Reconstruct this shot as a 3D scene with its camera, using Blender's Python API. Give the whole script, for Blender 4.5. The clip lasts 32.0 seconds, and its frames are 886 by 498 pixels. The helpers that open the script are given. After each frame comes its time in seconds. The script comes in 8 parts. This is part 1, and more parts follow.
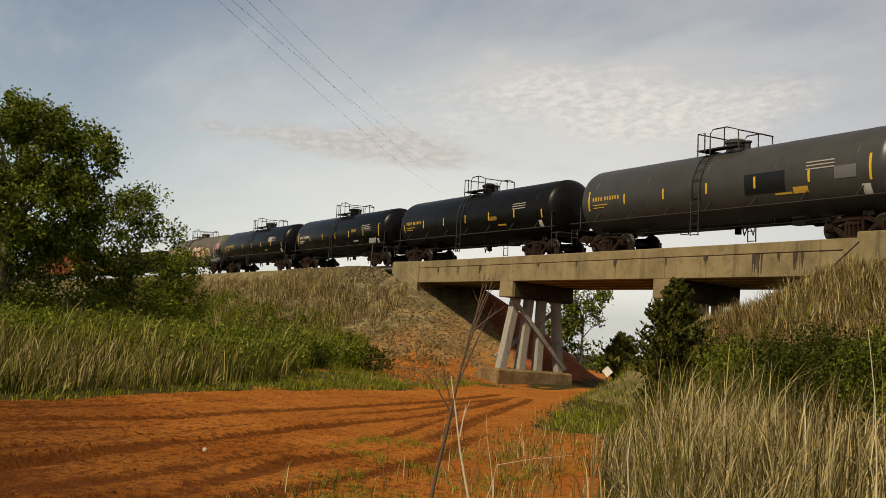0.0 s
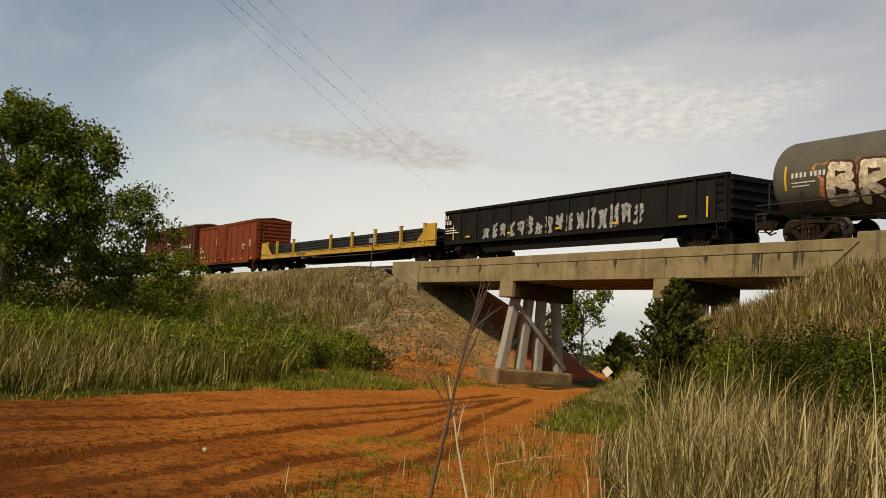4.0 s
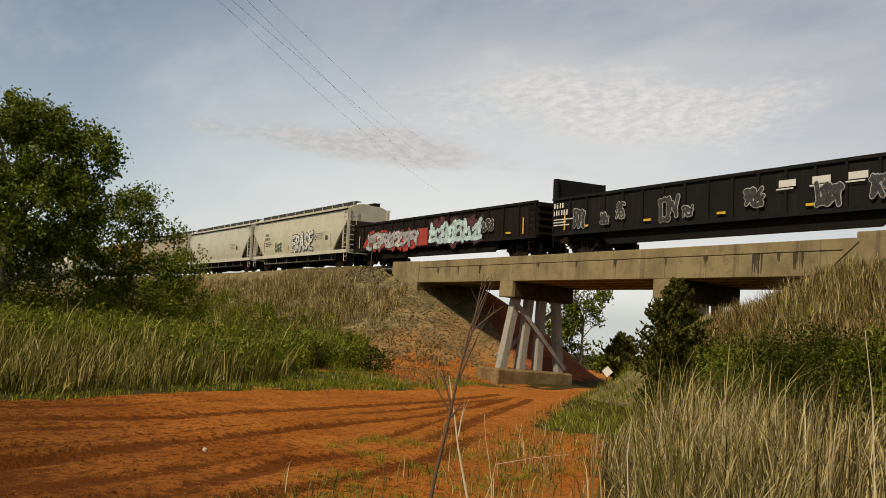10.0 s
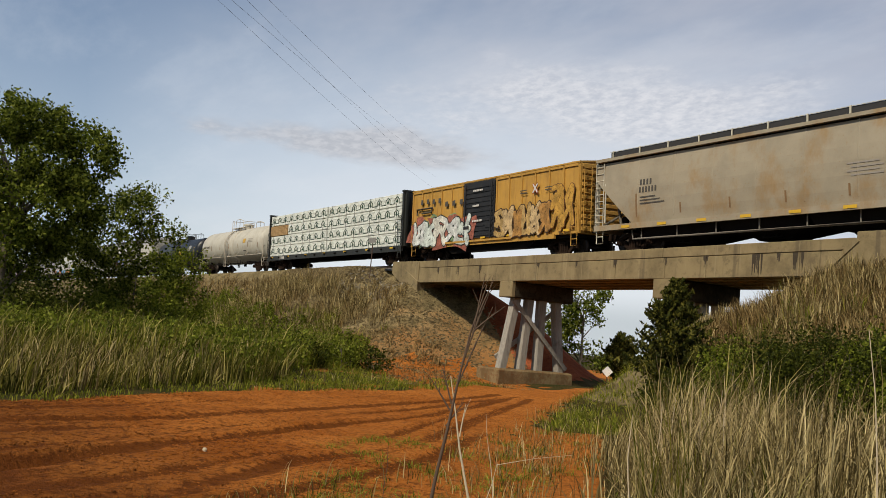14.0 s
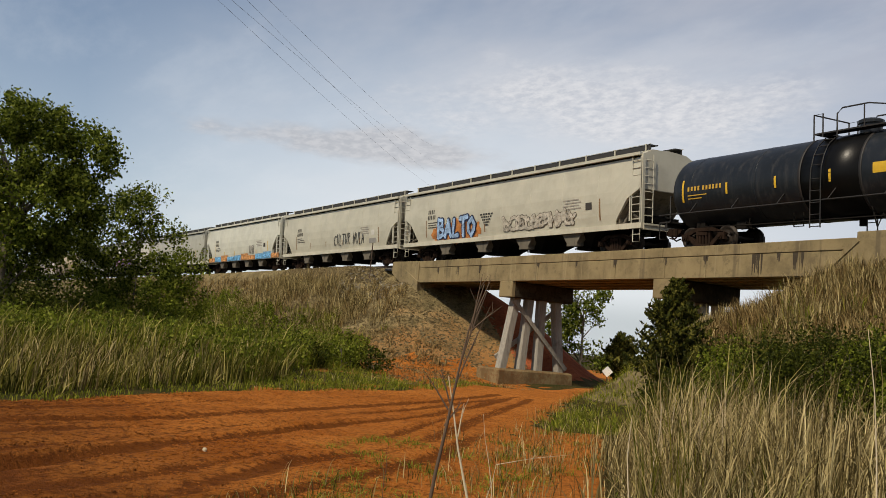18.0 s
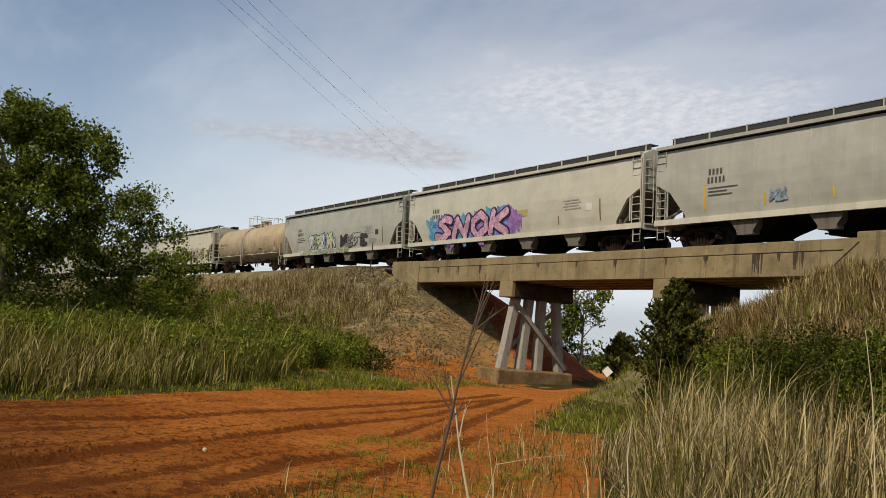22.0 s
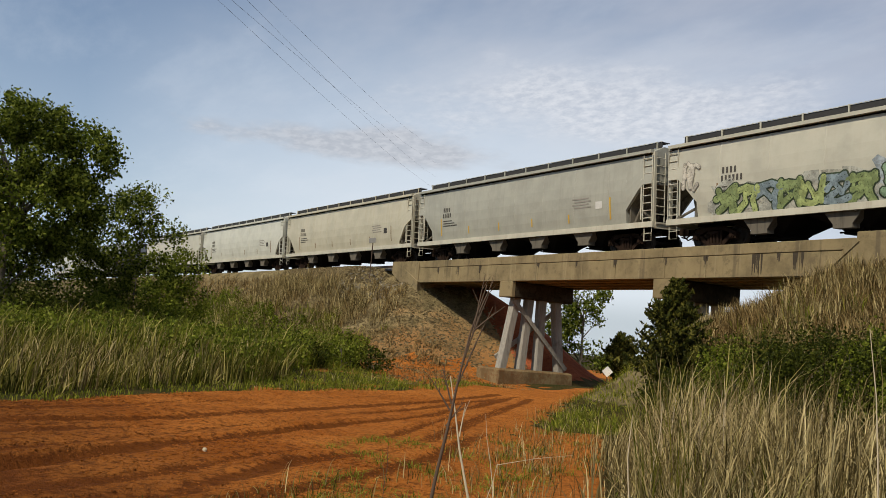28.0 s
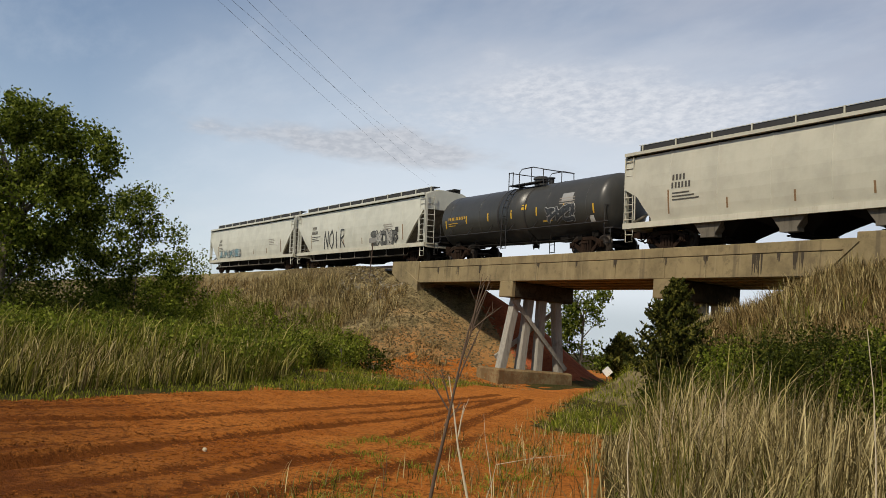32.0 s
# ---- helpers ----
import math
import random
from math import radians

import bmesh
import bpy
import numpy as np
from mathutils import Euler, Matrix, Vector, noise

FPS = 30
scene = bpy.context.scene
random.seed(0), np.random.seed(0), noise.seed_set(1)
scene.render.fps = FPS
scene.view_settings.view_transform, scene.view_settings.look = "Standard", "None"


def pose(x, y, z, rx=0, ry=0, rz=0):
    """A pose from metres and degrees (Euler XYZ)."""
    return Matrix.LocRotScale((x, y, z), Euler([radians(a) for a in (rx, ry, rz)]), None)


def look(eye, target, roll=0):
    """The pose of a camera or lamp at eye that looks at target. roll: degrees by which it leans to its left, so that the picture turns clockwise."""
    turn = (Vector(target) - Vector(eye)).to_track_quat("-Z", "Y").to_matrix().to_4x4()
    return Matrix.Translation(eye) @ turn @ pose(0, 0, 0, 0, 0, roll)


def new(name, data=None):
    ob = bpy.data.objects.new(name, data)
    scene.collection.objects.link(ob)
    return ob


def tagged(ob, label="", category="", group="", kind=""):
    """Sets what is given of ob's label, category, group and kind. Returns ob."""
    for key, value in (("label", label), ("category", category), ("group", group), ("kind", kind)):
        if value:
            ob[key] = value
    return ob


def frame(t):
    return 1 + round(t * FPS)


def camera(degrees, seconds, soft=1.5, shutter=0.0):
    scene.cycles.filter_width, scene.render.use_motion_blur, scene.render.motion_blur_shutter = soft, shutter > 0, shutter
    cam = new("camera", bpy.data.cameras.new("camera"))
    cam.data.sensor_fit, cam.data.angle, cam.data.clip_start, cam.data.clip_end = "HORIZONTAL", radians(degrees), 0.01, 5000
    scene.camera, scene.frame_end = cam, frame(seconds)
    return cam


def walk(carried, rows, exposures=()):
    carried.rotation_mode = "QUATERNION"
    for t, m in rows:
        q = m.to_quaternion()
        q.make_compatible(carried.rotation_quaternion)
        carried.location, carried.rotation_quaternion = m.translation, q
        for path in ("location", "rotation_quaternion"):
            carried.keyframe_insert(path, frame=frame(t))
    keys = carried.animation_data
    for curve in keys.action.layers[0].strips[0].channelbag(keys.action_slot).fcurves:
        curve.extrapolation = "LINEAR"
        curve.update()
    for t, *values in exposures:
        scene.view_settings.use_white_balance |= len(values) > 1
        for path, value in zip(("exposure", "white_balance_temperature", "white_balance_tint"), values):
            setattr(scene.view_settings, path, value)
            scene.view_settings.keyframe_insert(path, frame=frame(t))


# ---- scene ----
# ---------------------------------------------------------------- camera
EYE = Vector((0.0, 0.0, 1.6))
cam = camera(51.6, 32.0, soft=0.45)
VIEW = look(EYE, EYE + Vector((-8.533, 5.117, 1.002)), 5.21)
walk(cam, [(0.0, VIEW), (32.0, VIEW)], exposures=[(0.0, 0.05, 7800, 9), (9.0, 0.05, 7700, 9), (12.5, 0.05, 6550, 10), (16.0, 0.05, 6800, 10), (18.5, 0.05, 6800, 10), (20.0, 0.05, 6650, 10), (24.5, 0.05, 6650, 10), (28.0, 0.05, 6450, 9), (32.0, 0.05, 6500, 9)])

# ---------------------------------------------------------------- sky and sun
SUN_TO = Vector((0.22, -0.66, 0.71)).normalized()
world = bpy.data.worlds.new("sky")
scene.world = world
world.use_nodes = True
wn, wl = world.node_tree.nodes, world.node_tree.links
wn.clear()
w_out, w_bg, w_sky = wn.new("ShaderNodeOutputWorld"), wn.new("ShaderNodeBackground"), wn.new("ShaderNodeTexSky")
w_sky.sky_type, w_sky.sun_disc = "NISHITA", False
w_sky.sun_elevation = math.asin(SUN_TO.z)
w_sky.sun_rotation = math.atan2(SUN_TO.x, SUN_TO.y)
w_sky.air_density, w_sky.dust_density, w_sky.ozone_density = 1.0, 0.4, 2.6
w_co, w_sep = wn.new("ShaderNodeTexCoord"), wn.new("ShaderNodeSeparateXYZ")
wl.new(w_co.outputs["Generated"], w_sep.inputs[0])


def w_math(op, a, b=0.0, c=0.0):
    n = wn.new("ShaderNodeMath")
    n.operation = op
    for k, v in enumerate((a, b, c)):
        if isinstance(v, (int, float)):
            n.inputs[k].default_value = v
        else:
            wl.new(v, n.inputs[k])
    return n.outputs[0]


# cloud sheet at a fixed height: direction divided by its rise
w_rise = w_math("ADD", w_math("MAXIMUM", w_sep.outputs[2], 0.0), 0.11)
w_flat = wn.new("ShaderNodeCombineXYZ")
wl.new(w_math("DIVIDE", w_sep.outputs[0], w_rise), w_flat.inputs[0])
wl.new(w_math("DIVIDE", w_sep.outputs[1], w_rise), w_flat.inputs[1])


def w_noise(scale, detail, rough, offset, stretch=(1, 1, 1), turn=0.0):
    m, n = wn.new("ShaderNodeMapping"), wn.new("ShaderNodeTexNoise")
    m.inputs["Location"].default_value, m.inputs["Scale"].default_value = offset, stretch
    m.inputs["Rotation"].default_value = (0, 0, turn)
    n.inputs["Scale"].default_value, n.inputs["Detail"].default_value, n.inputs["Roughness"].default_value = scale, detail, rough
    wl.new(w_flat.outputs[0], m.inputs[0])
    wl.new(m.outputs[0], n.inputs["Vector"])
    return n.outputs["Fac"]


def w_ramp(fac, lo, hi):
    n = wn.new("ShaderNodeMapRange")
    n.interpolation_type = "SMOOTHSTEP"
    n.inputs["From Min"].default_value, n.inputs["From Max"].default_value = lo, hi
    wl.new(fac, n.inputs["Value"])
    return n.outputs[0]


def w_mix(fac, a, b):
    n = wn.new("ShaderNodeMix")
    n.data_type = "RGBA"
    for sock, v in ((n.inputs[0], fac), (n.inputs[6], a), (n.inputs[7], b)):
        if isinstance(v, tuple):
            sock.default_value = (*v, 1)
        elif isinstance(v, float):
            sock.default_value = v
        else:
            wl.new(v, sock)
    return n.outputs[2]


toward = w_math("ADD", w_math("MULTIPLY", w_sep.outputs[0], 0.20), w_math("MULTIPLY", w_sep.outputs[1], 0.32))


def w_field(cx, cy, turn, long, short):
    """A soft oval field of cloud on the sheet."""
    c, q = math.cos(turn), math.sin(turn)
    sep = wn.new("ShaderNodeSeparateXYZ")
    wl.new(w_flat.outputs[0], sep.inputs[0])
    dx, dy = w_math("SUBTRACT", sep.outputs[0], cx), w_math("SUBTRACT", sep.outputs[1], cy)
    a = w_math("DIVIDE", w_math("ADD", w_math("MULTIPLY", dx, c), w_math("MULTIPLY", dy, q)), long)
    b = w_math("DIVIDE", w_math("SUBTRACT", w_math("MULTIPLY", dy, c), w_math("MULTIPLY", dx, q)), short)
    return w_math("SQRT", w_math("ADD", w_math("MULTIPLY", a, a), w_math("MULTIPLY", b, b)))


ragged = w_math("MULTIPLY", w_math("SUBTRACT", w_noise(1.9, 5, 0.6, (5.2, 1.1, 0)), 0.5), 2.6)
field_low = w_ramp(w_math("ADD", w_field(-2.80, 1.42, 1.14, 0.62, 0.22), ragged), 1.15, 0.35)
field_high = w_ramp(w_math("ADD", w_field(-2.02, 1.68, 0.80, 0.58, 0.36), ragged), 1.25, 0.30)
veil = w_ramp(w_math("ADD", w_noise(0.55, 6, 0.6, (3.1, 1.7, 0), (1, 1.6, 1), 0.5), w_math("MULTIPLY", toward, 1.3)), 0.34, 0.70)
wisps = w_ramp(w_noise(1.3, 6, 0.62, (8.3, 2.9, 0), (1, 2.4, 1), 0.9), 0.44, 0.70)
cells = w_ramp(w_noise(17.0, 3, 0.60, (0.4, 2.3, 0), (1, 1.35, 1), 0.75), 0.36, 0.68)
fleece = w_ramp(w_noise(26.0, 3, 0.60, (1.4, 0.3, 0), (1, 1.3, 1), 0.95), 0.40, 0.62)
low = w_ramp(w_sep.outputs[2], 0.47, 0.05)
scaled = wn.new("ShaderNodeVectorMath")
scaled.operation = "SCALE"
scaled.inputs["Scale"].default_value = 0.090
wl.new(w_sky.outputs[0], scaled.inputs[0])
tone = w_mix(w_math("MULTIPLY", veil, 0.60), scaled.outputs[0], (0.52, 0.525, 0.59))
tone = w_mix(w_math("MULTIPLY", wisps, 0.13), tone, (0.78, 0.82, 0.88))
glare = w_math("SUBTRACT", 1.05, w_math("MULTIPLY", w_math("MULTIPLY", w_math("ADD", toward, -0.01), w_math("ADD", toward, -0.01)), 30.0))
tone = w_mix(w_math("MULTIPLY", w_math("MULTIPLY", low, w_math("MAXIMUM", glare, 0.32)), 0.90), tone, (0.75, 0.80, 0.86))
tone = w_mix(w_math("MULTIPLY", w_ramp(w_sep.outputs[2], 0.075, 0.035), 0.75), tone, (0.47, 0.53, 0.57))
tone = w_mix(w_math("MULTIPLY", field_low, 0.70), tone, (0.44, 0.45, 0.49))
tone = w_mix(w_math("MULTIPLY", field_high, 0.30), tone, (0.52, 0.53, 0.58))
tone = w_mix(w_math("MULTIPLY", w_math("MULTIPLY", cells, w_math("MAXIMUM", field_high, w_math("MULTIPLY", field_low, 0.7))), 0.42), tone, (0.80, 0.81, 0.85))
tone = w_mix(w_math("MULTIPLY", w_math("MULTIPLY", fleece, field_high), 0.18), tone, (0.92, 0.92, 0.94))
w_bg.inputs["Strength"].default_value = 1.0
wl.new(tone, w_bg.inputs[0])
wl.new(w_bg.outputs[0], w_out.inputs[0])

sun = new("sun", bpy.data.lights.new("sun", "SUN"))
sun.data.energy, sun.data.angle, sun.data.color = 4.8, radians(3.0), (1.0, 0.90, 0.74)
sun.matrix_world = look(SUN_TO * 80, (0, 0, 0))


# ---------------------------------------------------------------- materials
DEEP = 0.80


def deep(col):
    return tuple(v * DEEP for v in col)


def material(name, rough=0.8, metal=0.0):
    m = bpy.data.materials.new(name)
    m.use_nodes = True
    n = m.node_tree.nodes
    p = n["Principled BSDF"]
    p.inputs["Roughness"].default_value, p.inputs["Metallic"].default_value = rough, metal
    p.inputs["Specular IOR Level"].default_value = 0.3
    return m, n, m.node_tree.links, p


def tex(n, l, scale, detail=4, rough=0.6, stretch=(1, 1, 1), coord="Object", kind="ShaderNodeTexNoise"):
    c, mp, t = n.new("ShaderNodeTexCoord"), n.new("ShaderNodeMapping"), n.new(kind)
    mp.inputs["Scale"].default_value = stretch
    t.inputs["Scale"].default_value = scale
    if kind == "ShaderNodeTexNoise":
        t.inputs["Detail"].default_value, t.inputs["Roughness"].default_value = detail, rough
    if coord == "World":
        g = n.new("ShaderNodeNewGeometry")
        l.new(g.outputs["Position"], mp.inputs[0])
    else:
        l.new(c.outputs[coord], mp.inputs[0])
    l.new(mp.outputs[0], t.inputs["Vector"])
    return t


def ramp(n, l, fac, lo, hi):
    r = n.new("ShaderNodeMapRange")
    r.interpolation_type = "SMOOTHSTEP"
    r.inputs["From Min"].default_value, r.inputs["From Max"].default_value = lo, hi
    l.new(fac, r.inputs["Value"])
    return r.outputs[0]


def mix(n, l, fac, a, b, mode="MIX"):
    x = n.new("ShaderNodeMix")
    x.data_type, x.blend_type = "RGBA", mode
    for sock, v in ((x.inputs[0], fac), (x.inputs[6], a), (x.inputs[7], b)):
        if isinstance(v, tuple):
            sock.default_value = (*v, 1)
        elif isinstance(v, (int, float)):
            sock.default_value = v
        else:
            l.new(v, sock)
    return x.outputs[2]


def times(n, l, a, k):
    x = n.new("ShaderNodeMath")
    x.operation = "MULTIPLY"
    l.new(a, x.inputs[0])
    if isinstance(k, (int, float)):
        x.inputs[1].default_value = k
    else:
        l.new(k, x.inputs[1])
    return x.outputs[0]


def bump(n, l, p, height, strength=0.3, dist=0.02):
    b = n.new("ShaderNodeBump")
    b.inputs["Strength"].default_value, b.inputs["Distance"].default_value = strength, dist
    l.new(height, b.inputs["Height"])
    l.new(b.outputs[0], p.inputs["Normal"])


MATS = {}


def paint(name, col, dirt=(0.10, 0.07, 0.05), amount=0.5, rough=0.55, metal=0.0, streak=5.0, shine=0.3):
    """Weathered paint: blotches, downward streaks of grime, fine orange-peel relief."""
    key = ("paint", name, col, dirt, amount)
    if key in MATS:
        return MATS[key]
    m, n, l, p = material(name, rough, metal)
    p.inputs["Specular IOR Level"].default_value = shine
    col, dirt = deep(col), deep(dirt)
    a = tex(n, l, 0.9, 5, 0.6)
    s = tex(n, l, 1.0, 5, 0.65, (streak, streak, 0.45))
    d = tex(n, l, 14, 3, 0.7)
    c = mix(n, l, ramp(n, l, a.outputs["Fac"], 0.35, 0.7), col, tuple(v * 0.82 for v in col))
    c = mix(n, l, times(n, l, ramp(n, l, s.outputs["Fac"], 0.46, 0.74), amount), c, dirt)
    c = mix(n, l, times(n, l, ramp(n, l, d.outputs["Fac"], 0.60, 0.72), amount * 0.6), c, dirt)
    l.new(c, p.inputs["Base Color"])
    bump(n, l, p, a.outputs["Fac"], 0.25, 0.05)
    MATS[key] = m
    return m


def plain(name, col, rough=0.7, metal=0.0):
    key = ("plain", name, col)
    if key not in MATS:
        m, n, l, p = material(name, rough, metal)
        col = deep(col)
        a = tex(n, l, 9, 3, 0.6)
        l.new(mix(n, l, a.outputs["Fac"], tuple(v * 0.8 for v in col), tuple(min(1, v * 1.15) for v in col)), p.inputs["Base Color"])
        MATS[key] = m
    return MATS[key]


def concrete_mat():
    m, n, l, p = material("weathered_concrete", 0.9)
    a, b = tex(n, l, 0.7, 6, 0.65, coord="World"), tex(n, l, 22, 4, 0.7, coord="World")
    s = tex(n, l, 1.0, 5, 0.6, (2.2, 2.2, 0.10), coord="World")
    c = mix(n, l, ramp(n, l, a.outputs["Fac"], 0.28, 0.62), (0.115, 0.088, 0.044), (0.205, 0.158, 0.080))
    c = mix(n, l, times(n, l, ramp(n, l, s.outputs["Fac"], 0.56, 0.68), 0.55), c, (0.060, 0.046, 0.030))
    q = tex(n, l, 1.0, 5, 0.65, (5.5, 5.5, 0.22), coord="World")
    c = mix(n, l, times(n, l, ramp(n, l, q.outputs["Fac"], 0.55, 0.70), 0.40), c, (0.29, 0.235, 0.135))
    d = tex(n, l, 3.2, 6, 0.7, coord="World")
    c = mix(n, l, times(n, l, ramp(n, l, d.outputs["Fac"], 0.52, 0.66), 0.50), c, (0.085, 0.066, 0.036))
    c = mix(n, l, times(n, l, ramp(n, l, b.outputs["Fac"], 0.58, 0.70), 0.4), c, (0.11, 0.085, 0.055))
    l.new(c, p.inputs["Base Color"])
    bump(n, l, p, b.outputs["Fac"], 0.5, 0.02)
    return m


def timber_mat():
    m, n, l, p = material("grey_weathered_timber", 0.9)
    g = tex(n, l, 1.0, 5, 0.7, (26, 26, 0.8))
    a = tex(n, l, 1.3, 3)
    c = mix(n, l, g.outputs["Fac"], (0.055, 0.048, 0.038), (0.43, 0.40, 0.335))
    c = mix(n, l, times(n, l, ramp(n, l, a.outputs["Fac"], 0.55, 0.7), 0.5), c, (0.10, 0.085, 0.065))
    l.new(c, p.inputs["Base Color"])
    bump(n, l, p, g.outputs["Fac"], 0.6, 0.02)
    return m


def dirt_mat():
    m, n, l, p = material("red_clay", 0.95)
    p.inputs["Specular IOR Level"].default_value = 0.03
    a, b = tex(n, l, 0.35, 5, 0.6, coord="World"), tex(n, l, 7.0, 6, 0.7, coord="World")
    f = tex(n, l, 30, 4, 0.75, coord="World")
    g = tex(n, l, 1.0, 5, 0.7, (1.6, 1.6, 1.6), coord="World")
    c = mix(n, l, ramp(n, l, a.outputs["Fac"], 0.35, 0.62), (0.262, 0.078, 0.011), (0.38, 0.132, 0.024))
    c = mix(n, l, times(n, l, ramp(n, l, g.outputs["Fac"], 0.50, 0.68), 0.50), c, (0.100, 0.030, 0.007))
    c = mix(n, l, times(n, l, ramp(n, l, b.outputs["Fac"], 0.48, 0.60), 0.70), c, (0.060, 0.018, 0.005))
    c = mix(n, l, times(n, l, ramp(n, l, f.outputs["Fac"], 0.56, 0.68), 0.6), c, (0.42, 0.21, 0.090))
    geo, sep = n.new("ShaderNodeNewGeometry"), n.new("ShaderNodeSeparateXYZ")
    l.new(geo.outputs["Position"], sep.inputs[0])
    edge = n.new("ShaderNodeMath")
    edge.operation = "MULTIPLY_ADD"
    edge.inputs[1].default_value = 3.5
    l.new(a.outputs["Fac"], edge.inputs[0])
    l.new(sep.outputs[1], edge.inputs[2])
    c = mix(n, l, times(n, l, ramp(n, l, edge.outputs[0], 6.4, 3.2), 0.58), c, (0.105, 0.038, 0.009))
    c = mix(n, l, times(n, l, ramp(n, l, edge.outputs[0], 6.0, 8.5), 0.30), c, (0.46, 0.165, 0.034))
    # rut shade and a broader dark tone, both painted into the clay colour
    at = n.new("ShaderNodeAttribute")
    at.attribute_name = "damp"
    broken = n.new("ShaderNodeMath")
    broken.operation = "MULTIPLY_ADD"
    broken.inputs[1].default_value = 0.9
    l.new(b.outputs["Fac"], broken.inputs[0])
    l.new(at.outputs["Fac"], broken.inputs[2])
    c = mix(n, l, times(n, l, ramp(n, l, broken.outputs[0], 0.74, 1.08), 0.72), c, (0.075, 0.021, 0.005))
    l.new(c, p.inputs["Base Color"])
    k = tex(n, l, 19, 4, 0.75, (1.0, 1.0, 1.0), coord="World")
    c = mix(n, l, times(n, l, ramp(n, l, k.outputs["Fac"], 0.53, 0.64), 0.60), c, (0.060, 0.019, 0.005))
    l.new(c, p.inputs["Base Color"])
    bump(n, l, p, k.outputs["Fac"], 1.0, 0.06)
    return m


def soil_mat(name, cols, grit, scale=1.1):
    m, n, l, p = material(name, 0.95)
    p.inputs["Specular IOR Level"].default_value = 0.05
    a, b = tex(n, l, scale, 6, 0.65, coord="World"), tex(n, l, 9.0, 5, 0.7, coord="World")
    c = mix(n, l, ramp(n, l, a.outputs["Fac"], 0.36, 0.64), cols[0], cols[1])
    c = mix(n, l, times(n, l, ramp(n, l, b.outputs["Fac"], 0.48, 0.66), 0.7), c, grit)
    l.new(c, p.inputs["Base Color"])
    bump(n, l, p, b.outputs["Fac"], 0.7, 0.08)
    return m


def leaf_mat(name, cols, rough=0.6, glow=0.35):
    """Blades and leaves: colour changes from piece to piece, light passes through in part."""
    m, n, l, p = material(name, rough)
    p.inputs["Specular IOR Level"].default_value = 0.08
    g, r = n.new("ShaderNodeNewGeometry"), n.new("ShaderNodeValToRGB")
    l.new(g.outputs["Random Per Island"], r.inputs[0])
    e = r.color_ramp.elements
    while len(e) < len(cols):
        e.new(0.5)
    for k, c in enumerate(cols):
        e[k].position, e[k].color = k / (len(cols) - 1), (c[0] * 0.92, c[1] * 0.86, c[2] * 0.50, 1)
    l.new(r.outputs[0], p.inputs["Base Color"])
    t, mx, o = n.new("ShaderNodeBsdfTranslucent"), n.new("ShaderNodeMixShader"), n["Material Output"]
    l.new(r.outputs[0], t.inputs[0])
    mx.inputs[0].default_value = glow
    l.new(p.outputs[0], mx.inputs[1])
    l.new(t.outputs[0], mx.inputs[2])
    l.new(mx.outputs[0], o.inputs[0])
    return m


CONCRETE, TIMBER, CLAY = concrete_mat(), timber_mat(), dirt_mat()
TURF = soil_mat("grassy_soil", ((0.024, 0.027, 0.006), (0.060, 0.042, 0.013)), (0.018, 0.016, 0.006))


def slope_mat():
    """Stony earth, washed over with red clay towards the pier."""
    m, n, l, p = material("stony_slope", 0.95)
    p.inputs["Specular IOR Level"].default_value = 0.05
    a, b, w = tex(n, l, 0.9, 6, 0.65, coord="World"), tex(n, l, 7.0, 5, 0.75, coord="World"), tex(n, l, 0.45, 5, 0.65, coord="World")
    c = mix(n, l, ramp(n, l, a.outputs["Fac"], 0.36, 0.64), (0.115, 0.090, 0.042), (0.215, 0.168, 0.086))
    c = mix(n, l, times(n, l, ramp(n, l, b.outputs["Fac"], 0.46, 0.62), 0.75), c, (0.050, 0.040, 0.019))
    g, sp, add = n.new("ShaderNodeNewGeometry"), n.new("ShaderNodeSeparateXYZ"), n.new("ShaderNodeMath")
    l.new(g.outputs["Position"], sp.inputs[0])
    add.operation = "MULTIPLY_ADD"
    add.inputs[1].default_value = 14.0
    l.new(w.outputs["Fac"], add.inputs[0])
    l.new(sp.outputs[0], add.inputs[2])
    east = ramp(n, l, sp.outputs[0], -29.0, -31.0)
    c = mix(n, l, times(n, l, times(n, l, ramp(n, l, add.outputs[0], -37.8, -31.0), east), 0.75), c, (0.29, 0.125, 0.036))
    l.new(c, p.inputs["Base Color"])
    bump(n, l, p, b.outputs["Fac"], 0.9, 0.08)
    return m


SLOPE = slope_mat()
BANK = soil_mat("bare_red_bank", ((0.15, 0.040, 0.016), (0.26, 0.075, 0.030)), (0.07, 0.020, 0.010), 0.8)
STONE = leaf_mat("broken_limestone", ((0.085, 0.068, 0.058), (0.14, 0.114, 0.098), (0.215, 0.182, 0.17)), 0.9, 0.0)
BALLAST = soil_mat("grey_ballast", ((0.10, 0.095, 0.085), (0.20, 0.19, 0.17)), (0.05, 0.045, 0.04), 6.0)
STRAW = leaf_mat("dry_straw", ((0.040, 0.032, 0.018), (0.125, 0.100, 0.062), (0.31, 0.258, 0.185), (0.68, 0.59, 0.50)))
TAN = leaf_mat("tan_grass", ((0.036, 0.025, 0.016), (0.110, 0.076, 0.046), (0.245, 0.175, 0.112), (0.46, 0.36, 0.27)))
GREEN = leaf_mat("green_grass", ((0.060, 0.080, 0.010), (0.155, 0.190, 0.028), (0.32, 0.33, 0.080)))
MIXED = leaf_mat("mixed_grass", ((0.022, 0.030, 0.006), (0.066, 0.078, 0.014), (0.165, 0.155, 0.045), (0.47, 0.43, 0.25)))
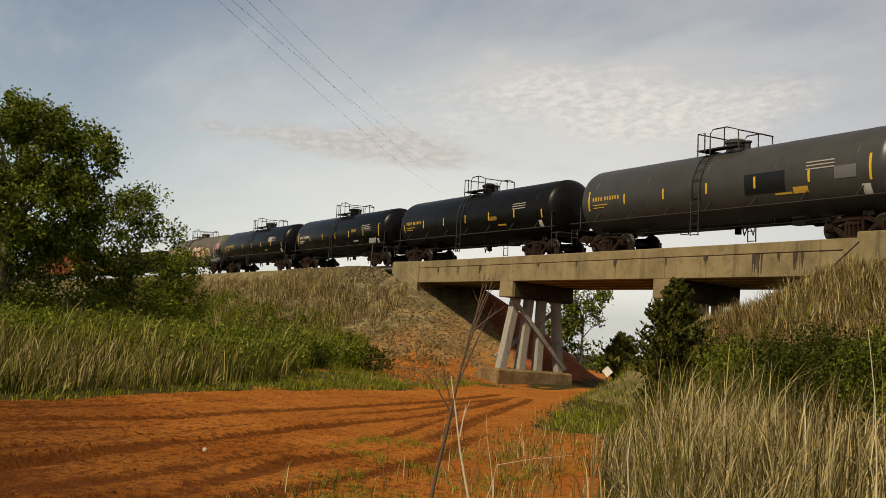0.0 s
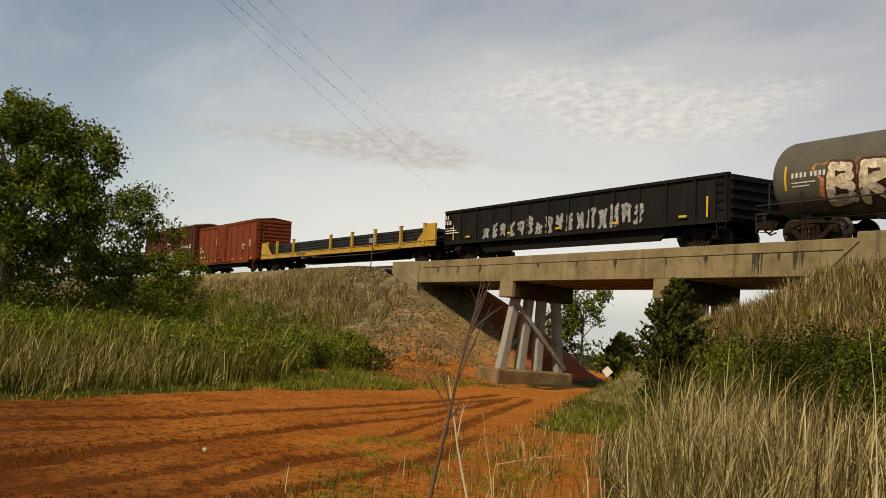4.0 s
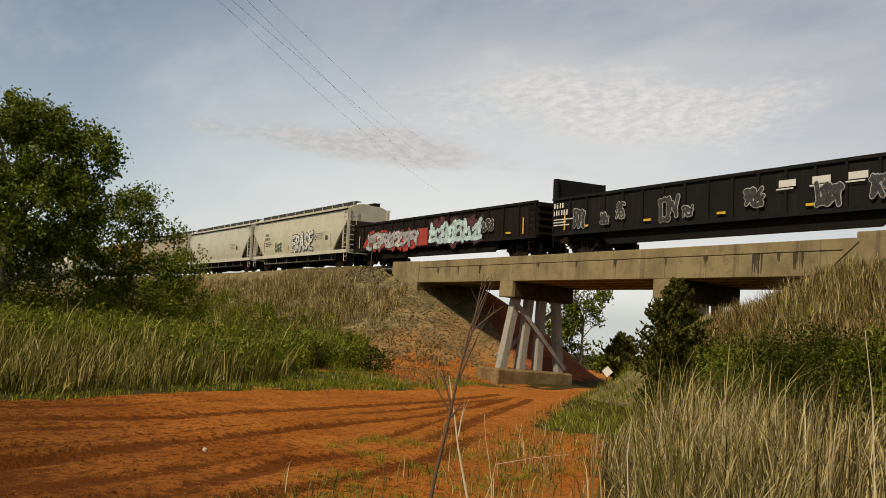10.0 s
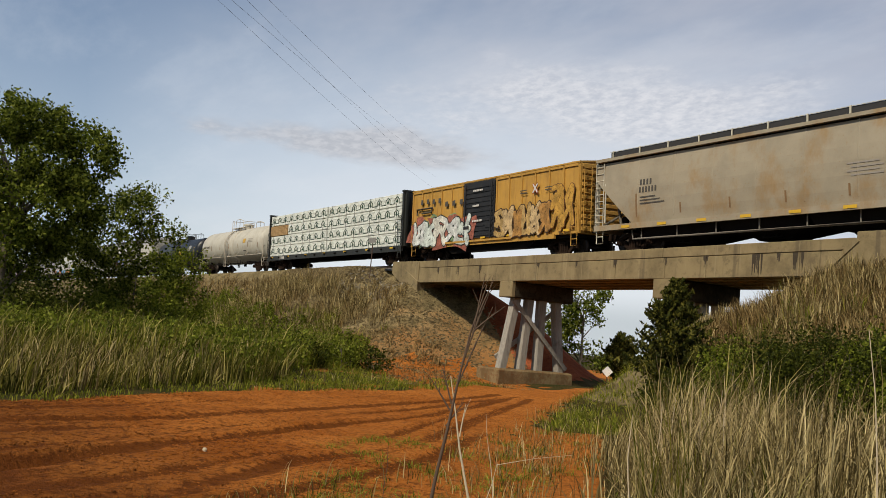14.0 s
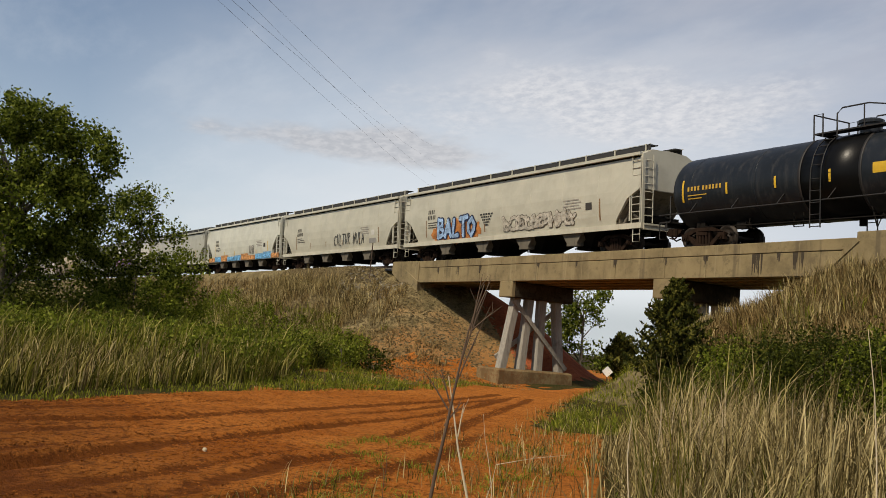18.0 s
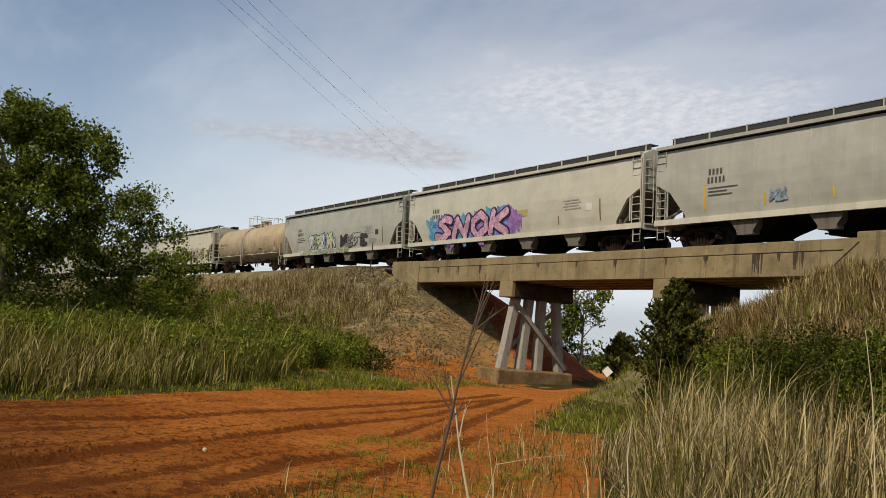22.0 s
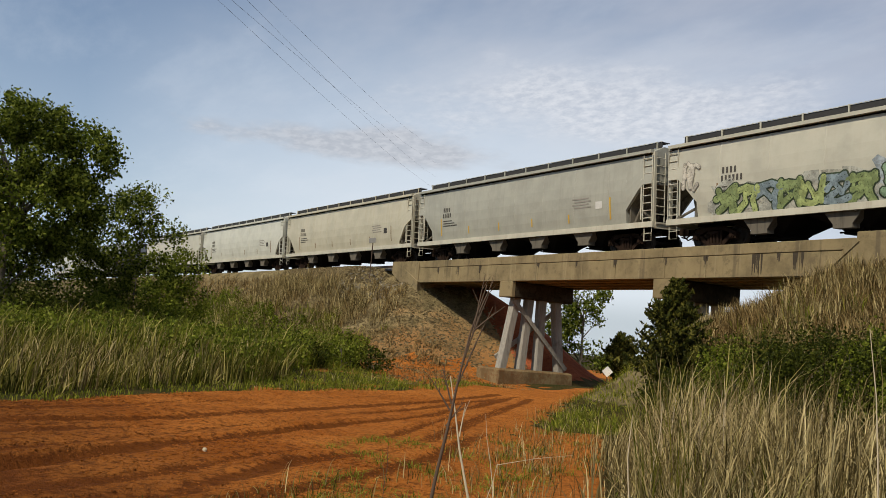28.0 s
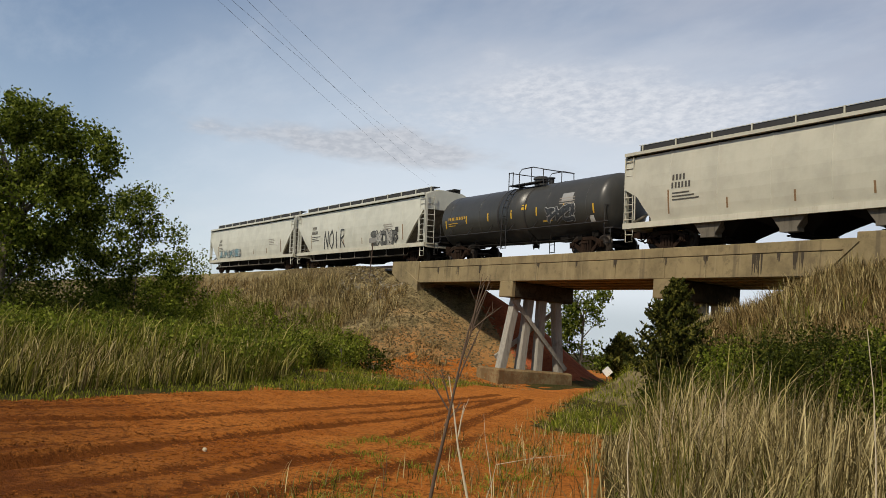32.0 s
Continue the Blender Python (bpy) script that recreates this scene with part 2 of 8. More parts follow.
LEAF = leaf_mat("cottonwood_leaf", ((0.020, 0.034, 0.006), (0.062, 0.090, 0.014), (0.125, 0.165, 0.036), (0.29, 0.35, 0.09)), glow=0.50)
LEAF_DARK = leaf_mat("shrub_leaf", ((0.014, 0.022, 0.004), (0.034, 0.046, 0.008), (0.085, 0.100, 0.022)))
LEAF_LIGHT = leaf_mat("weed_leaf", ((0.040, 0.062, 0.008), (0.105, 0.140, 0.020), (0.21, 0.25, 0.052)))
NEEDLE = leaf_mat("cedar_needle", ((0.014, 0.020, 0.006), (0.042, 0.050, 0.012), (0.125, 0.120, 0.034)), glow=0.15)
BARK = plain("grey_brown_bark", (0.15, 0.125, 0.095), 0.95)
TWIG = plain("dead_stalk", (0.105, 0.068, 0.044), 0.95)
PALE = plain("bleached_stalk", (0.55, 0.45, 0.30), 0.85)
STEEL = plain("rusty_steel", (0.11, 0.075, 0.055), 0.7, 0.5)


# ---------------------------------------------------------------- mesh tools
class Shape:
    """Collects verts and faces of one mesh."""

    def __init__(self):
        self.v, self.f, self.s = [], [], []

    def add(self, verts, faces, smooth=False):
        k = len(self.v)
        self.v += [tuple(p) for p in verts]
        self.f += [tuple(i + k for i in face) for face in faces]
        self.s += [smooth] * len(faces)
        return self

    def box(self, cx, cy, cz, sx, sy, sz, m=None):
        pts = [Vector((cx + i * sx / 2, cy + j * sy / 2, cz + k * sz / 2)) for i in (-1, 1) for j in (-1, 1) for k in (-1, 1)]
        if m:
            pts = [m @ p for p in pts]
        return self.add(pts, [(0, 1, 3, 2), (4, 6, 7, 5), (0, 4, 5, 1), (2, 3, 7, 6), (0, 2, 6, 4), (1, 5, 7, 3)])

    def loft(self, rings, closed=True, caps=True, smooth=False):
        n = len(rings[0])
        faces = []
        for r in range(len(rings) - 1):
            for i in range(n if closed else n - 1):
                a, b = r * n + i, r * n + (i + 1) % n
                faces.append((a, b, b + n, a + n))
        self.add([p for ring in rings for p in ring], faces, smooth)
        if caps:
            self.add(rings[0], [tuple(range(n))[::-1]])
            self.add(rings[-1], [tuple(range(n))])
        return self

    def prism(self, profile, x0, x1):
        return self.loft([[(x0, y, z) for y, z in profile], [(x1, y, z) for y, z in profile]])

    def plate(self, outline, y0, y1):
        return self.loft([[(x, y0, z) for x, z in outline], [(x, y1, z) for x, z in outline]])

    def path(self, pts, r, n=6, smooth=True):
        pts = [Vector(p) for p in pts]
        rr = r if isinstance(r, (list, tuple)) else [r] * len(pts)
        rings = []
        for i, p in enumerate(pts):
            d = (pts[min(i + 1, len(pts) - 1)] - pts[max(i - 1, 0)]).normalized()
            u = d.cross(Vector((0, 0, 1)) if abs(d.z) < 0.9 else Vector((1, 0, 0))).normalized()
            w = d.cross(u)
            rings.append([p + rr[i] * (math.cos(a) * u + math.sin(a) * w) for a in (2 * math.pi * k / n for k in range(n))])
        return self.loft(rings, smooth=smooth)

    def lathe(self, profile, cz, n=32, cy=0.0):
        rings = [[(x, cy + r * math.cos(2 * math.pi * k / n), cz + r * math.sin(2 * math.pi * k / n)) for k in range(n)] for x, r in profile]
        return self.loft(rings, smooth=True)

    def mesh(self, name, mat, bevel=0.0):
        me = bpy.data.meshes.new(name)
        me.from_pydata(self.v, [], self.f)
        me.polygons.foreach_set("use_smooth", self.s)
        bm = bmesh.new()
        bm.from_mesh(me)
        bmesh.ops.recalc_face_normals(bm, faces=bm.faces)
        if bevel:
            bmesh.ops.remove_doubles(bm, verts=bm.verts, dist=1e-4)
            bmesh.ops.bevel(bm, geom=bm.edges[:], offset=bevel, segments=1, affect="EDGES", clamp_overlap=True)
        bm.to_mesh(me)
        bm.free()
        me.materials.append(mat)
        return me


def part(name, shape, mat, parent, label="", bevel=0.0, at=None):
    """One mesh object under a thing or a part; shape may be a mesh that alike pieces share."""
    me = shape if isinstance(shape, bpy.types.Mesh) else shape.mesh(name, mat, bevel)
    ob = new(name, me)
    ob.parent = parent
    if at is not None:
        ob.matrix_basis = at if isinstance(at, Matrix) else Matrix.Translation(at)
    if label:
        ob["label"] = label
    return ob


def thing(name, label, category, at=(0, 0, 0), group="", kind="", shape=None, mat=None, bevel=0.0):
    ob = new(name, shape.mesh(name, mat, bevel) if shape else None)
    ob.matrix_basis = at if isinstance(at, Matrix) else Matrix.Translation(at)
    return tagged(ob, label, category, group, kind)


def fast_mesh(name, verts, polys, mat, smooth=False):
    """polys: array of n-gon indices, all of one size."""
    me = bpy.data.meshes.new(name)
    polys = np.asarray(polys, dtype=np.int32)
    m, k = polys.shape
    me.vertices.add(len(verts))
    me.vertices.foreach_set("co", np.asarray(verts, dtype=np.float32).ravel())
    me.loops.add(m * k)
    me.loops.foreach_set("vertex_index", polys.ravel())
    me.polygons.add(m)
    me.polygons.foreach_set("loop_start", np.arange(0, m * k, k, dtype=np.int32))
    me.polygons.foreach_set("use_smooth", np.full(m, smooth))
    me.update(calc_edges=True)
    me.validate()
    me.materials.append(mat)
    return me


# ---------------------------------------------------------------- the track's line
CURVE, CANT, RAIL_Z, TRACK_Y = 0.0003064, 0.05673, 6.08, 27.62


def track_y(x):
    return TRACK_Y - CURVE * (x + 40.0) ** 2 / 2


def on_track(u):
    """The pose of a thing at the distance u along the rails, at rail height, tilted by the cant."""
    a = CURVE * (u + 40.0)
    return Matrix.Translation((math.sin(a) / CURVE - 40.0, TRACK_Y - (1 - math.cos(a)) / CURVE, RAIL_Z)) @ Matrix.Rotation(-a, 4, "Z") @ Matrix.Rotation(CANT, 4, "X")


# ---------------------------------------------------------------- ground


def lump(x, y, scale, seed=0.0):
    """Cheap smooth noise in -1..1 for arrays."""
    s = 0.0
    for k, (a, b, c) in enumerate(((1.0, 0.31, 0.7), (-0.53, 0.93, 2.1), (0.62, 0.77, 4.4), (-0.91, -0.42, 5.9), (0.13, -1.1, 1.3))):
        s = s + np.sin((a * x + b * y) / scale * (1 + 0.23 * k) + c + seed * (k + 1))
    return s / 5.0


def smooth(a, lo, hi):
    t = np.clip((a - lo) / (hi - lo), 0, 1)
    return t * t * (3 - 2 * t)


# the middle of the dirt road: it comes in past the camera, swings towards the bridge and passes under it
ROAD = ((-4.0, -16.0), (-8.6, -4.0), (-13.3, 3.9), (-17.7, 8.7), (-23.6, 16.2), (-28.5, 21.8), (-31.2, 29.0), (-37.0, 37.0), (-50.0, 47.0), (-75.0, 62.0))
HALF = (4.3, 4.3, 4.0, 3.8, 2.4, 2.4, 2.6, 2.4, 2.2, 2.2)


def road_at(x, y):
    """Signed distance outside the road's edge, and the distance across from its middle."""
    best = np.full(np.shape(x), 1e9)
    side = np.zeros(np.shape(x))
    for (x0, y0), (x1, y1), h0, h1 in zip(ROAD[:-1], ROAD[1:], HALF[:-1], HALF[1:]):
        dx, dy = x1 - x0, y1 - y0
        n2 = dx * dx + dy * dy
        t = np.clip(((x - x0) * dx + (y - y0) * dy) / n2, 0, 1)
        d = np.hypot(x - x0 - t * dx, y - y0 - t * dy)
        e = d - (h0 + t * (h1 - h0))
        cross = ((x - x0) * dy - (y - y0) * dx) / math.sqrt(n2)
        nearer = e < best
        best, side = np.where(nearer, e, best), np.where(nearer, cross, side)
    return best, side


EMB_TOP, LEFT_END, RIGHT_END = 5.72, -46.5, -14.5


def bank_height(x, y):
    off = np.abs(y - track_y(x))
    left = x < -31.5
    across = off - np.where(left, 3.1 - 2.3 * smooth(x, -51.0, -48.4), 3.1 - 1.7 * smooth(-x, 10.0, 14.0))
    past = np.where(left, x - LEFT_END - 2.8 * smooth(y, 27.0, 31.0), RIGHT_END - x)
    out = np.hypot(np.maximum(across, 0), np.maximum(past, 0) * np.where(left, 1.0, 0.72))
    z = EMB_TOP - np.where(left, out / 1.36, 0.40 * out + 0.016 * out * out)
    return np.where((off < 1.2) & (x > -17.5), EMB_TOP, z - np.where(left, 0.0, 0.22 * smooth(off, 1.3, 1.9) + 1.1 * smooth(-x, 23.0, 26.0) + 0.6 * smooth(-x, 20.8, 23.5) * smooth(off, 3.0, 5.5)))


# wheel ruts: the line on the ground, half width and depth
RUTS = (
    (((-13.6, -3.0), (-14.1, 1.6), (-15.0, 4.2), (-18.0, 8.6), (-20.8, 12.5), (-25.5, 18.0)), 0.15, 0.11),
    (((-12.4, -3.0), (-12.9, 1.5), (-14.2, 4.4), (-17.0, 8.6), (-19.6, 12.2), (-25.0, 18.6)), 0.11, 0.06),
    (((-8.2, -2.0), (-10.0, 1.2), (-11.9, 3.3), (-13.4, 5.3), (-15.7, 8.4), (-17.2, 10.4), (-23.5, 17.0)), 0.13, 0.16),
    (((-9.4, -2.0), (-11.0, 1.2), (-12.8, 3.3), (-14.4, 5.3), (-16.7, 8.4), (-18.2, 10.4), (-24.0, 17.0)), 0.09, 0.06),
    (((-6.8, -1.0), (-8.6, 2.5), (-10.6, 4.5), (-11.5, 6.2), (-12.8, 7.8), (-17.5, 12.0), (-24.0, 18.2)), 0.15, 0.13),
    (((-7.4, -1.0), (-9.4, 2.3), (-11.2, 4.3), (-12.2, 6.0), (-13.6, 7.7), (-18.0, 11.6)), 0.10, 0.08),
    (((-7.0, 1.5), (-8.4, 3.2), (-9.6, 5.0), (-11.2, 7.0), (-14.0, 9.6)), 0.13, 0.12),
    (((-15.0, -3.0), (-15.6, 1.6), (-17.4, 4.8), (-20.2, 9.0), (-23.0, 13.2)), 0.12, 0.05))


def rut_depth(x, y):
    """How deep the wheel ruts are, with a ridge of pushed-up clay beside each, and the shade painted in each."""
    out, rut_shade = np.zeros(np.shape(x)), np.zeros(np.shape(x))
    wx, wy = x + 0.10 * lump(x, y, 1.3, 2.0) + 0.03 * lump(x, y, 0.35, 5.0), y + 0.10 * lump(x, y, 1.6, 7.0)
    for q, (line, w, d) in enumerate(RUTS):
        best, sign = np.full(np.shape(x), 1e9), np.zeros(np.shape(x))
        for (x0, y0), (x1, y1) in zip(line[:-1], line[1:]):
            dx, dy = x1 - x0, y1 - y0
            t = np.clip(((wx - x0) * dx + (wy - y0) * dy) / (dx * dx + dy * dy), 0, 1)
            e = np.hypot(wx - x0 - t * dx, wy - y0 - t * dy)
            nearer = e < best
            best, sign = np.where(nearer, e, best), np.where(nearer, np.sign((wx - x0) * dy - (wy - y0) * dx), sign)
        worn = np.clip(0.65 + 0.75 * lump(x, y, 1.7, q + 5.0), 0, 1.2)
        out = out + 0.42 * d * worn * (np.exp(-(best / w) ** 2) - 0.8 * np.exp(-((best - 1.8 * w) / (0.8 * w)) ** 2) * (sign < 0))
        # shade drawn into the colour along the rut's line
        rut_shade = rut_shade + np.clip(d / 0.11, 0.45, 1) * np.clip(worn + 0.25, 0, 1) * np.exp(-(best / (1.15 * w)) ** 4)
    return out, rut_shade


def height(x, y):
    x, y = np.asarray(x, dtype=float), np.asarray(y, dtype=float)
    edge, side = road_at(x, y)
    open_land = 0.10 * lump(x, y, 5.0) + 0.05 * lump(x, y, 1.7, 2.0) + 0.25 * smooth(edge, 0.5, 6)
    bank = bank_height(x, y)
    bank = bank + 0.10 * lump(x, y, 1.1, 4.0) * smooth(bank, 0.2, 1.5) * smooth(5.6 - bank, 0.0, 0.6)
    h = np.maximum(open_land, bank)
    h = np.where(np.abs(open_land - bank) < 0.8, h + 0.2 * (1 - np.abs(open_land - bank) / 0.8) ** 2, h)
    # ruts pressed into the road
    ruts = -rut_depth(x, y)[0]
    rough_road = 0.012 * lump(x, y, 0.33, 1.0) + 0.020 * lump(x, y, 0.13, 3.0) + 0.012 * lump(x, y, 1.1, 8.0)
    road_h = 0.05 * lump(x, y, 4.0, 6.0) + (ruts + rough_road)
    w = smooth(-edge, -0.5, 0.7)
    hollow = 0.30 * np.exp(-((x + 35.0) / 4.0) ** 2 - ((y - 24.2) / 2.6) ** 2)
    return h * (1 - w) + road_h * w - hollow


def axis(parts):
    out = []
    for a, b, step in parts:
        out += list(np.arange(a, b - step * 0.4, step))
    return np.array(out + [parts[-1][1]])


gx = axis(((-3000, -600, 300), (-600, -200, 50), (-200, -120, 8), (-120, -52, 1.2), (-52, -30, 0.5), (-30, -5, 0.10), (-5, 6, 0.25), (6, 40, 3), (40, 200, 20), (200, 3000, 350)))
gy = axis(((-3000, -300, 300), (-300, -40, 26), (-40, -8, 3), (-8, -1.5, 0.25), (-1.5, 20, 0.10), (20, 42, 0.5), (42, 80, 2), (80, 300, 20), (300, 3000, 300)))
GX, GY = np.meshgrid(gx, gy, indexing="ij")
GZ = height(GX, GY)
ground_pts = np.stack([GX.ravel(), GY.ravel(), GZ.ravel()], axis=1)
ni, nj = len(gx), len(gy)
ii, jj = np.meshgrid(np.arange(ni - 1), np.arange(nj - 1), indexing="ij")
quads = np.stack([ii * nj + jj, (ii + 1) * nj + jj, (ii + 1) * nj + jj + 1, ii * nj + jj + 1], axis=-1).reshape(-1, 4)
mid = ground_pts[quads].mean(axis=1)
road_edge, _ = road_at(mid[:, 0], mid[:, 1])
road_edge = road_edge + 0.55 * lump(mid[:, 0], mid[:, 1], 0.8, 9.0) + 0.3 * lump(mid[:, 0], mid[:, 1], 0.25, 2.0)
apron = (0.68 * (mid[:, 1] - 16.0) + 0.73 * (mid[:, 0] + 24.0) > 0) & (mid[:, 1] < -0.87 * mid[:, 0] + 0.25) & (mid[:, 1] > 1.0) & (mid[:, 0] < -5.0) & (np.hypot(mid[:, 0], mid[:, 1]) < 19)
road_edge = np.where(apron, np.minimum(road_edge, -0.55 + 0.5 * lump(mid[:, 0], mid[:, 1], 0.5, 4.0) + 0.35 * lump(mid[:, 0], mid[:, 1], 0.17, 1.0)), road_edge)
clearing = (0.68 * (mid[:, 1] - 16.0) + 0.73 * (mid[:, 0] + 24.0) <= 0) & (mid[:, 1] > -0.66 * mid[:, 0] - 6.6) & (mid[:, 0] > -40) & (bank_height(mid[:, 0], mid[:, 1]) < 0.6)
road_edge = np.where(clearing, np.minimum(road_edge, 0.10 + 0.5 * lump(mid[:, 0], mid[:, 1], 0.9, 7.0) + 0.35 * lump(mid[:, 0], mid[:, 1], 0.3, 1.0)), road_edge)
wash = (mid[:, 0] > -41) & (mid[:, 0] < -25) & (mid[:, 1] > 15.2) & (mid[:, 1] < 26.2) & (bank_height(mid[:, 0], mid[:, 1]) < 0.75)
road_edge = np.where(wash, np.minimum(road_edge, -0.25 + 0.5 * lump(mid[:, 0], mid[:, 1], 0.9, 3.0) + 0.3 * lump(mid[:, 0], mid[:, 1], 0.3, 6.0)), road_edge)
emb = (bank_height(mid[:, 0], mid[:, 1]) > 0.25) & (road_edge > 0)
red = emb & (mid[:, 0] < -31.5) & (mid[:, 0] > -46) & (mid[:, 1] > 28.6)


def sheet(name, keep, mat, label):
    used = np.unique(quads[keep])
    back = np.zeros(len(ground_pts), dtype=np.int32)
    back[used] = np.arange(len(used))
    ob = new(name, fast_mesh(name, ground_pts[used], back[quads[keep]], mat, True))
    return tagged(ob, label, name.replace("_", " "), kind="structure")


sheet("ground", (road_edge > 0) & ~emb, TURF, "uneven grassy ground around the dirt road")
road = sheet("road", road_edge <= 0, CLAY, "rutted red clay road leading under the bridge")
road_xy = np.empty(len(road.data.vertices) * 3, dtype=np.float32)
road.data.vertices.foreach_get("co", road_xy)
road_xy = road_xy.reshape(-1, 3).astype(float)
road_x, road_y = road_xy[:, 0], road_xy[:, 1]
across = road_at(road_x, road_y)[1]
# clay tone darker towards low y, broken up by noise
dark_tone = 0.50 * smooth(4.6 - road_y - 0.25 * (road_x + 11.0), 0.0, 4.2) * (0.75 + 0.6 * lump(road_x, road_y, 0.6, 3.0))
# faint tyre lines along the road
dark_tone = dark_tone + 0.34 * smooth(np.sin(across * 19.0 + 2.2 * lump(road_x, road_y, 2.6, 1.0)) + 0.8 * np.sin(across * 31.0 + 1.0 + 1.5 * lump(road_x, road_y, 3.2, 4.0)) + 0.9 * lump(road_x, road_y, 1.5, 6.0), 0.75, 1.6)
damp = np.clip(dark_tone + 1.05 * rut_depth(road_x, road_y)[1], 0, 1)
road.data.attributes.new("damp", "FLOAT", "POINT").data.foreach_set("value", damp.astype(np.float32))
sheet("embankment", emb & ~red, SLOPE, "stony earth slope of the railway embankment")
sheet("bank", red, BANK, "bare dark red earth slope beyond the pier")

# ---------------------------------------------------------------- railway track
def along(u0, u1, step):
    k = max(1, int(round((u1 - u0) / step)))
    return [u0 + (u1 - u0) * i / k for i in range(k + 1)]


track = thing("railway_track", "steel rails on wooden ties over grey ballast", "railway track", kind="structure")


def swept(profile, u0, u1, step=6.0):
    s = Shape()
    s.loft([[on_track(u) @ Vector((0, y, z)) for y, z in profile] for u in along(u0, u1, step)])
    return s


RAIL = [(-0.075, -0.17), (0.075, -0.17), (0.075, -0.155), (0.012, -0.13), (0.012, -0.04), (0.036, -0.03), (0.036, 0.0), (-0.036, 0.0), (-0.036, -0.03), (-0.012, -0.04), (-0.012, -0.13), (-0.075, -0.155)]
for side in (-0.7535, 0.7535):
    part("rail", swept([(y + side, z) for y, z in RAIL], -260, 60), STEEL, track)
part("ballast_bed", swept([(-2.75, -0.62), (-1.75, -0.24), (1.75, -0.24), (2.75, -0.62), (2.6, -0.8), (-2.6, -0.8)], -260, -53.0), BALLAST, track)
part("ballast_bed", swept([(-2.75, -0.62), (-1.75, -0.24), (1.75, -0.24), (2.75, -0.62), (2.6, -0.8), (-2.6, -0.8)], -9.6, 60), BALLAST, track)
part("ballast_bed", swept([(-1.85, -0.30), (-1.6, -0.24), (1.6, -0.24), (1.85, -0.30), (1.85, -0.40), (-1.85, -0.40)], -53.0, -9.6), BALLAST, track)
TIE = plain("creosoted_tie", (0.055, 0.042, 0.032), 0.9)
tie_mesh = Shape().box(0, 0, -0.235, 0.23, 2.6, 0.13).mesh("tie", TIE)
for k in range(280):
    part("tie", tie_mesh, TIE, track, at=on_track(-130 + 0.5 * k))

# ---------------------------------------------------------------- bridge
JOINT = plain("dark_joint", (0.035, 0.028, 0.02), 0.95)
bridge = thing("railway_bridge", "stained concrete railway bridge on timber pile bents", "bridge", kind="structure")
Y0, Y1, ZB, ZT = 25.55, 29.65, 4.79, 5.99
LX, RX = -45.0, -18.95
girder_edges = [LX] + [x * 1.014 for x in (-42.35, -40.34, -38.24, -33.45, -28.27, -25.49, -23.44, -21.09, -19.46)] + [RX]
for x0, x1 in zip(girder_edges[:-1], girder_edges[1:]):
    part("girder_panel", Shape().box((x0 + x1) / 2, Y0 + 0.2, (ZB + 5.595) / 2, x1 - x0 - 0.018, 0.4, 5.595 - ZB), CONCRETE, bridge, bevel=0.015)
part("girder_core", Shape().box((LX + RX) / 2, Y0 + 0.25, (ZB + 5.6) / 2 + 0.02, RX - LX - 0.05, 0.30, 5.66 - ZB - 0.04), JOINT, bridge)
curb_edges = [LX, -36.9, -26.0, RX + 1.25]
for x0, x1 in zip(curb_edges[:-1], curb_edges[1:]):
    part("curb", Shape().box((x0 + x1) / 2, Y0 + 0.14, (5.61 + ZT) / 2, x1 - x0 - 0.03, 0.30, ZT - 5.61), CONCRETE, bridge, bevel=0.02)
    part("curb", Shape().box((x0 + x1) / 2, Y1 - 0.13, (5.605 + 6.2) / 2, x1 - x0 - 0.025, 0.30, 6.2 - 5.605), CONCRETE, bridge, bevel=0.02)
part("girder", Shape().box((LX + RX) / 2, Y1 - 0.2, (ZB + 5.59) / 2, RX - LX, 0.4, 5.59 - ZB), CONCRETE, bridge, bevel=0.02)
for y in (26.6, 27.6, 28.6):
    part("girder", Shape().box((LX + RX) / 2, y, (ZB + 5.2) / 2 + 0.01, RX - LX, 0.45, 5.2 - ZB), CONCRETE, bridge)
part("deck", Shape().box((LX + RX) / 2, (Y0 + Y1) / 2, 5.4, RX - LX, Y1 - Y0 - 0.9, 0.42), CONCRETE, bridge)

part("girder_panel", Shape().plate([(RX + 0.01, 4.85), (RX + 0.80, 5.59), (RX + 0.01, 5.59)], Y0, Y0 + 0.4), CONCRETE, bridge)
# black water stains that run down from the ledge
SEEP = plain("black_seepage", (0.050, 0.038, 0.024), 0.95)
seep_rng = random.Random(5)
for x, wide, drop in ((-21.45, 0.42, 0.78), (-19.78, 0.36, 0.76), (-23.77, 0.22, 0.50), (-25.85, 0.14, 0.40), (-38.78, 0.16, 0.45), (-40.90, 0.20, 0.55), (-28.67, 0.20, 0.45), (-33.92, 0.14, 0.40), (-42.9, 0.14, 0.5), (-31.2, 0.10, 0.3), (-20.6, 0.12, 0.40)):
    for k in range(max(3, int(wide / 0.045))):
        xa = x + seep_rng.uniform(-0.5, 0.5) * wide
        wa = seep_rng.uniform(0.018, 0.05)
        long = drop * seep_rng.uniform(0.35, 1.0)
        edge = [(xa - wa, 5.60), (xa + wa, 5.60), (xa + wa * 0.9, 5.60 - long * 0.5), (xa + wa * 0.3, 5.60 - long), (xa - wa * 0.4, 5.60 - long * 0.96), (xa - wa * 0.8, 5.60 - long * 0.4)]
        part("water_stain", Shape().plate(edge, Y0 - 0.004 - 0.0005 * (k % 8), Y0 + 0.01), SEEP, bridge, "dark water stain below the ledge")

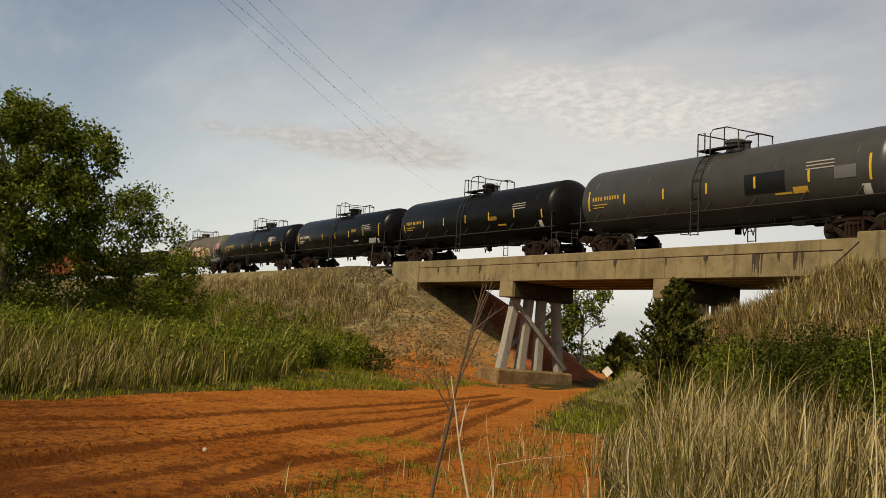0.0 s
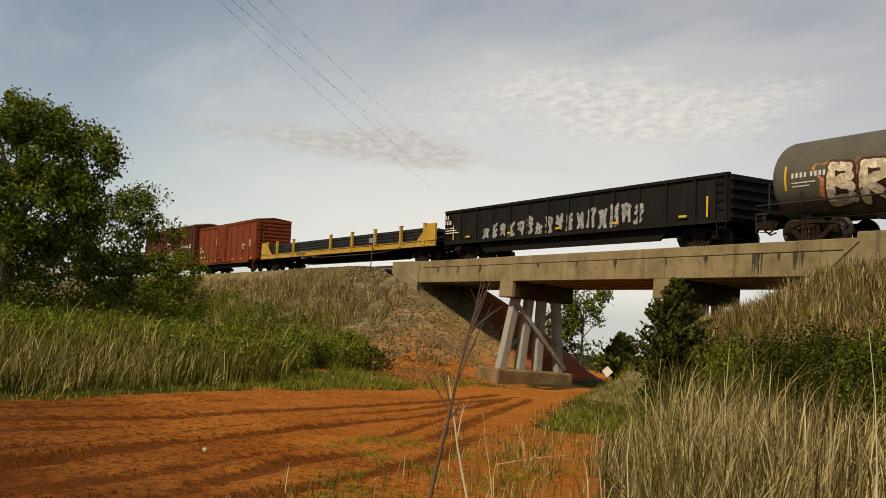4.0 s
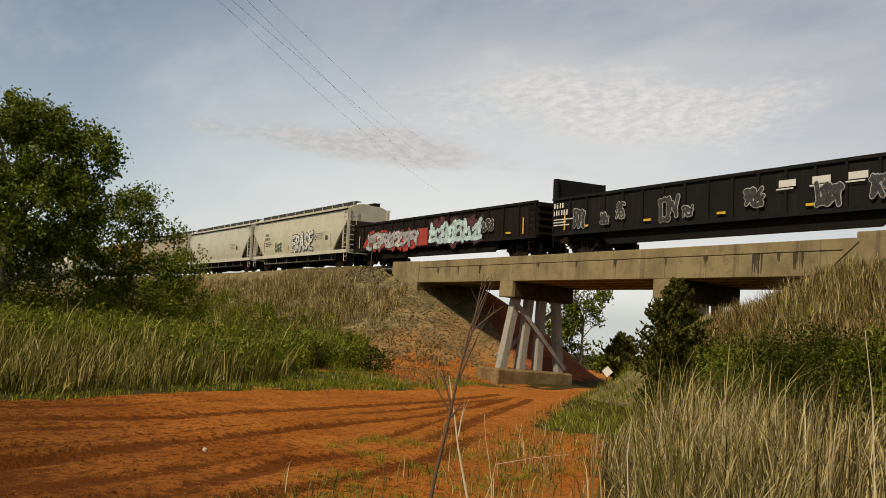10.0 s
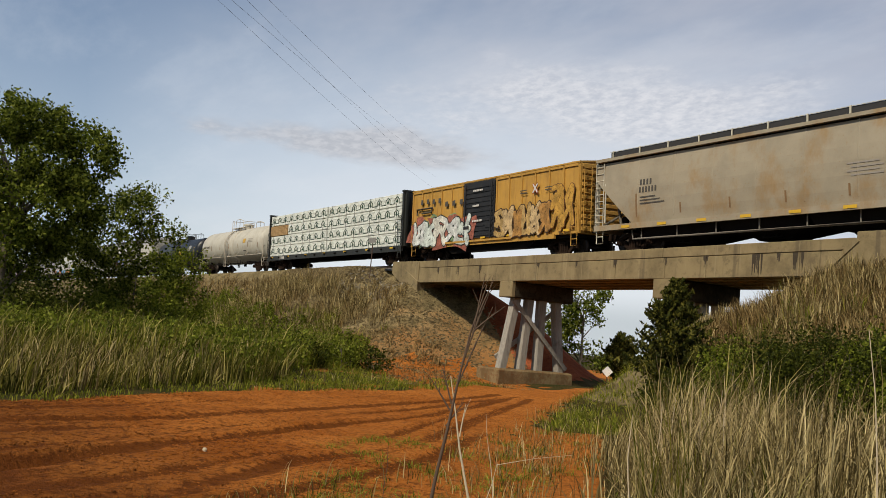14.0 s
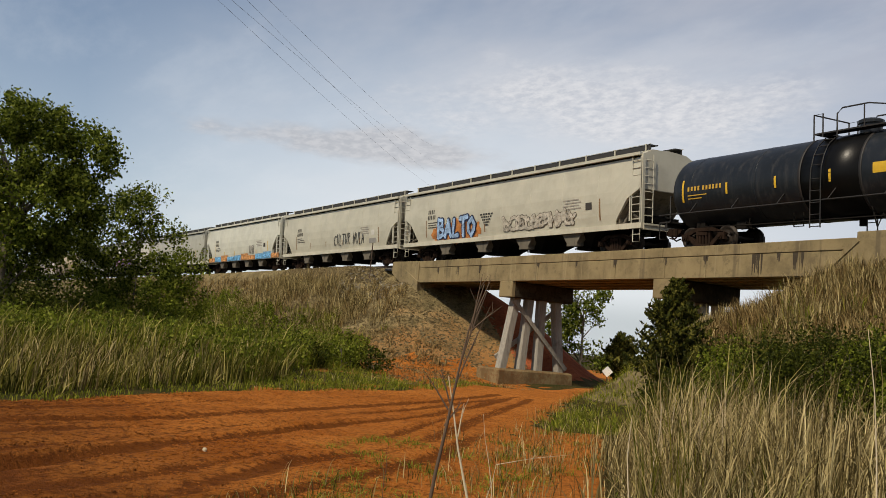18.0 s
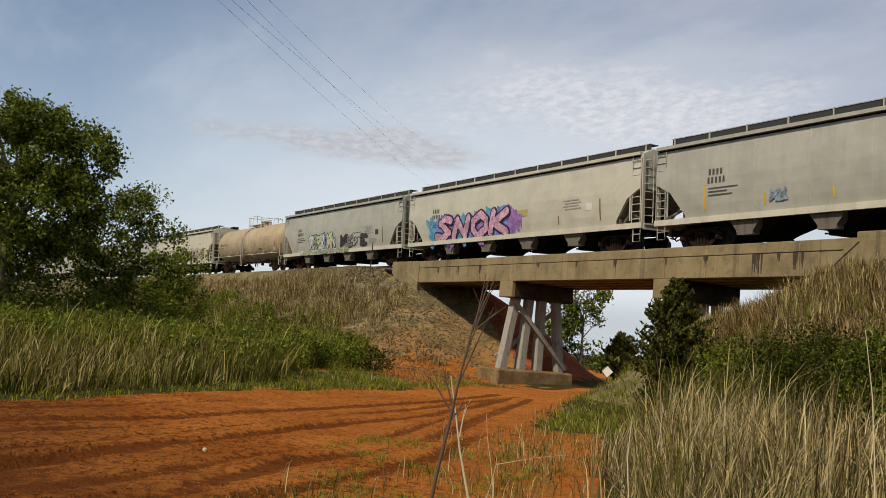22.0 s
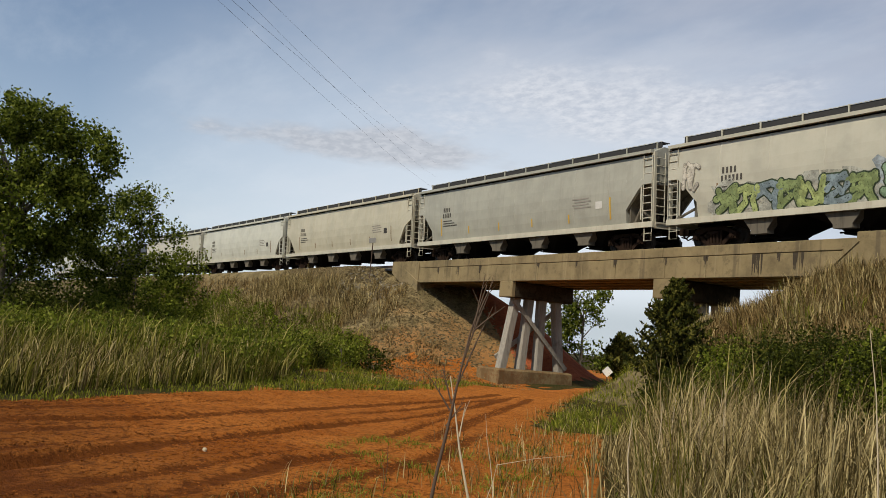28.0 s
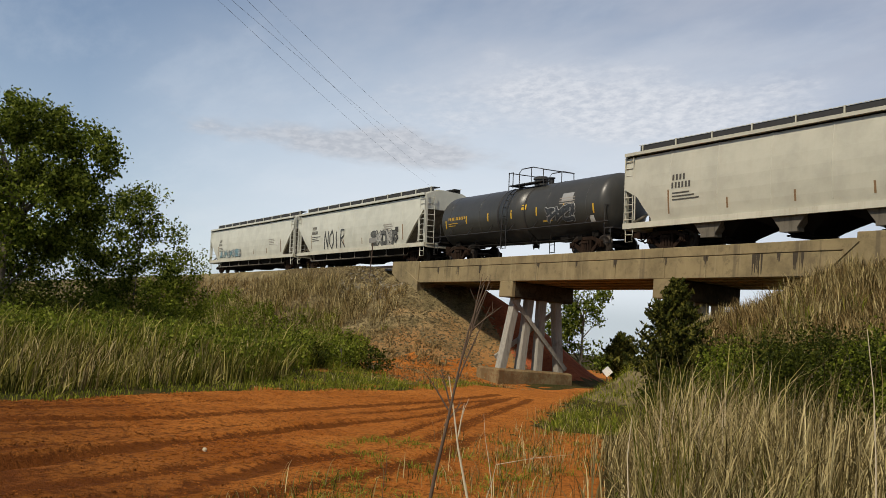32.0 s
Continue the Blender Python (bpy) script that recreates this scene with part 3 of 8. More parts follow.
# abutments with their sloping wings
left_wing = [(-48.2, 6.05), (-45.02, 6.0), (-45.02, 4.2), (-46.0, 4.2), (-48.2, 5.35)]
right_wing = [(RX + 0.02, 3.5), (RX + 0.02, ZB + 0.02), (-17.65, 5.98), (-17.65, 6.17), (-9.2, 6.17), (-9.2, 3.5)]
part("abutment", Shape().plate(left_wing, Y0 - 0.03, Y0 + 0.45), CONCRETE, bridge, bevel=0.02)
part("abutment", Shape().plate(left_wing, Y1 - 0.45, Y1 + 0.03), CONCRETE, bridge, bevel=0.02)
part("abutment", Shape().box(-45.5, (Y0 + Y1) / 2, 4.75, 0.9, Y1 - Y0 - 1.0, 1.9), CONCRETE, bridge)
part("wing_strut", Shape().plate([(-46.9, 5.55), (-46.65, 5.6), (-44.95, 4.85), (-44.95, 4.45)], Y0 - 0.10, Y0 - 0.03), CONCRETE, bridge, bevel=0.01)
part("abutment", Shape().plate(right_wing, Y0 - 0.03, Y0 + 0.45), CONCRETE, bridge, bevel=0.02)
part("abutment", Shape().plate(right_wing, Y1 - 0.45, Y1 + 0.03), CONCRETE, bridge, bevel=0.02)
part("abutment", Shape().box(-18.5, (Y0 + Y1) / 2, 4.75, 0.9, Y1 - Y0 - 1.0, 1.9), CONCRETE, bridge)
part("wing_edge", Shape().plate([(RX + 0.05, 4.9), (RX + 0.16, 4.82), (-17.55, 5.86), (-17.65, 5.96)], Y0 - 0.075, Y0 - 0.03), CONCRETE, bridge, bevel=0.01)


FOOTING = soil_mat("clay_stained_concrete", ((0.13, 0.085, 0.040), (0.21, 0.155, 0.080)), (0.15, 0.065, 0.025), 1.5)
# dark copy of the concrete: the shade below the deck as a colour
CAP_SHADE = soil_mat("shaded_cap_concrete", ((0.030, 0.024, 0.016), (0.060, 0.047, 0.030)), (0.018, 0.014, 0.010), 1.2)


def bent(x):
    # cap body carries painted deck shade; its end plate keeps the lit concrete
    part("pier_cap", Shape().box(x + 0.05, 27.55, 4.41, 1.05, 3.6, 0.76), CAP_SHADE, bridge, "concrete pier cap coloured as deck shade", bevel=0.03)
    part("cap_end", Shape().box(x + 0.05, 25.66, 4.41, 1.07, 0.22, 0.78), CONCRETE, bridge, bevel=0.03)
    foot = Shape().loft([[(x + i * (0.95 - s), 27.15 + j * (2.2 - s), z) for i, j in ((-1, -1), (1, -1), (1, 1), (-1, 1))] for z, s in ((-0.6, 0.0), (0.52, 0.0), (0.60, 0.06))])
    part("pier_footing", foot, FOOTING, bridge, "rust-stained concrete pier footing")
    for yb, yt in ((25.68, 26.25), (26.8, 27.05), (27.85, 27.82), (29.2, 28.72)):
        w = 0.21
        s = Shape()
        s.loft([[(x + i * w, y + j * w, z) for i, j in ((-1, -0.8), (-0.8, -1), (0.8, -1), (1, -0.8), (1, 0.8), (0.8, 1), (-0.8, 1), (-1, 0.8))] for y, z in ((yb, 0.6), (yt, 4.04))])
        part("pile", s, TIMBER, bridge, "grey weathered timber pile")
    for px, (ya, za, yb2, zb2) in ((x + 0.27, (25.9, 3.95, 29.45, 0.75)), (x - 0.27, (28.9, 3.6, 25.5, 1.1))):
        d = Vector((0, yb2 - ya, zb2 - za))
        u = Vector((0, -d.z, d.y)).normalized() * 0.10
        a, b = Vector((px, ya, za)), Vector((px, yb2, zb2))
        ring = lambda p: [p + Vector((-0.05, 0, 0)) - u, p + Vector((0.05, 0, 0)) - u, p + Vector((0.05, 0, 0)) + u, p + Vector((-0.05, 0, 0)) + u]
        part("cross_brace", Shape().loft([ring(a), ring(b)]), TIMBER, bridge, "grey diagonal timber brace")


bent(-36.45)
bent(-25.95)

# ---------------------------------------------------------------- vegetation tools
def blades(name, pts, tall, wide, lean, mat, label, category="grass", seed=1, parent=None, bunch=0, spread=0.09, wind=None):
    """Tapered, bent blades, one island each; bunch: how many share a root."""
    r = np.random.default_rng(seed)
    if bunch:
        roots = pts[: max(1, len(pts) // bunch)]
        own = np.repeat(np.arange(len(roots)), bunch)
        shift = r.normal(size=(len(own), 2)) * spread
        pts = roots[own].copy()
        pts[:, :2] += shift
        size, heading = r.uniform(0.65, 1.25, len(roots))[own], r.uniform(0, 2 * np.pi, len(roots))[own]
    else:
        size, heading = 1.0, r.uniform(0, 2 * np.pi, len(pts))
    n = len(pts)
    h = tall * size * r.uniform(0.5, 1.15, n) * (1 + 0.45 * lump(pts[:, 0], pts[:, 1], 0.9, seed * 0.37))
    yaw, turn = r.uniform(0, 2 * np.pi, n), r.uniform(0, 2 * np.pi, n)
    bend = lean * r.uniform(0.2, 1.3, n) * h
    w = wide * r.uniform(0.6, 1.4, n) / 2
    sx, sy = np.cos(yaw) * w, np.sin(yaw) * w
    bx, by = np.cos(turn) * bend, np.sin(turn) * bend
    if bunch:
        bx, by = bx * 0.6 + shift[:, 0] * 1.6 + np.cos(heading) * bend * 0.35, by * 0.6 + shift[:, 1] * 1.6 + np.sin(heading) * bend * 0.35
    if wind:
        bx, by = bx + wind[0] * h, by + wind[1] * h
    over = np.hypot(bx, by)
    top = h * np.sqrt(np.maximum(0.25, 1 - (over / h) ** 2 * 0.7))
    x, y, z = pts.T
    V = np.empty((n, 7, 3))
    for k, (up, out, thick) in enumerate(((-0.03, 0.0, 1.0), (0.42, 0.14, 0.9), (0.78, 0.48, 0.6))):
        zz = z + (top * up if k else up)
        V[:, 2 * k] = np.stack([x + bx * out - sx * thick, y + by * out - sy * thick, zz], 1)
        V[:, 2 * k + 1] = np.stack([x + bx * out + sx * thick, y + by * out + sy * thick, zz], 1)
    V[:, 6] = np.stack([x + bx, y + by, z + top], 1)
    k = np.arange(n)[:, None] * 7
    T = np.concatenate([k + np.array([[a, b, c]]) for a, b, c in ((0, 1, 3), (0, 3, 2), (2, 3, 5), (2, 5, 4), (4, 5, 6))], 0)
    ob = new(name, fast_mesh(name, V.reshape(-1, 3), T, mat))
    return tagged(ob, label, category, kind="stuff")


def scatter(n, x0, x1, y0, y1, keep, seed):
    r = np.random.default_rng(seed)
    x, y = r.uniform(x0, x1, n), r.uniform(y0, y1, n)
    k = keep(x, y)
    x, y = x[k], y[k]
    return np.stack([x, y, height(x, y)], 1)


def leaves_mesh(name, centres, size, mat, seed, droop=0.0, long=1.0):
    """Small pointed leaves, four corners each, turned at random."""
    r = np.random.default_rng(seed)
    n = len(centres)
    a = r.normal(size=(n, 3))
    a[:, 2] -= droop
    a /= np.linalg.norm(a, axis=1)[:, None]
    b = np.cross(a, r.normal(size=(n, 3)))
    b /= np.linalg.norm(b, axis=1)[:, None]
    s = (size * r.uniform(0.6, 1.35, n))[:, None]
    V = np.stack([centres - a * s * long * 0.5, centres + b * s * 0.32, centres + a * s * long * 0.5, centres - b * s * 0.32], 1)
    return fast_mesh(name, V.reshape(-1, 3), np.arange(n * 4).reshape(-1, 4), mat)


def weeds(name, pts, tall, wide, per, leaf, mat, label, seed):
    """Leafy plants, joined: small leaves round upright stems."""
    r = np.random.default_rng(seed)
    n = len(pts)
    h = tall * r.uniform(0.45, 1.2, n) * (1 + 0.4 * lump(pts[:, 0], pts[:, 1], 1.3, seed * 0.3))
    f = r.uniform(0.05, 1.0, (n, per)) ** 0.8
    c = pts[:, None] + r.normal(size=(n, per, 3)) * np.array([wide, wide, 0.05]) * (1.15 - 0.6 * f)[..., None]
    c[..., 2] += f * h[:, None]
    return tagged(new(name, leaves_mesh(name, c.reshape(-1, 3), leaf, mat, seed + 1, long=1.3)), label, "weeds", kind="stuff")


def clumps(balls, n_clumps, per, spread, seed, gap=-1.0):
    """Leaf centres in clumps that fill the given ellipsoids, more at their skin."""
    r = np.random.default_rng(seed)
    vol = np.array([b[3] * b[4] * b[5] for b in balls])
    pick = r.choice(len(balls), n_clumps, p=vol / vol.sum())
    d = r.normal(size=(n_clumps, 3))
    d /= np.linalg.norm(d, axis=1)[:, None]
    rad = r.uniform(0.35, 1.0, n_clumps) ** 0.5
    b = np.array(balls)[pick]
    c = b[:, :3] + d * rad[:, None] * b[:, 3:]
    c = c[np.array([noise.noise(Vector(p) * 0.75 + Vector((seed, 0, 0))) > gap for p in c])]
    pts = np.repeat(c, per, 0) + r.normal(size=(len(c) * per, 3)) * spread
    return pts, c


def tree(name, label, base, tall, balls, n_clumps, per, spread, leaf, mat, seed, trunk=0.22, limbs=14, gap=-1.0):
    t = thing(name, label, "tree" if "shrub" not in name and "bush" not in name else "shrub", at=base)
    pts, centres = clumps(balls, n_clumps, per, spread, seed, gap)
    pts = pts[pts[:, 2] > 0.05]
    r = random.Random(seed)
    s = Shape()
    top = Vector((balls[0][0], balls[0][1], tall * 0.8))
    stem = [Vector((0, 0, -0.3)), Vector((0.1, 0.05, tall * 0.2)), top * 0.5 + Vector((0.15, 0, 0)), top]
    s.path(stem, [trunk, trunk * 0.8, trunk * 0.5, trunk * 0.12], 8)
    for k in range(limbs):
        c = Vector(centres[r.randrange(len(centres))])
        f = min(0.85, max(0.12, c.z / tall - 0.25))
        a = stem[1].lerp(stem[3], f) if f > 0.2 else stem[0].lerp(stem[1], 0.8)
        m = a.lerp(c, 0.5) + Vector((0, 0, 0.1 * (c - a).length))
        s.path([a, m, c], [trunk * 0.35, trunk * 0.2, trunk * 0.05], 5)
    part("trunk", s, BARK, t, "grey-brown trunk and limbs")
    part("crown", leaves_mesh("crown", pts, leaf, mat, seed + 1), mat, t)
    return t


def aim(bearing_x, bearing_y, dist, z=None):
    """A place at that distance from the camera on a bearing, on the ground."""
    n = math.hypot(bearing_x, bearing_y)
    x, y = bearing_x / n * dist, bearing_y / n * dist
    return Vector((x, y, float(height(x, y)) if z is None else z))

# ---------------------------------------------------------------- trees and shrubs
tree("cottonwood_tree", "tall leafy green cottonwood beside the embankment", aim(-41.5, 3.9, 42), 10.4,
     [(0.0, 0.2, 7.9, 2.4, 2.7, 2.1), (0.3, 2.1, 7.7, 2.0, 2.1, 1.8), (0.0, -0.5, 9.1, 1.4, 1.6, 1.1), (0.1, 1.1, 8.8, 1.4, 1.6, 1.0), (0.4, 3.3, 8.2, 0.8, 0.9, 0.8), (0.1, 0.8, 5.4, 2.7, 3.0, 2.1), (0.3, 2.7, 5.9, 1.6, 1.8, 1.2), (0.0, 0.3, 3.8, 2.1, 2.3, 1.3), (-1.5, -3.4, 6.6, 3.0, 2.4, 3.0), (-0.5, -3.6, 3.2, 2.6, 2.2, 2.0)],
     1500, 48, 0.20, 0.165, LEAF, 11, 0.20, 40, -0.22)
for k, (bx, by, d) in enumerate(((-0.998, 0.058, 50), (-0.996, 0.09, 52))):
    tree("cottonwood_tree", "dense dark green tree behind the tall cottonwood", aim(bx, by, d), 6.6,
         [(0, 0, 3.2, 1.9, 2.0, 2.4), (0.2, 0.8, 4.8, 1.4, 1.5, 1.4), (0, -0.9, 2.0, 1.8, 1.9, 1.7)], 190, 48, 0.25, 0.16, LEAF_DARK if k % 2 else LEAF, 111 + k, 0.14, 12, -0.25)
tree("cottonwood_tree", "slender green tree at the edge of the grove", aim(-45.88, 10.19, 47), 7.6,
     [(0.0, 0.2, 7.2, 0.8, 0.9, 0.5), (-0.1, -0.3, 6.5, 1.1, 1.2, 0.8), (-0.2, -1.1, 5.7, 1.0, 1.2, 0.6), (0.2, 1.0, 5.5, 1.1, 1.2, 0.6), (-0.3, -1.3, 4.6, 1.6, 1.7, 0.7), (0.5, 2.0, 5.2, 0.5, 0.6, 0.4), (0, -2.6, 4.4, 1.3, 1.1, 0.7), (0.2, 0.6, 3.6, 1.4, 1.5, 1.0), (0, -1.2, 3.2, 1.6, 1.6, 1.1)], 400, 40, 0.20, 0.16, LEAF, 13, 0.07, 20, -0.2)
tree("cottonwood_tree", "small pale green sapling near the track", aim(-48.3, 13.0, 52), 5.2,
     [(0, 0.4, 4.1, 1.2, 1.3, 1.0), (0, -0.7, 2.8, 1.4, 1.4, 1.0), (0, 0.7, 2.2, 1.2, 1.2, 1.0)], 190, 40, 0.22, 0.15, LEAF_LIGHT, 17, 0.06, 9, -0.3)
tree("cottonwood_tree", "green tree standing beyond the bridge", aim(-47.3, 39.6, 62), 6.9,
     [(0, 0, 4.6, 1.6, 1.7, 2.3), (0.3, 0.3, 2.2, 1.5, 1.6, 1.9), (-0.6, -0.6, 3.2, 1.5, 1.6, 1.7), (0, -1.7, 4.4, 1.2, 1.2, 2.2), (0, 0.9, 5.6, 1.0, 1.0, 1.2), (0, -1.5, 1.6, 1.4, 1.4, 1.4)], 330, 34, 0.22, 0.19, LEAF, 19, 0.14, 14, -0.12)
for k, (bx, by, d, tall, wide) in enumerate(((-35.7, 3.6, 40, 2.2, 2.6), (-37.3, 6.4, 43, 2.2, 2.6), (-40.7, 9.3, 47, 2.3, 2.6), (-44.2, 11.8, 51, 2.2, 2.4), (-38.0, 1.0, 38, 2.6, 2.8), (-42.0, 2.2, 44, 3.4, 3.0), (-42.0, 4.4, 45, 3.4, 3.0), (-42.0, 6.8, 46, 3.2, 3.0), (-42.0, 0.6, 43, 3.4, 3.0), (-42.0, 9.0, 47, 3.0, 2.8))):
    tree("shrub", "tangled dark green undergrowth below the trees", aim(bx, by, d), tall,
         [(0, 0, tall * 0.5, wide * 0.6, wide * 0.7, tall * 0.5), (0.3, wide * 0.5, tall * 0.4, wide * 0.5, wide * 0.5, tall * 0.4)], 190, 26, 0.20, 0.14, LEAF_DARK if k in (0, 4, 8) else LEAF_LIGHT if k < 5 else LEAF, 31 + k, 0.06, 7, -0.15)
for k, (bx, by, d, tall, wide) in enumerate(((-34.0, 11.9, 33, 1.05, 0.8), (-0.892, 0.452, 36, 0.95, 1.0), (-0.905, 0.426, 35, 1.1, 1.0), (-0.921, 0.389, 33, 0.9, 0.9))):
    tree("shrub", "small dark green shrub at the foot of the slope", aim(bx, by, d), tall,
         [(0, 0, tall * 0.5, wide, wide, tall * 0.5)], 70, 24, 0.10, 0.10, LEAF_DARK if k % 2 else LEAF_LIGHT, 41 + k, 0.03, 6)
for k, (bx, by, d, tall, wide) in enumerate(((-12.4, 14.2, 18.3, 1.9, 0.9), (-11.9, 15.2, 18.6, 1.8, 1.0), (-10.6, 14.4, 17.8, 2.0, 1.0), (-9.6, 14.2, 17.2, 1.9, 1.0), (-8.3, 13.2, 16.6, 2.0, 1.0), (-13.2, 13.6, 19.0, 1.3, 0.7), (-11.2, 14.9, 19.4, 1.3, 0.9), (-9.0, 14.0, 18.0, 1.9, 1.1), (-10.0, 14.3, 18.6, 1.4, 0.9), (-7.7, 12.8, 15.8, 1.9, 0.9), (-0.60, 0.80, 17.4, 2.2, 1.1), (-0.57, 0.82, 17.2, 2.2, 1.1), (-0.545, 0.84, 17.0, 2.2, 1.2), (-0.52, 0.855, 16.8, 2.2, 1.2), (-0.63, 0.775, 17.9, 2.0, 1.0))):
    tree("shrub", "leafy green shrub among the tall dry grass", aim(bx, by, d), tall,
         [(0, 0, tall * 0.55, wide * 0.8, wide * 0.8, tall * 0.45), (0.4, 0.3, tall * 0.35, wide, wide, tall * 0.35), (-0.3, 0.4, tall * 0.75, wide * 0.5, wide * 0.5, tall * 0.28)], 130, 46, 0.12, 0.062, LEAF_DARK if k % 3 else LEAF_LIGHT, 51 + k, 0.04, 9)


def cedar(base, tall, wide, seed, label, leaf=0.085):
    """A cone of upswept feathery branches with a ragged outline."""
    t = thing("cedar_tree", label, "tree", at=base)
    part("trunk", Shape().path([(0, 0, -0.3), (0.02, 0, tall * 0.5), (0, 0, tall * 0.96)], [0.09, 0.06, 0.01], 7), BARK, t)
    r = np.random.default_rng(seed)
    n = 210
    h = r.uniform(0.0, 0.97, n)
    a = r.uniform(0, 2 * np.pi, n)
    reach = wide * (1.0 - h) ** 0.95 * r.uniform(0.55, 1.25, n) + 0.06
    root = np.stack([np.zeros(n), np.zeros(n), 0.05 + h * tall * 0.86], 1)
    tips = np.stack([np.cos(a) * reach, np.sin(a) * reach, root[:, 2] + 0.25 * reach + 0.12 * tall * r.uniform(0.3, 1.2, n)], 1)
    s = Shape()
    for k in range(0, n, 5):
        s.path([tuple(root[k]), tuple(tips[k])], [0.018, 0.005], 4)
    part("branches", s, BARK, t)
    per = 66
    f = r.uniform(0.15, 1.06, (n, per))
    pts = root[:, None] + (tips - root)[:, None] * f[..., None] + r.normal(size=(n, per, 3)) * (0.085 * tall / 3 * (1.15 - f))[..., None]
    part("foliage", leaves_mesh("foliage", pts.reshape(-1, 3), leaf, NEEDLE, seed, droop=-1.1, long=1.7), NEEDLE, t)
    return t


cedar(aim(-17.45, 17.75, 25.0), 2.95, 1.45, 61, "dark green young cedar beside the bridge")
cedar(aim(-44.3, 40.4, 66), 3.6, 1.9, 62, "dark green cedar bush beyond the bridge", 0.16)

# ---------------------------------------------------------------- grasses
def off_road(x, y, lo=0.35, hi=1e9):
    e, _ = road_at(x, y)
    e = e + 0.55 * lump(x, y, 0.8, 9.0)
    return (e > lo) & (e < hi)


def left_side(x, y):
    return (x + 24.0) * 0.73 + (y - 16.0) * 0.68 < 0


def field(x, y):
    return off_road(x, y, 1.1) & left_side(x, y) & (bank_height(x, y) < 1.2) & (y < -0.66 * x - 6.7 + 0.5 * lump(x, y, 1.3, 2.0))


def thin(x, y, scale, cut, seed=0.0):
    return lump(x, y, scale, seed) > cut


blades("tall_grass", scatter(60000, -34, -13, -1.5, 16, lambda x, y: field(x, y) & (np.hypot(x, y) < 27) & (y < 6 + (-x - 13) * 0.5), 71), 0.74, 0.024, 0.50, MIXED, "tall half-green reedy grass beside the road", seed=72, bunch=12, spread=0.10, wind=(0.02, 0.07))
blades("dry_stems", scatter(17000, -34, -13, -1.5, 18, lambda x, y: field(x, y) & (np.hypot(x, y) < 29) & thin(x, y, 1.5, -0.35), 73), 0.86, 0.022, 0.42, STRAW, "pale dry stems standing in the tall grass", seed=74, bunch=7, spread=0.08, wind=(0.02, 0.08))
weeds("field_weeds", scatter(5200, -47, -22, -1, 19, lambda x, y: field(x, y) & (np.hypot(x, y) > 25.0) & thin(x, y, 2.2, -0.6, 5.0), 173), 1.05, 0.13, 26, 0.10, LEAF_LIGHT, "lush green leafy weeds in the field", 174)
blades("field_grass", scatter(22000, -47, -22, -1, 19, lambda x, y: field(x, y) & (np.hypot(x, y) > 24.5), 175), 1.1, 0.034, 0.5, MIXED, "rank half-green grass among the weeds", seed=176, bunch=10, spread=0.14, wind=(0.04, 0.14))
blades("green_grass", scatter(16000, -62, -24, 2, 22, lambda x, y: off_road(x, y, 1.0) & left_side(x, y) & (bank_height(x, y) < 2.6) & ~((x > -47) & (bank_height(x, y) > 0.6)) & (y < -0.66 * x - 6.7), 75), 0.85, 0.030, 0.45, GREEN, "lush green grass at the embankment's foot", seed=76, bunch=8)
weeds("slope_weeds", scatter(2600, -66, -40, 14, 21.5, lambda x, y: (bank_height(x, y) > 0.05) & (bank_height(x, y) < 3.4 + 0.9 * lump(x, y, 2.0, 3.0) - 0.17 * (x + 66) * 0.6) & thin(x, y, 1.5, -0.25, 1.0), 177), 0.85, 0.13, 24, 0.12, LEAF_LIGHT, "green leafy weeds low on the embankment slope", 178)
blades("slope_green", scatter(15000, -66, -43.0, 14, 23.5, lambda x, y: (bank_height(x, y) > 0.1) & (bank_height(x, y) < 3.0 + 0.8 * lump(x, y, 1.8, 6.0) - 0.06 * (x + 60)) & thin(x, y, 1.4, -0.25, 4.0), 377), 0.78, 0.028, 0.45, GREEN, "yellow-green grass low on the slope", seed=378, bunch=8, spread=0.13, wind=(0.02, 0.08))
blades("slope_straw", scatter(30000, -110, -43.5, 14, 25.0, lambda x, y: (bank_height(x, y) > 0.6) & (bank_height(x, y) < 4.75) & (x < -45.0 + 1.2 * lump(x, y, 1.2, 1.0)), 77), 0.72, 0.026, 0.42, TAN, "tan grass on the embankment slope", seed=78, bunch=8, spread=0.13, wind=(0.02, 0.08))
blades("slope_stems", scatter(20000, -62, -44.5, 14, 24.0, lambda x, y: (bank_height(x, y) > 0.3) & (bank_height(x, y) < 4.4) & thin(x, y, 1.3, -0.35, 8.0), 277), 0.90, 0.024, 0.36, STRAW, "pale stems standing on the slope", seed=278, bunch=7, spread=0.12, wind=(0.02, 0.08))
blades("slope_tufts", scatter(22000, -50, -34, 14, 25.0, lambda x, y: (bank_height(x, y) > 0.1) & (bank_height(x, y) < 5.2) & thin(x, y, 0.9, -0.25, 2.0), 79), 0.30, 0.020, 0.7, TAN, "sparse dry tufts among the stones", seed=80, bunch=7, spread=0.06)
blades("verge_grass", scatter(30000, -34, -12, -2, 22, lambda x, y: off_road(x, y, -0.25, 1.7) & left_side(x, y) & thin(x, y, 0.7, -0.5, 4.0), 81), 0.15, 0.020, 0.7, GREEN, "short green grass along the road's verge", seed=82)

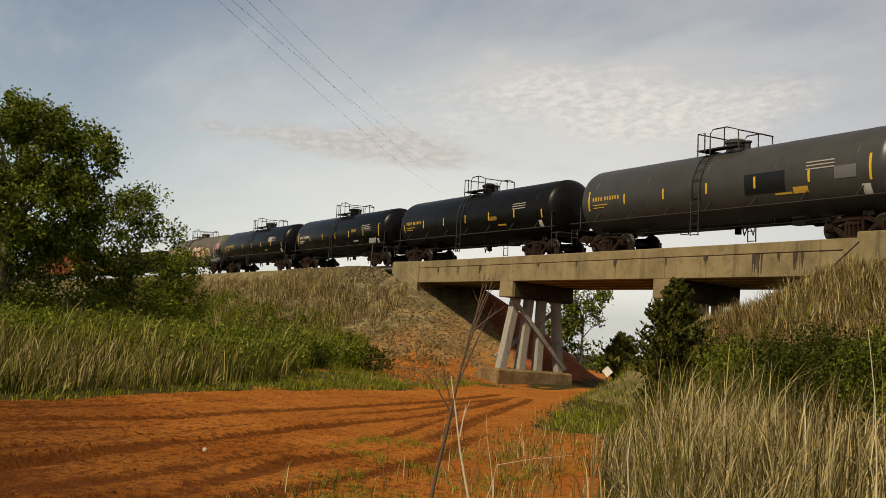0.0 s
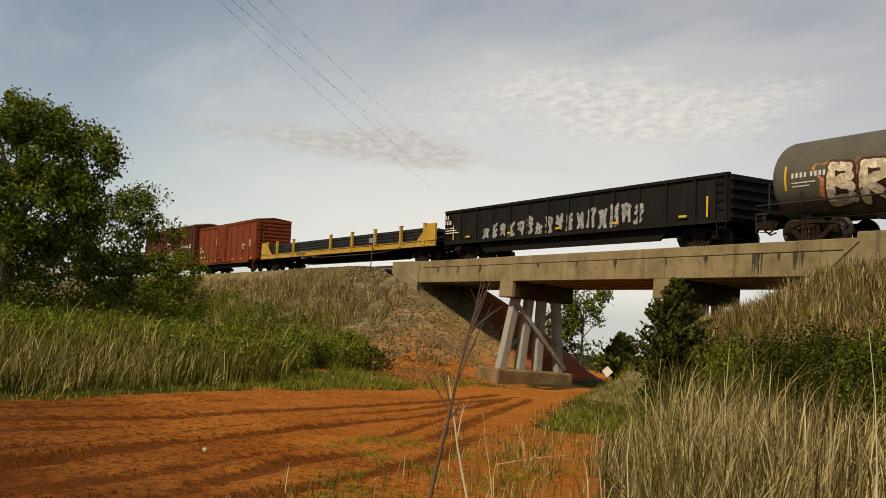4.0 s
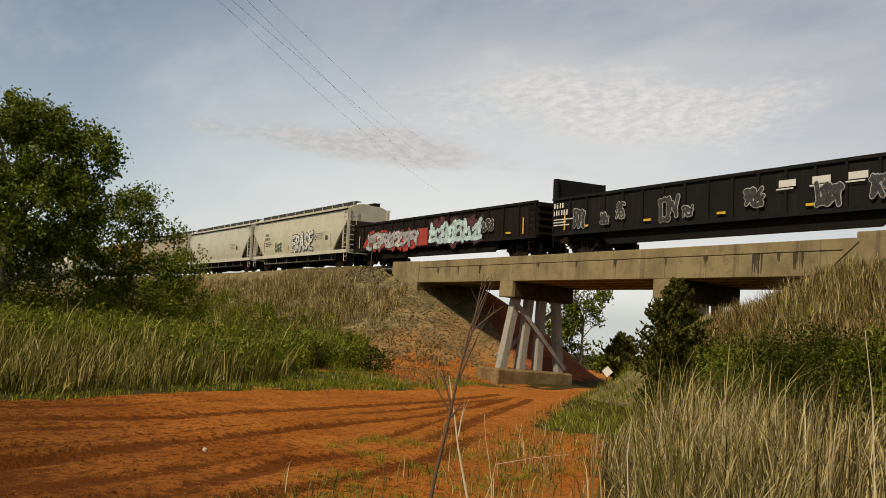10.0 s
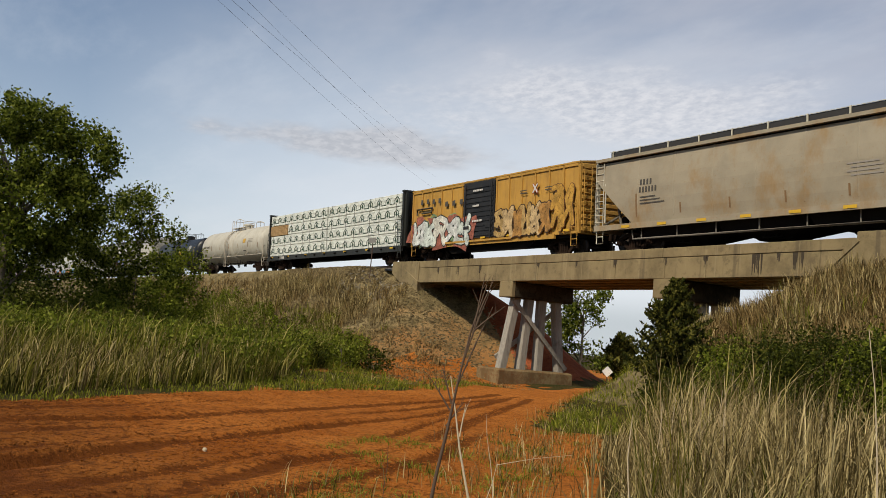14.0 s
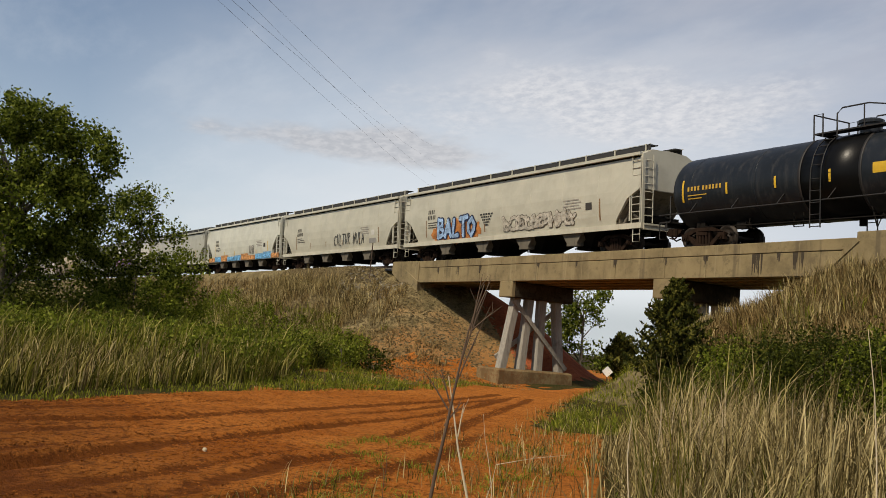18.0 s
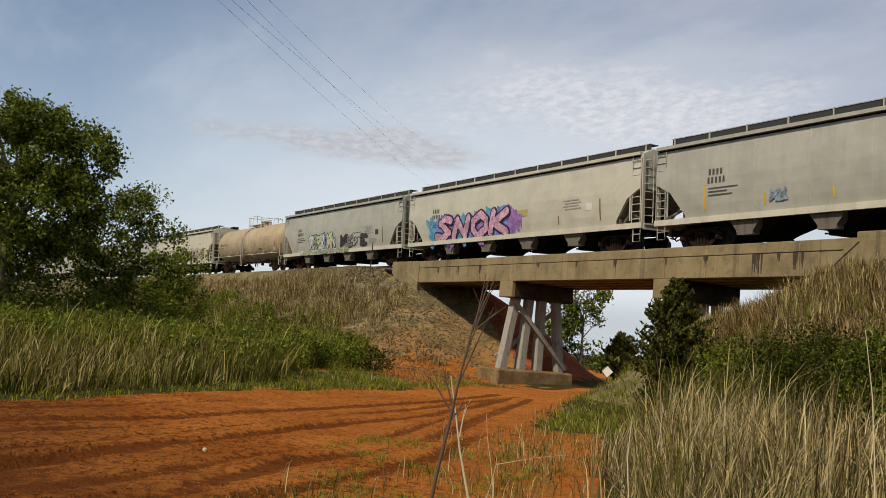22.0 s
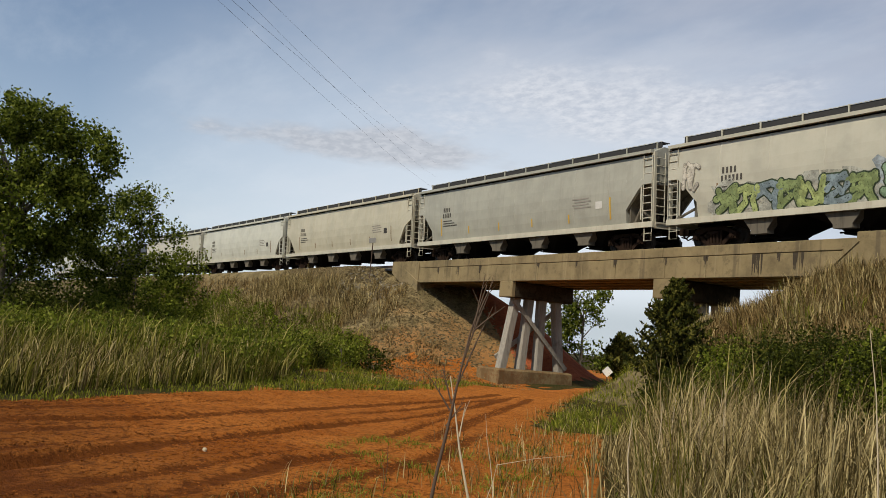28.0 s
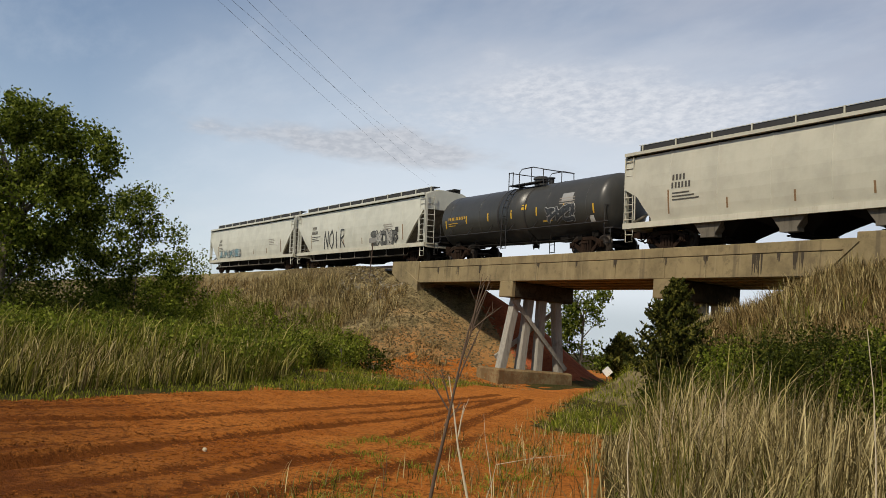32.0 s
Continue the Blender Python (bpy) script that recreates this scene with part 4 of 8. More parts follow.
blades("clearing_grass", scatter(34000, -40, -17, 4, 24, lambda x, y: off_road(x, y, 0.2) & left_side(x, y) & (y > -0.66 * x - 7.2) & (y < 15.6 + 1.8 * lump(x, y, 1.0, 2.0)) & (bank_height(x, y) < 1.0) & thin(x, y, 0.9, -0.4, 7.0), 181), 0.26, 0.022, 0.7, GREEN, "short worn grass between the road and the slope", seed=182, bunch=5)


blades("clearing_straw", scatter(8000, -40, -17, 4, 24, lambda x, y: off_road(x, y, 0.2) & left_side(x, y) & (y > -0.66 * x - 7.2) & (y < 15.6) & (bank_height(x, y) < 1.0) & thin(x, y, 0.7, -0.1, 3.0), 481), 0.24, 0.016, 0.6, STRAW, "dry stalks in the worn grass", seed=482, bunch=5)
blades("wash_tufts", scatter(9000, -41, -24, 15, 26, lambda x, y: off_road(x, y, 0.0) & (bank_height(x, y) < 0.9) & thin(x, y, 0.8, -0.15, 5.0), 185), 0.16, 0.022, 0.8, TAN, "dry tufts on the clay wash by the pier", seed=186, bunch=6, spread=0.08)


PALE_STEM = leaf_mat("bleached_stem", ((0.22, 0.17, 0.13), (0.40, 0.33, 0.29), (0.58, 0.50, 0.50)))


def right_side(x, y):
    return ~left_side(x, y) & (y > 2)


blades("straw_grass", scatter(76000, -15, -3, 4.5, 15, lambda x, y: off_road(x, y, 1.7) & right_side(x, y) & (np.hypot(x, y) > 5.5) & (y > -1.0 * x) & (np.hypot(x, y) < np.where(x > -0.80 * y, 11.6, 15.6) + 0.8 * lump(x, y, 0.5, 3.0)) & (y > -0.87 * x + 0.25 + 0.5 * lump(x, y, 0.7, 1.0)), 83), 0.86, 0.0140, 0.48, STRAW, "tall dry straw-coloured grass beside the road", seed=84, bunch=9, spread=0.07, wind=(0.03, 0.05))
blades("straw_grass", scatter(26000, -15, -3, 4.5, 15, lambda x, y: off_road(x, y, 1.4) & right_side(x, y) & (np.hypot(x, y) > 5.5) & (np.hypot(x, y) < 15.6) & (y <= -1.0 * x) & (y > -0.89 * x + 0.25 + 0.9 * lump(x, y, 0.45, 1.0) + 0.5 * lump(x, y, 0.16, 5.0)), 283), 0.66, 0.0140, 0.42, STRAW, "low dry straw at the edge of the clay", seed=284, bunch=8, spread=0.06, wind=(0.06, 0.10))
blades("clay_tufts", scatter(15000, -13, -6, 2.6, 11, lambda x, y: (y > -0.55 * x - 0.75 + 0.5 * lump(x, y, 0.6, 2.0)) & (y < -0.9 * x + 0.4) & thin(x, y, 0.42, 0.08, 6.0), 383), 0.10, 0.010, 0.9, GREEN, "thin green and dry tufts on the clay", seed=384, bunch=9, spread=0.06)
blades("straw_tufts", scatter(5000, -13, -5, 3.6, 12, lambda x, y: (y > -0.62 * x) & (y < -0.9 * x + 0.4) & thin(x, y, 0.35, 0.10, 6.0), 385), 0.30, 0.009, 0.5, STRAW, "low dry tufts on the clay", seed=386, bunch=5, spread=0.05)
blades("straw_stems", scatter(2600, -16, -3, 6.5, 13, lambda x, y: off_road(x, y, 0.6) & right_side(x, y) & (np.hypot(x, y) > 9.0) & (y > -1.02 * x) & ((x < -0.80 * y) | (np.hypot(x, y) < 10.5)), 183), 1.15, 0.016, 0.42, PALE_STEM, "bleached stems standing above the straw", seed=184, bunch=3, spread=0.12, wind=(0.08, 0.12))
blades("straw_grass", scatter(9000, -16, -3, 4.5, 17, lambda x, y: off_road(x, y, 1.5) & right_side(x, y) & (np.hypot(x, y) > 5.5) & (np.hypot(x, y) < np.where(x > -0.80 * y, 11.0, 19.0)) & (y > -0.98 * x), 85), 0.85, 0.014, 0.5, MIXED, "half-green grass mixed into the straw", seed=86, bunch=7, spread=0.08)
blades("bank_grass", scatter(64000, -19.5, -3, 14.5, 25.4, lambda x, y: (bank_height(x, y) > 1.2) & (bank_height(x, y) < 5.3) & (x > -19.5) & thin(x, y, 0.6, -0.6, 1.0), 87), 0.50, 0.021, 0.50, TAN, "tan grass covering the bank beside the bridge", seed=88, bunch=8, spread=0.09)
blades("bank_straw", scatter(30000, -21.5, -3, 14.5, 25.4, lambda x, y: (bank_height(x, y) > 1.9) & (bank_height(x, y) < 5.2) & thin(x, y, 0.9, -0.35, 4.0), 387), 0.70, 0.024, 0.40, STRAW, "bleached straw standing over the bank grass", seed=388, bunch=7, spread=0.10, wind=(0.03, 0.05))
blades("bank_green", scatter(7000, -20.5, -3, 14.5, 24.0, lambda x, y: (bank_height(x, y) > 1.2) & (bank_height(x, y) < 3.9) & thin(x, y, 1.1, 0.0, 9.0), 389), 0.55, 0.020, 0.5, GREEN, "green grass among the straw on the bank", seed=390, bunch=7, spread=0.10)
blades("bank_stems", scatter(3400, -22.5, -9, 20.0, 25.4, lambda x, y: (bank_height(x, y) > 2.6) & (bank_height(x, y) < 4.9) & (x < -16.5), 287), 0.70, 0.017, 0.38, TAN, "tall dry stems on the bank's crest", seed=288, bunch=4, spread=0.10)
blades("bank_grass", scatter(9000, -27, -19.5, 19, 25.4, lambda x, y: (bank_height(x, y) > 1.3) & (bank_height(x, y) < 4.5) & off_road(x, y, 1.5), 187), 0.36, 0.016, 0.55, MIXED, "short olive grass below the bridge end", seed=188, bunch=6)
weeds("bank_weeds", scatter(3600, -18, -3, 13.5, 20.5, lambda x, y: (bank_height(x, y) > 0.2) & (bank_height(x, y) < 1.75 + 0.6 * lump(x, y, 1.4, 2.0)) & off_road(x, y, 1.0) & right_side(x, y), 89), 0.75, 0.13, 26, 0.070, LEAF_DARK, "green leafy weeds low on the bank", 90)
blades("tall_weeds", scatter(4200, -15, -5, 11.5, 17, lambda x, y: (np.hypot(x, y) > 15.5) & (np.hypot(x, y) < 19.5) & (x < -0.74 * y) & off_road(x, y, 2.0) & right_side(x, y), 189), 1.40, 0.018, 0.45, MIXED, "tall half-dry weeds before the shrubs", seed=190, bunch=4, spread=0.12, wind=(0.06, 0.10))
blades("straw_plumes", scatter(3600, -14, -6, 9.5, 15.5, lambda x, y: (np.hypot(x, y) > 13.0) & (np.hypot(x, y) < 18.0) & (x < -0.83 * y) & (x > -1.02 * y) & off_road(x, y, 2.0) & right_side(x, y), 289), 1.40, 0.020, 0.42, STRAW, "pale plumes of tall straw before the shrubs", seed=290, bunch=6, spread=0.14, wind=(0.04, 0.06))
blades("shrub_straw", scatter(900, -14, -6, 9.5, 15.5, lambda x, y: (np.hypot(x, y) > 12.0) & (np.hypot(x, y) < 16.5) & (x > -0.84 * y) & (x < -0.62 * y) & right_side(x, y), 489), 1.25, 0.018, 0.42, STRAW, "scattered dry stalks before the shrubs", seed=490, bunch=4, spread=0.12, wind=(0.04, 0.06))
blades("knoll_grass", scatter(26000, -30, -14, 11, 24, lambda x, y: off_road(x, y, 0.3) & right_side(x, y) & (bank_height(x, y) < 2.0) & (np.hypot(x, y) > 16.5), 191), 0.22, 0.020, 0.6, GREEN, "short green grass on the knoll by the road", seed=192, bunch=5)
blades("verge_grass", scatter(24000, -26, -5, 2, 21, lambda x, y: off_road(x, y, -0.4, 1.6) & right_side(x, y) & thin(x, y, 0.7, -0.2, 3.0), 91), 0.13, 0.009, 0.8, MIXED, "short green grass creeping onto the clay", seed=92)
blades("verge_straw", scatter(7000, -26, -5, 2, 21, lambda x, y: off_road(x, y, -0.3, 1.6) & right_side(x, y) & thin(x, y, 0.7, -0.2, 3.0), 93), 0.30, 0.010, 0.6, STRAW, "short dry stalks along the clay edge", seed=94)
blades("far_grass", scatter(9000, -75, -28, 31, 60, lambda x, y: off_road(x, y, 2.5) & (bank_height(x, y) < 0.6), 95), 0.45, 0.035, 0.45, MIXED, "rough grass beyond the bridge", seed=96)
blades("under_grass", scatter(2500, -30, -17, 25, 31, lambda x, y: off_road(x, y, 0.3) & (bank_height(x, y) < 4.2) & (x > -29), 97), 0.4, 0.016, 0.4, STRAW, "dry grass on the bank under the bridge", seed=98)


# ---------------------------------------------------------------- stones
def stones(name, pts, size, mat, label, seed):
    r = np.random.default_rng(seed)
    n = len(pts)
    corner = np.array([(i, j, k) for i in (-1, 1) for j in (-1, 1) for k in (-1, 1)], dtype=float)
    s = size * r.uniform(0.4, 1.5, (n, 1, 1)) * r.uniform(0.6, 1.3, (n, 1, 3)) / 2
    V = corner[None] * s * r.uniform(0.45, 1.0, (n, 8, 3))
    a = r.uniform(0, 6.28, n)
    c, q = np.cos(a)[:, None], np.sin(a)[:, None]
    V = np.stack([V[..., 0] * c - V[..., 1] * q, V[..., 0] * q + V[..., 1] * c, V[..., 2] * 0.7], -1) + pts[:, None]
    f = np.array([(0, 1, 3, 2), (4, 6, 7, 5), (0, 4, 5, 1), (2, 3, 7, 6), (0, 2, 6, 4), (1, 5, 7, 3)])
    F = (np.arange(n)[:, None, None] * 8 + f[None]).reshape(-1, 4)
    return tagged(new(name, fast_mesh(name, V.reshape(-1, 3), F, mat)), label, "stones", kind="stuff")


PALE_STONE = leaf_mat("pale_limestone", ((0.11, 0.10, 0.13), (0.20, 0.19, 0.25), (0.34, 0.32, 0.40)), 0.9, 0.0)
stones("slope_stones", scatter(19000, -52, -35.5, 14.5, 28.8, lambda x, y: (bank_height(x, y) > 0.3) & (bank_height(x, y) < 5.6) & thin(x, y, 1.4, -0.6, 6.0), 101), 0.095, STONE, "broken limestone scattered over the slope", 102)
stones("shoulder_stones", scatter(11000, -62, -45.5, 22.6, 25.6, lambda x, y: (bank_height(x, y) > 4.6), 103), 0.10, STONE, "pale ballast spilling over the shoulder", 104)
stones("pale_rubble", scatter(420, -50.5, -46.2, 23.0, 25.4, lambda x, y: bank_height(x, y) > 3.6, 303), 0.15, PALE_STONE, "pale broken stone heaped beside the bridge wing", 304)
stones("road_clods", scatter(34000, -24, -6.5, 0, 14, lambda x, y: ~off_road(x, y, 0.2) & thin(x, y, 0.5, -0.25, 3.0), 105), 0.026, CLAY, "red clods and pebbles on the road", 106)
stones("wash_stones", scatter(2600, -41, -24, 15, 26, lambda x, y: off_road(x, y, 0.7) & (bank_height(x, y) < 1.1) & thin(x, y, 0.8, -0.2, 2.0), 109), 0.085, STONE, "loose stones lying on the clay wash", 110)
stones("bank_stones", scatter(1600, -27, -10, 21.5, 25.5, lambda x, y: bank_height(x, y) > 3.6, 107), 0.16, STONE, "pale stones beside the bridge end", 108)
thing("stone", "pale stone lying on the clay road", "stone", at=(-11.25, 3.60, float(height(-11.25, 3.60)) + 0.02), shape=Shape().loft([[(0.030 * q * math.cos(a) * (1 + 0.2 * math.sin(3 * a)), 0.030 * q * math.sin(a), z * 0.5) for a in (2 * math.pi * k / 9 for k in range(9))] for q, z in ((0.8, -0.04), (1.0, 0.01), (0.55, 0.05))]), mat=PALE)

# ---------------------------------------------------------------- signs and wires
sign = thing("trackside_sign", "small grey sign board on a thin post by the track", "sign", at=(-48.75, 24.35, 5.35))
part("post", Shape().path([(0, 0, -0.4), (0, 0, 1.95)], 0.035, 6), STEEL, sign)
part("board", Shape().box(0, -0.05, 1.85, 0.85, 0.03, 0.30), plain("weathered_sign_grey", (0.23, 0.22, 0.20)), sign, bevel=0.008)
marker = thing("road_marker", "white diamond marker on a short post by the road", "sign", at=Matrix.Translation((-45.6, 40.6, float(height(-45.6, 40.6)))) @ Matrix.Rotation(radians(48), 4, "Z"))
part("post", Shape().path([(0, 0, -0.3), (0, 0, 0.75)], 0.035, 6), STEEL, marker)
part("plate", Shape().plate([(-0.36, 0.62), (0, 0.26), (0.36, 0.62), (0, 0.98)], -0.075, -0.05), plain("marker_white", (0.75, 0.73, 0.68)), marker)

wires = thing("power_line", "four thin dark overhead power wires", "power line", kind="structure")
WIRE = plain("dark_wire", (0.10, 0.10, 0.11), 0.6)
near_w, far_w = Vector((-40.39, 11.52, 16.16)), Vector((-97.6, 50.4, 23.4))
for across, rise in ((0.0, 0.0), (0.62, 2.7), (1.25, 1.6), (2.25, 4.6)):
    a = near_w + across * Vector((0.30, 0.95, 0.18))
    b = far_w + Vector((0, 0, rise))
    pts = [a + (b - a) * s - Vector((0, 0, 0.5 * (s + 0.5) * (1.3 - s))) for s in (-0.5, -0.3, -0.1, 0.1, 0.3, 0.5, 0.7, 0.9, 1.1, 1.3, 1.8, 2.4)]
    part("wire", Shape().path(pts, 0.008, 4), WIRE, wires)

# ---------------------------------------------------------------- stalks close to the camera
SWAY = []


def sway(ob, amount, phase):
    m = ob.matrix_basis.copy()
    rows = [(t, m @ Matrix.Rotation(radians(amount * (math.sin(0.9 * t + phase) + 0.4 * math.sin(2.3 * t + 2 * phase))), 4, "Y")) for t in range(0, 33)]
    SWAY.append((ob, rows))


def stalk(label, base, tip, radius, mat, branches, seed, bow=0.0):
    """A dead stem with side branches; branches: how far up they leave, their length, their turn to the side and rise."""
    base, tip = Vector(base), Vector(tip)
    ob = thing("dead_stalk", label, "plant stalk", at=base)
    d = tip - base
    side = Vector((0.52, 0.85, 0))
    pts = [d * s + side * bow * math.sin(math.pi * s) + Vector((0, 0, 0)) + side * 0.012 * math.sin(9 * s + seed) for s in (0, 0.2, 0.4, 0.55, 0.7, 0.85, 1.0)]
    pts[0] = Vector((0, 0, -0.15))
    part("stem", Shape().path(pts, [radius * (1 - 0.75 * k / 6) for k in range(7)], 6), mat, ob)
    r = random.Random(seed)
    for up, length, turn, rise in branches:
        a = d * up + side * bow * math.sin(math.pi * up)
        b = a + (side * turn + Vector((0, 0, rise))).normalized() * length
        m = a.lerp(b, 0.5) + Vector((0, 0, 0.02 * length))
        br = part("branch", Shape().path([a, m, b], [radius * 0.38, radius * 0.28, radius * 0.12], 5), mat, ob)
        for k in range(2):
            p = a.lerp(b, 0.45 + 0.25 * k)
            q = p + (b - a).normalized() * 0.05 + side * r.uniform(-0.05, 0.05) + Vector((0, 0, 0.03))
            part("twig", Shape().path([p, q], [radius * 0.16, radius * 0.08], 4), mat, br)
    return ob


sway(stalk("dark dead weed stalk with bare upper branches", (-4.27, 2.60, 0.2), (-4.15, 2.79, 1.93), 0.014, TWIG,
           ((0.62, 0.20, -0.35, 1.0), (0.76, 0.30, 0.25, 1.0), (0.85, 0.22, 0.75, 0.7), (0.86, 0.30, 0.12, 1.0), (0.80, 0.32, 0.30, 1.0), (0.55, 0.16, 0.5, 0.8), (0.91, 0.20, 0.35, 1.0), (0.66, 0.50, 0.35, 1.0), (0.60, 0.22, -0.6, 0.8)), 3, -0.06), 0.5, 0.3)
sway(stalk("bleached pale dead stalk", (-4.10, 2.88, 0.15), (-4.243, 2.645, 1.42), 0.012, PALE, ((0.75, 0.18, 0.1, 1.0),), 5, 0.03), 0.5, 1.2)
sway(stalk("thin bent straw stalk", (-4.60, 3.02, 0.15), (-4.48, 3.19, 0.92), 0.006, PALE, ((0.99, 0.45, 1.0, 0.22),), 7), 0.7, 2.1)
sway(stalk("thin upright straw stalk", (-4.86, 3.52, 0.15), (-4.94, 3.40, 1.16), 0.005, PALE, (), 9), 0.7, 0.8)
sway(stalk("bleached upright stem in the grass", (-5.08, 4.82, 0.15), (-5.10, 4.80, 1.19), 0.009, PALE, (), 11), 0.3, 1.7)
sway(stalk("pale reed stem close by", (-2.10, 3.40, 0.1), (-2.23, 3.32, 1.80), 0.006, PALE, (), 13), 0.5, 2.6)
for k, (x, y, h) in enumerate(((-6.4, 6.3, 1.15), (-6.2, 7.0, 1.1), (-5.6, 7.4, 1.2), (-7.4, 8.4, 1.25), (-8.0, 8.2, 1.2), (-6.6, 8.9, 1.15), (-8.6, 9.4, 1.25), (-5.0, 7.8, 1.0))):
    sway(stalk("bleached upright stem in the grass", (x, y, float(height(x, y))), (x + 0.06 * math.sin(3 * k), y + 0.12 * math.cos(5 * k), float(height(x, y)) + h), 0.008, PALE, (), 20 + k), 0.4, k * 0.7)
sway(stalk("short dark twig by the road", (-4.72, 2.62, 0.2), (-4.74, 2.58, 0.98), 0.004, TWIG, (), 31), 0.4, 0.5)

# ---------------------------------------------------------------- parts that all cars share
TRAIN, WHEELS = [], []
WHEEL_R = 0.46
RUST = paint("rusty_iron", (0.030, 0.018, 0.012), (0.008, 0.006, 0.005), 0.7, 0.9, shine=0.05)
UNDER = paint("road_grime", (0.014, 0.012, 0.010), (0.007, 0.006, 0.005), 0.6, 0.9, shine=0.06)
BRAKE = plain("worn_wheel_steel", (0.036, 0.027, 0.020), 0.6, 0.3)


def make_wheelset():
    s = Shape()
    for y in (-0.75, 0.75):
        o = 1 if y > 0 else -1
        prof = [(y - 0.07 * o, 0.30), (y - 0.07 * o, WHEEL_R + 0.025), (y - 0.04 * o, WHEEL_R + 0.02), (y - 0.03 * o, WHEEL_R), (y + 0.06 * o, WHEEL_R - 0.01), (y + 0.06 * o, 0.38), (y + 0.02 * o, 0.34), (y + 0.02 * o, 0.16), (y + 0.09 * o, 0.12), (y + 0.09 * o, 0.0)]
        rings = [[(r * math.cos(2 * math.pi * k / 20), yy, r * math.sin(2 * math.pi * k / 20)) for k in range(20)] for yy, r in prof]
        s.loft(rings, smooth=True)
        for k in range(4):
            a = k * math.pi / 2
            s.box(0.25 * math.cos(a), y + 0.045 * o, 0.25 * math.sin(a), 0.07, 0.04, 0.07)
    s.path([(0, -1.0, 0), (0, 1.0, 0)], 0.08, 10)
    return s.mesh("wheelset", BRAKE)


def make_side_frame():
    """A cast frame: top chord, two slanting arms, a spring seat between columns, journal ends."""
    s = Shape()
    top = [(-1.08, 0.60), (-0.86, 0.68), (-0.42, 0.84), (0.42, 0.84), (0.86, 0.68), (1.08, 0.60), (1.08, 0.50), (0.80, 0.54), (0.38, 0.70), (-0.38, 0.70), (-0.80, 0.54), (-1.08, 0.50)]
    s.plate(top, -0.08, 0.06)
    for q in (-1, 1):
        s.plate([(q * 0.80, 0.56), (q * 0.66, 0.52), (q * 0.32, 0.24), (q * 0.32, 0.12), (q * 0.44, 0.14), (q * 0.78, 0.42)], -0.07, 0.07)
        s.plate([(q * 0.34, 0.16), (q * 0.25, 0.16), (q * 0.25, 0.74), (q * 0.36, 0.74)], -0.09, 0.07)
        s.box(q * 0.92, -0.05, 0.48, 0.30, 0.18, 0.26)
        s.path([(q * 0.89, -0.10, 0.47), (q * 0.89, -0.19, 0.47)], 0.12, 12).path([(q * 0.89, -0.19, 0.47), (q * 0.89, -0.23, 0.47)], 0.07, 8)
    s.box(0, -0.03, 0.16, 0.70, 0.20, 0.09)
    for x in (-0.16, 0.0, 0.16):
        s.path([(x, -0.08, 0.20), (x, -0.08, 0.54)], 0.060, 8)
    s.box(0, -0.06, 0.60, 0.48, 0.18, 0.12)
    return s.mesh("side_frame", RUST)


WHEELSET, SIDE_FRAME = make_wheelset(), make_side_frame()
BOLSTER = Shape().box(0, 0, 0.62, 0.42, 1.9, 0.30).box(0, 0, 0.83, 0.34, 0.6, 0.14).mesh("bolster", UNDER)
COUPLER = Shape().box(-0.55, 0, 0.86, 1.1, 0.16, 0.20).plate([(0.0, 0.70), (0.22, 0.70), (0.26, 0.78), (0.26, 0.98), (0.2, 1.02), (0.0, 1.02)], -0.17, 0.15).path([(-0.3, 0.25, 0.8), (0.0, 0.3, 0.55), (0.3, 0.25, 0.62)], 0.03, 6).mesh("coupler", RUST)


def car(name, label, category, front, rear, trucks, group="cars of the freight train"):
    root = thing(name, label, category, group=group)
    length = front - rear
    TRAIN.append((root, (front + rear) / 2))
    for sgn in (-1, 1):
        x = sgn * (length / 2 - trucks)
        truck = part("truck", BOLSTER, UNDER, root, "rusty two-axle truck", at=(x, 0, 0))
        part("side_frame", SIDE_FRAME, RUST, truck, at=(0, -1.0, 0))
        part("side_frame", SIDE_FRAME, RUST, truck, at=pose(0, 1.0, 0, 0, 0, 180))
        for ax in (-0.89, 0.89):
            w = part("wheelset", WHEELSET, BRAKE, truck, "worn steel wheels on an axle", at=(ax, 0, WHEEL_R))
            WHEELS.append((w, ax, (front + rear) / 2))
        part("coupler", COUPLER, RUST, root, at=pose(sgn * (length / 2 - 0.24), 0, 0, 0, 0, 0 if sgn > 0 else 180))
    return root, length


def ladder(parent, x0, x1, y, z0, z1, n, mat, name="ladder", r=0.022):
    s = Shape()
    s.path([(x0, y, z0), (x0, y, z1)], r, 5).path([(x1, y, z0), (x1, y, z1)], r, 5)
    for k in range(n):
        z = z0 + (z1 - z0) * (k + 0.5) / n
        s.path([(x0, y, z), (x1, y, z)], r, 5)
    part(name, s, mat, parent)


def step(parent, x, mat, y=-1.5, w=0.42, z0=0.42, z1=1.02):
    part("sill_step", Shape().path([(x - w / 2, y, z1), (x - w / 2, y, z0), (x + w / 2, y, z0), (x + w / 2, y, z1)], 0.025, 5).path([(x - w / 2, y, (z0 + z1) / 2), (x + w / 2, y, (z0 + z1) / 2)], 0.022, 5), mat, parent)


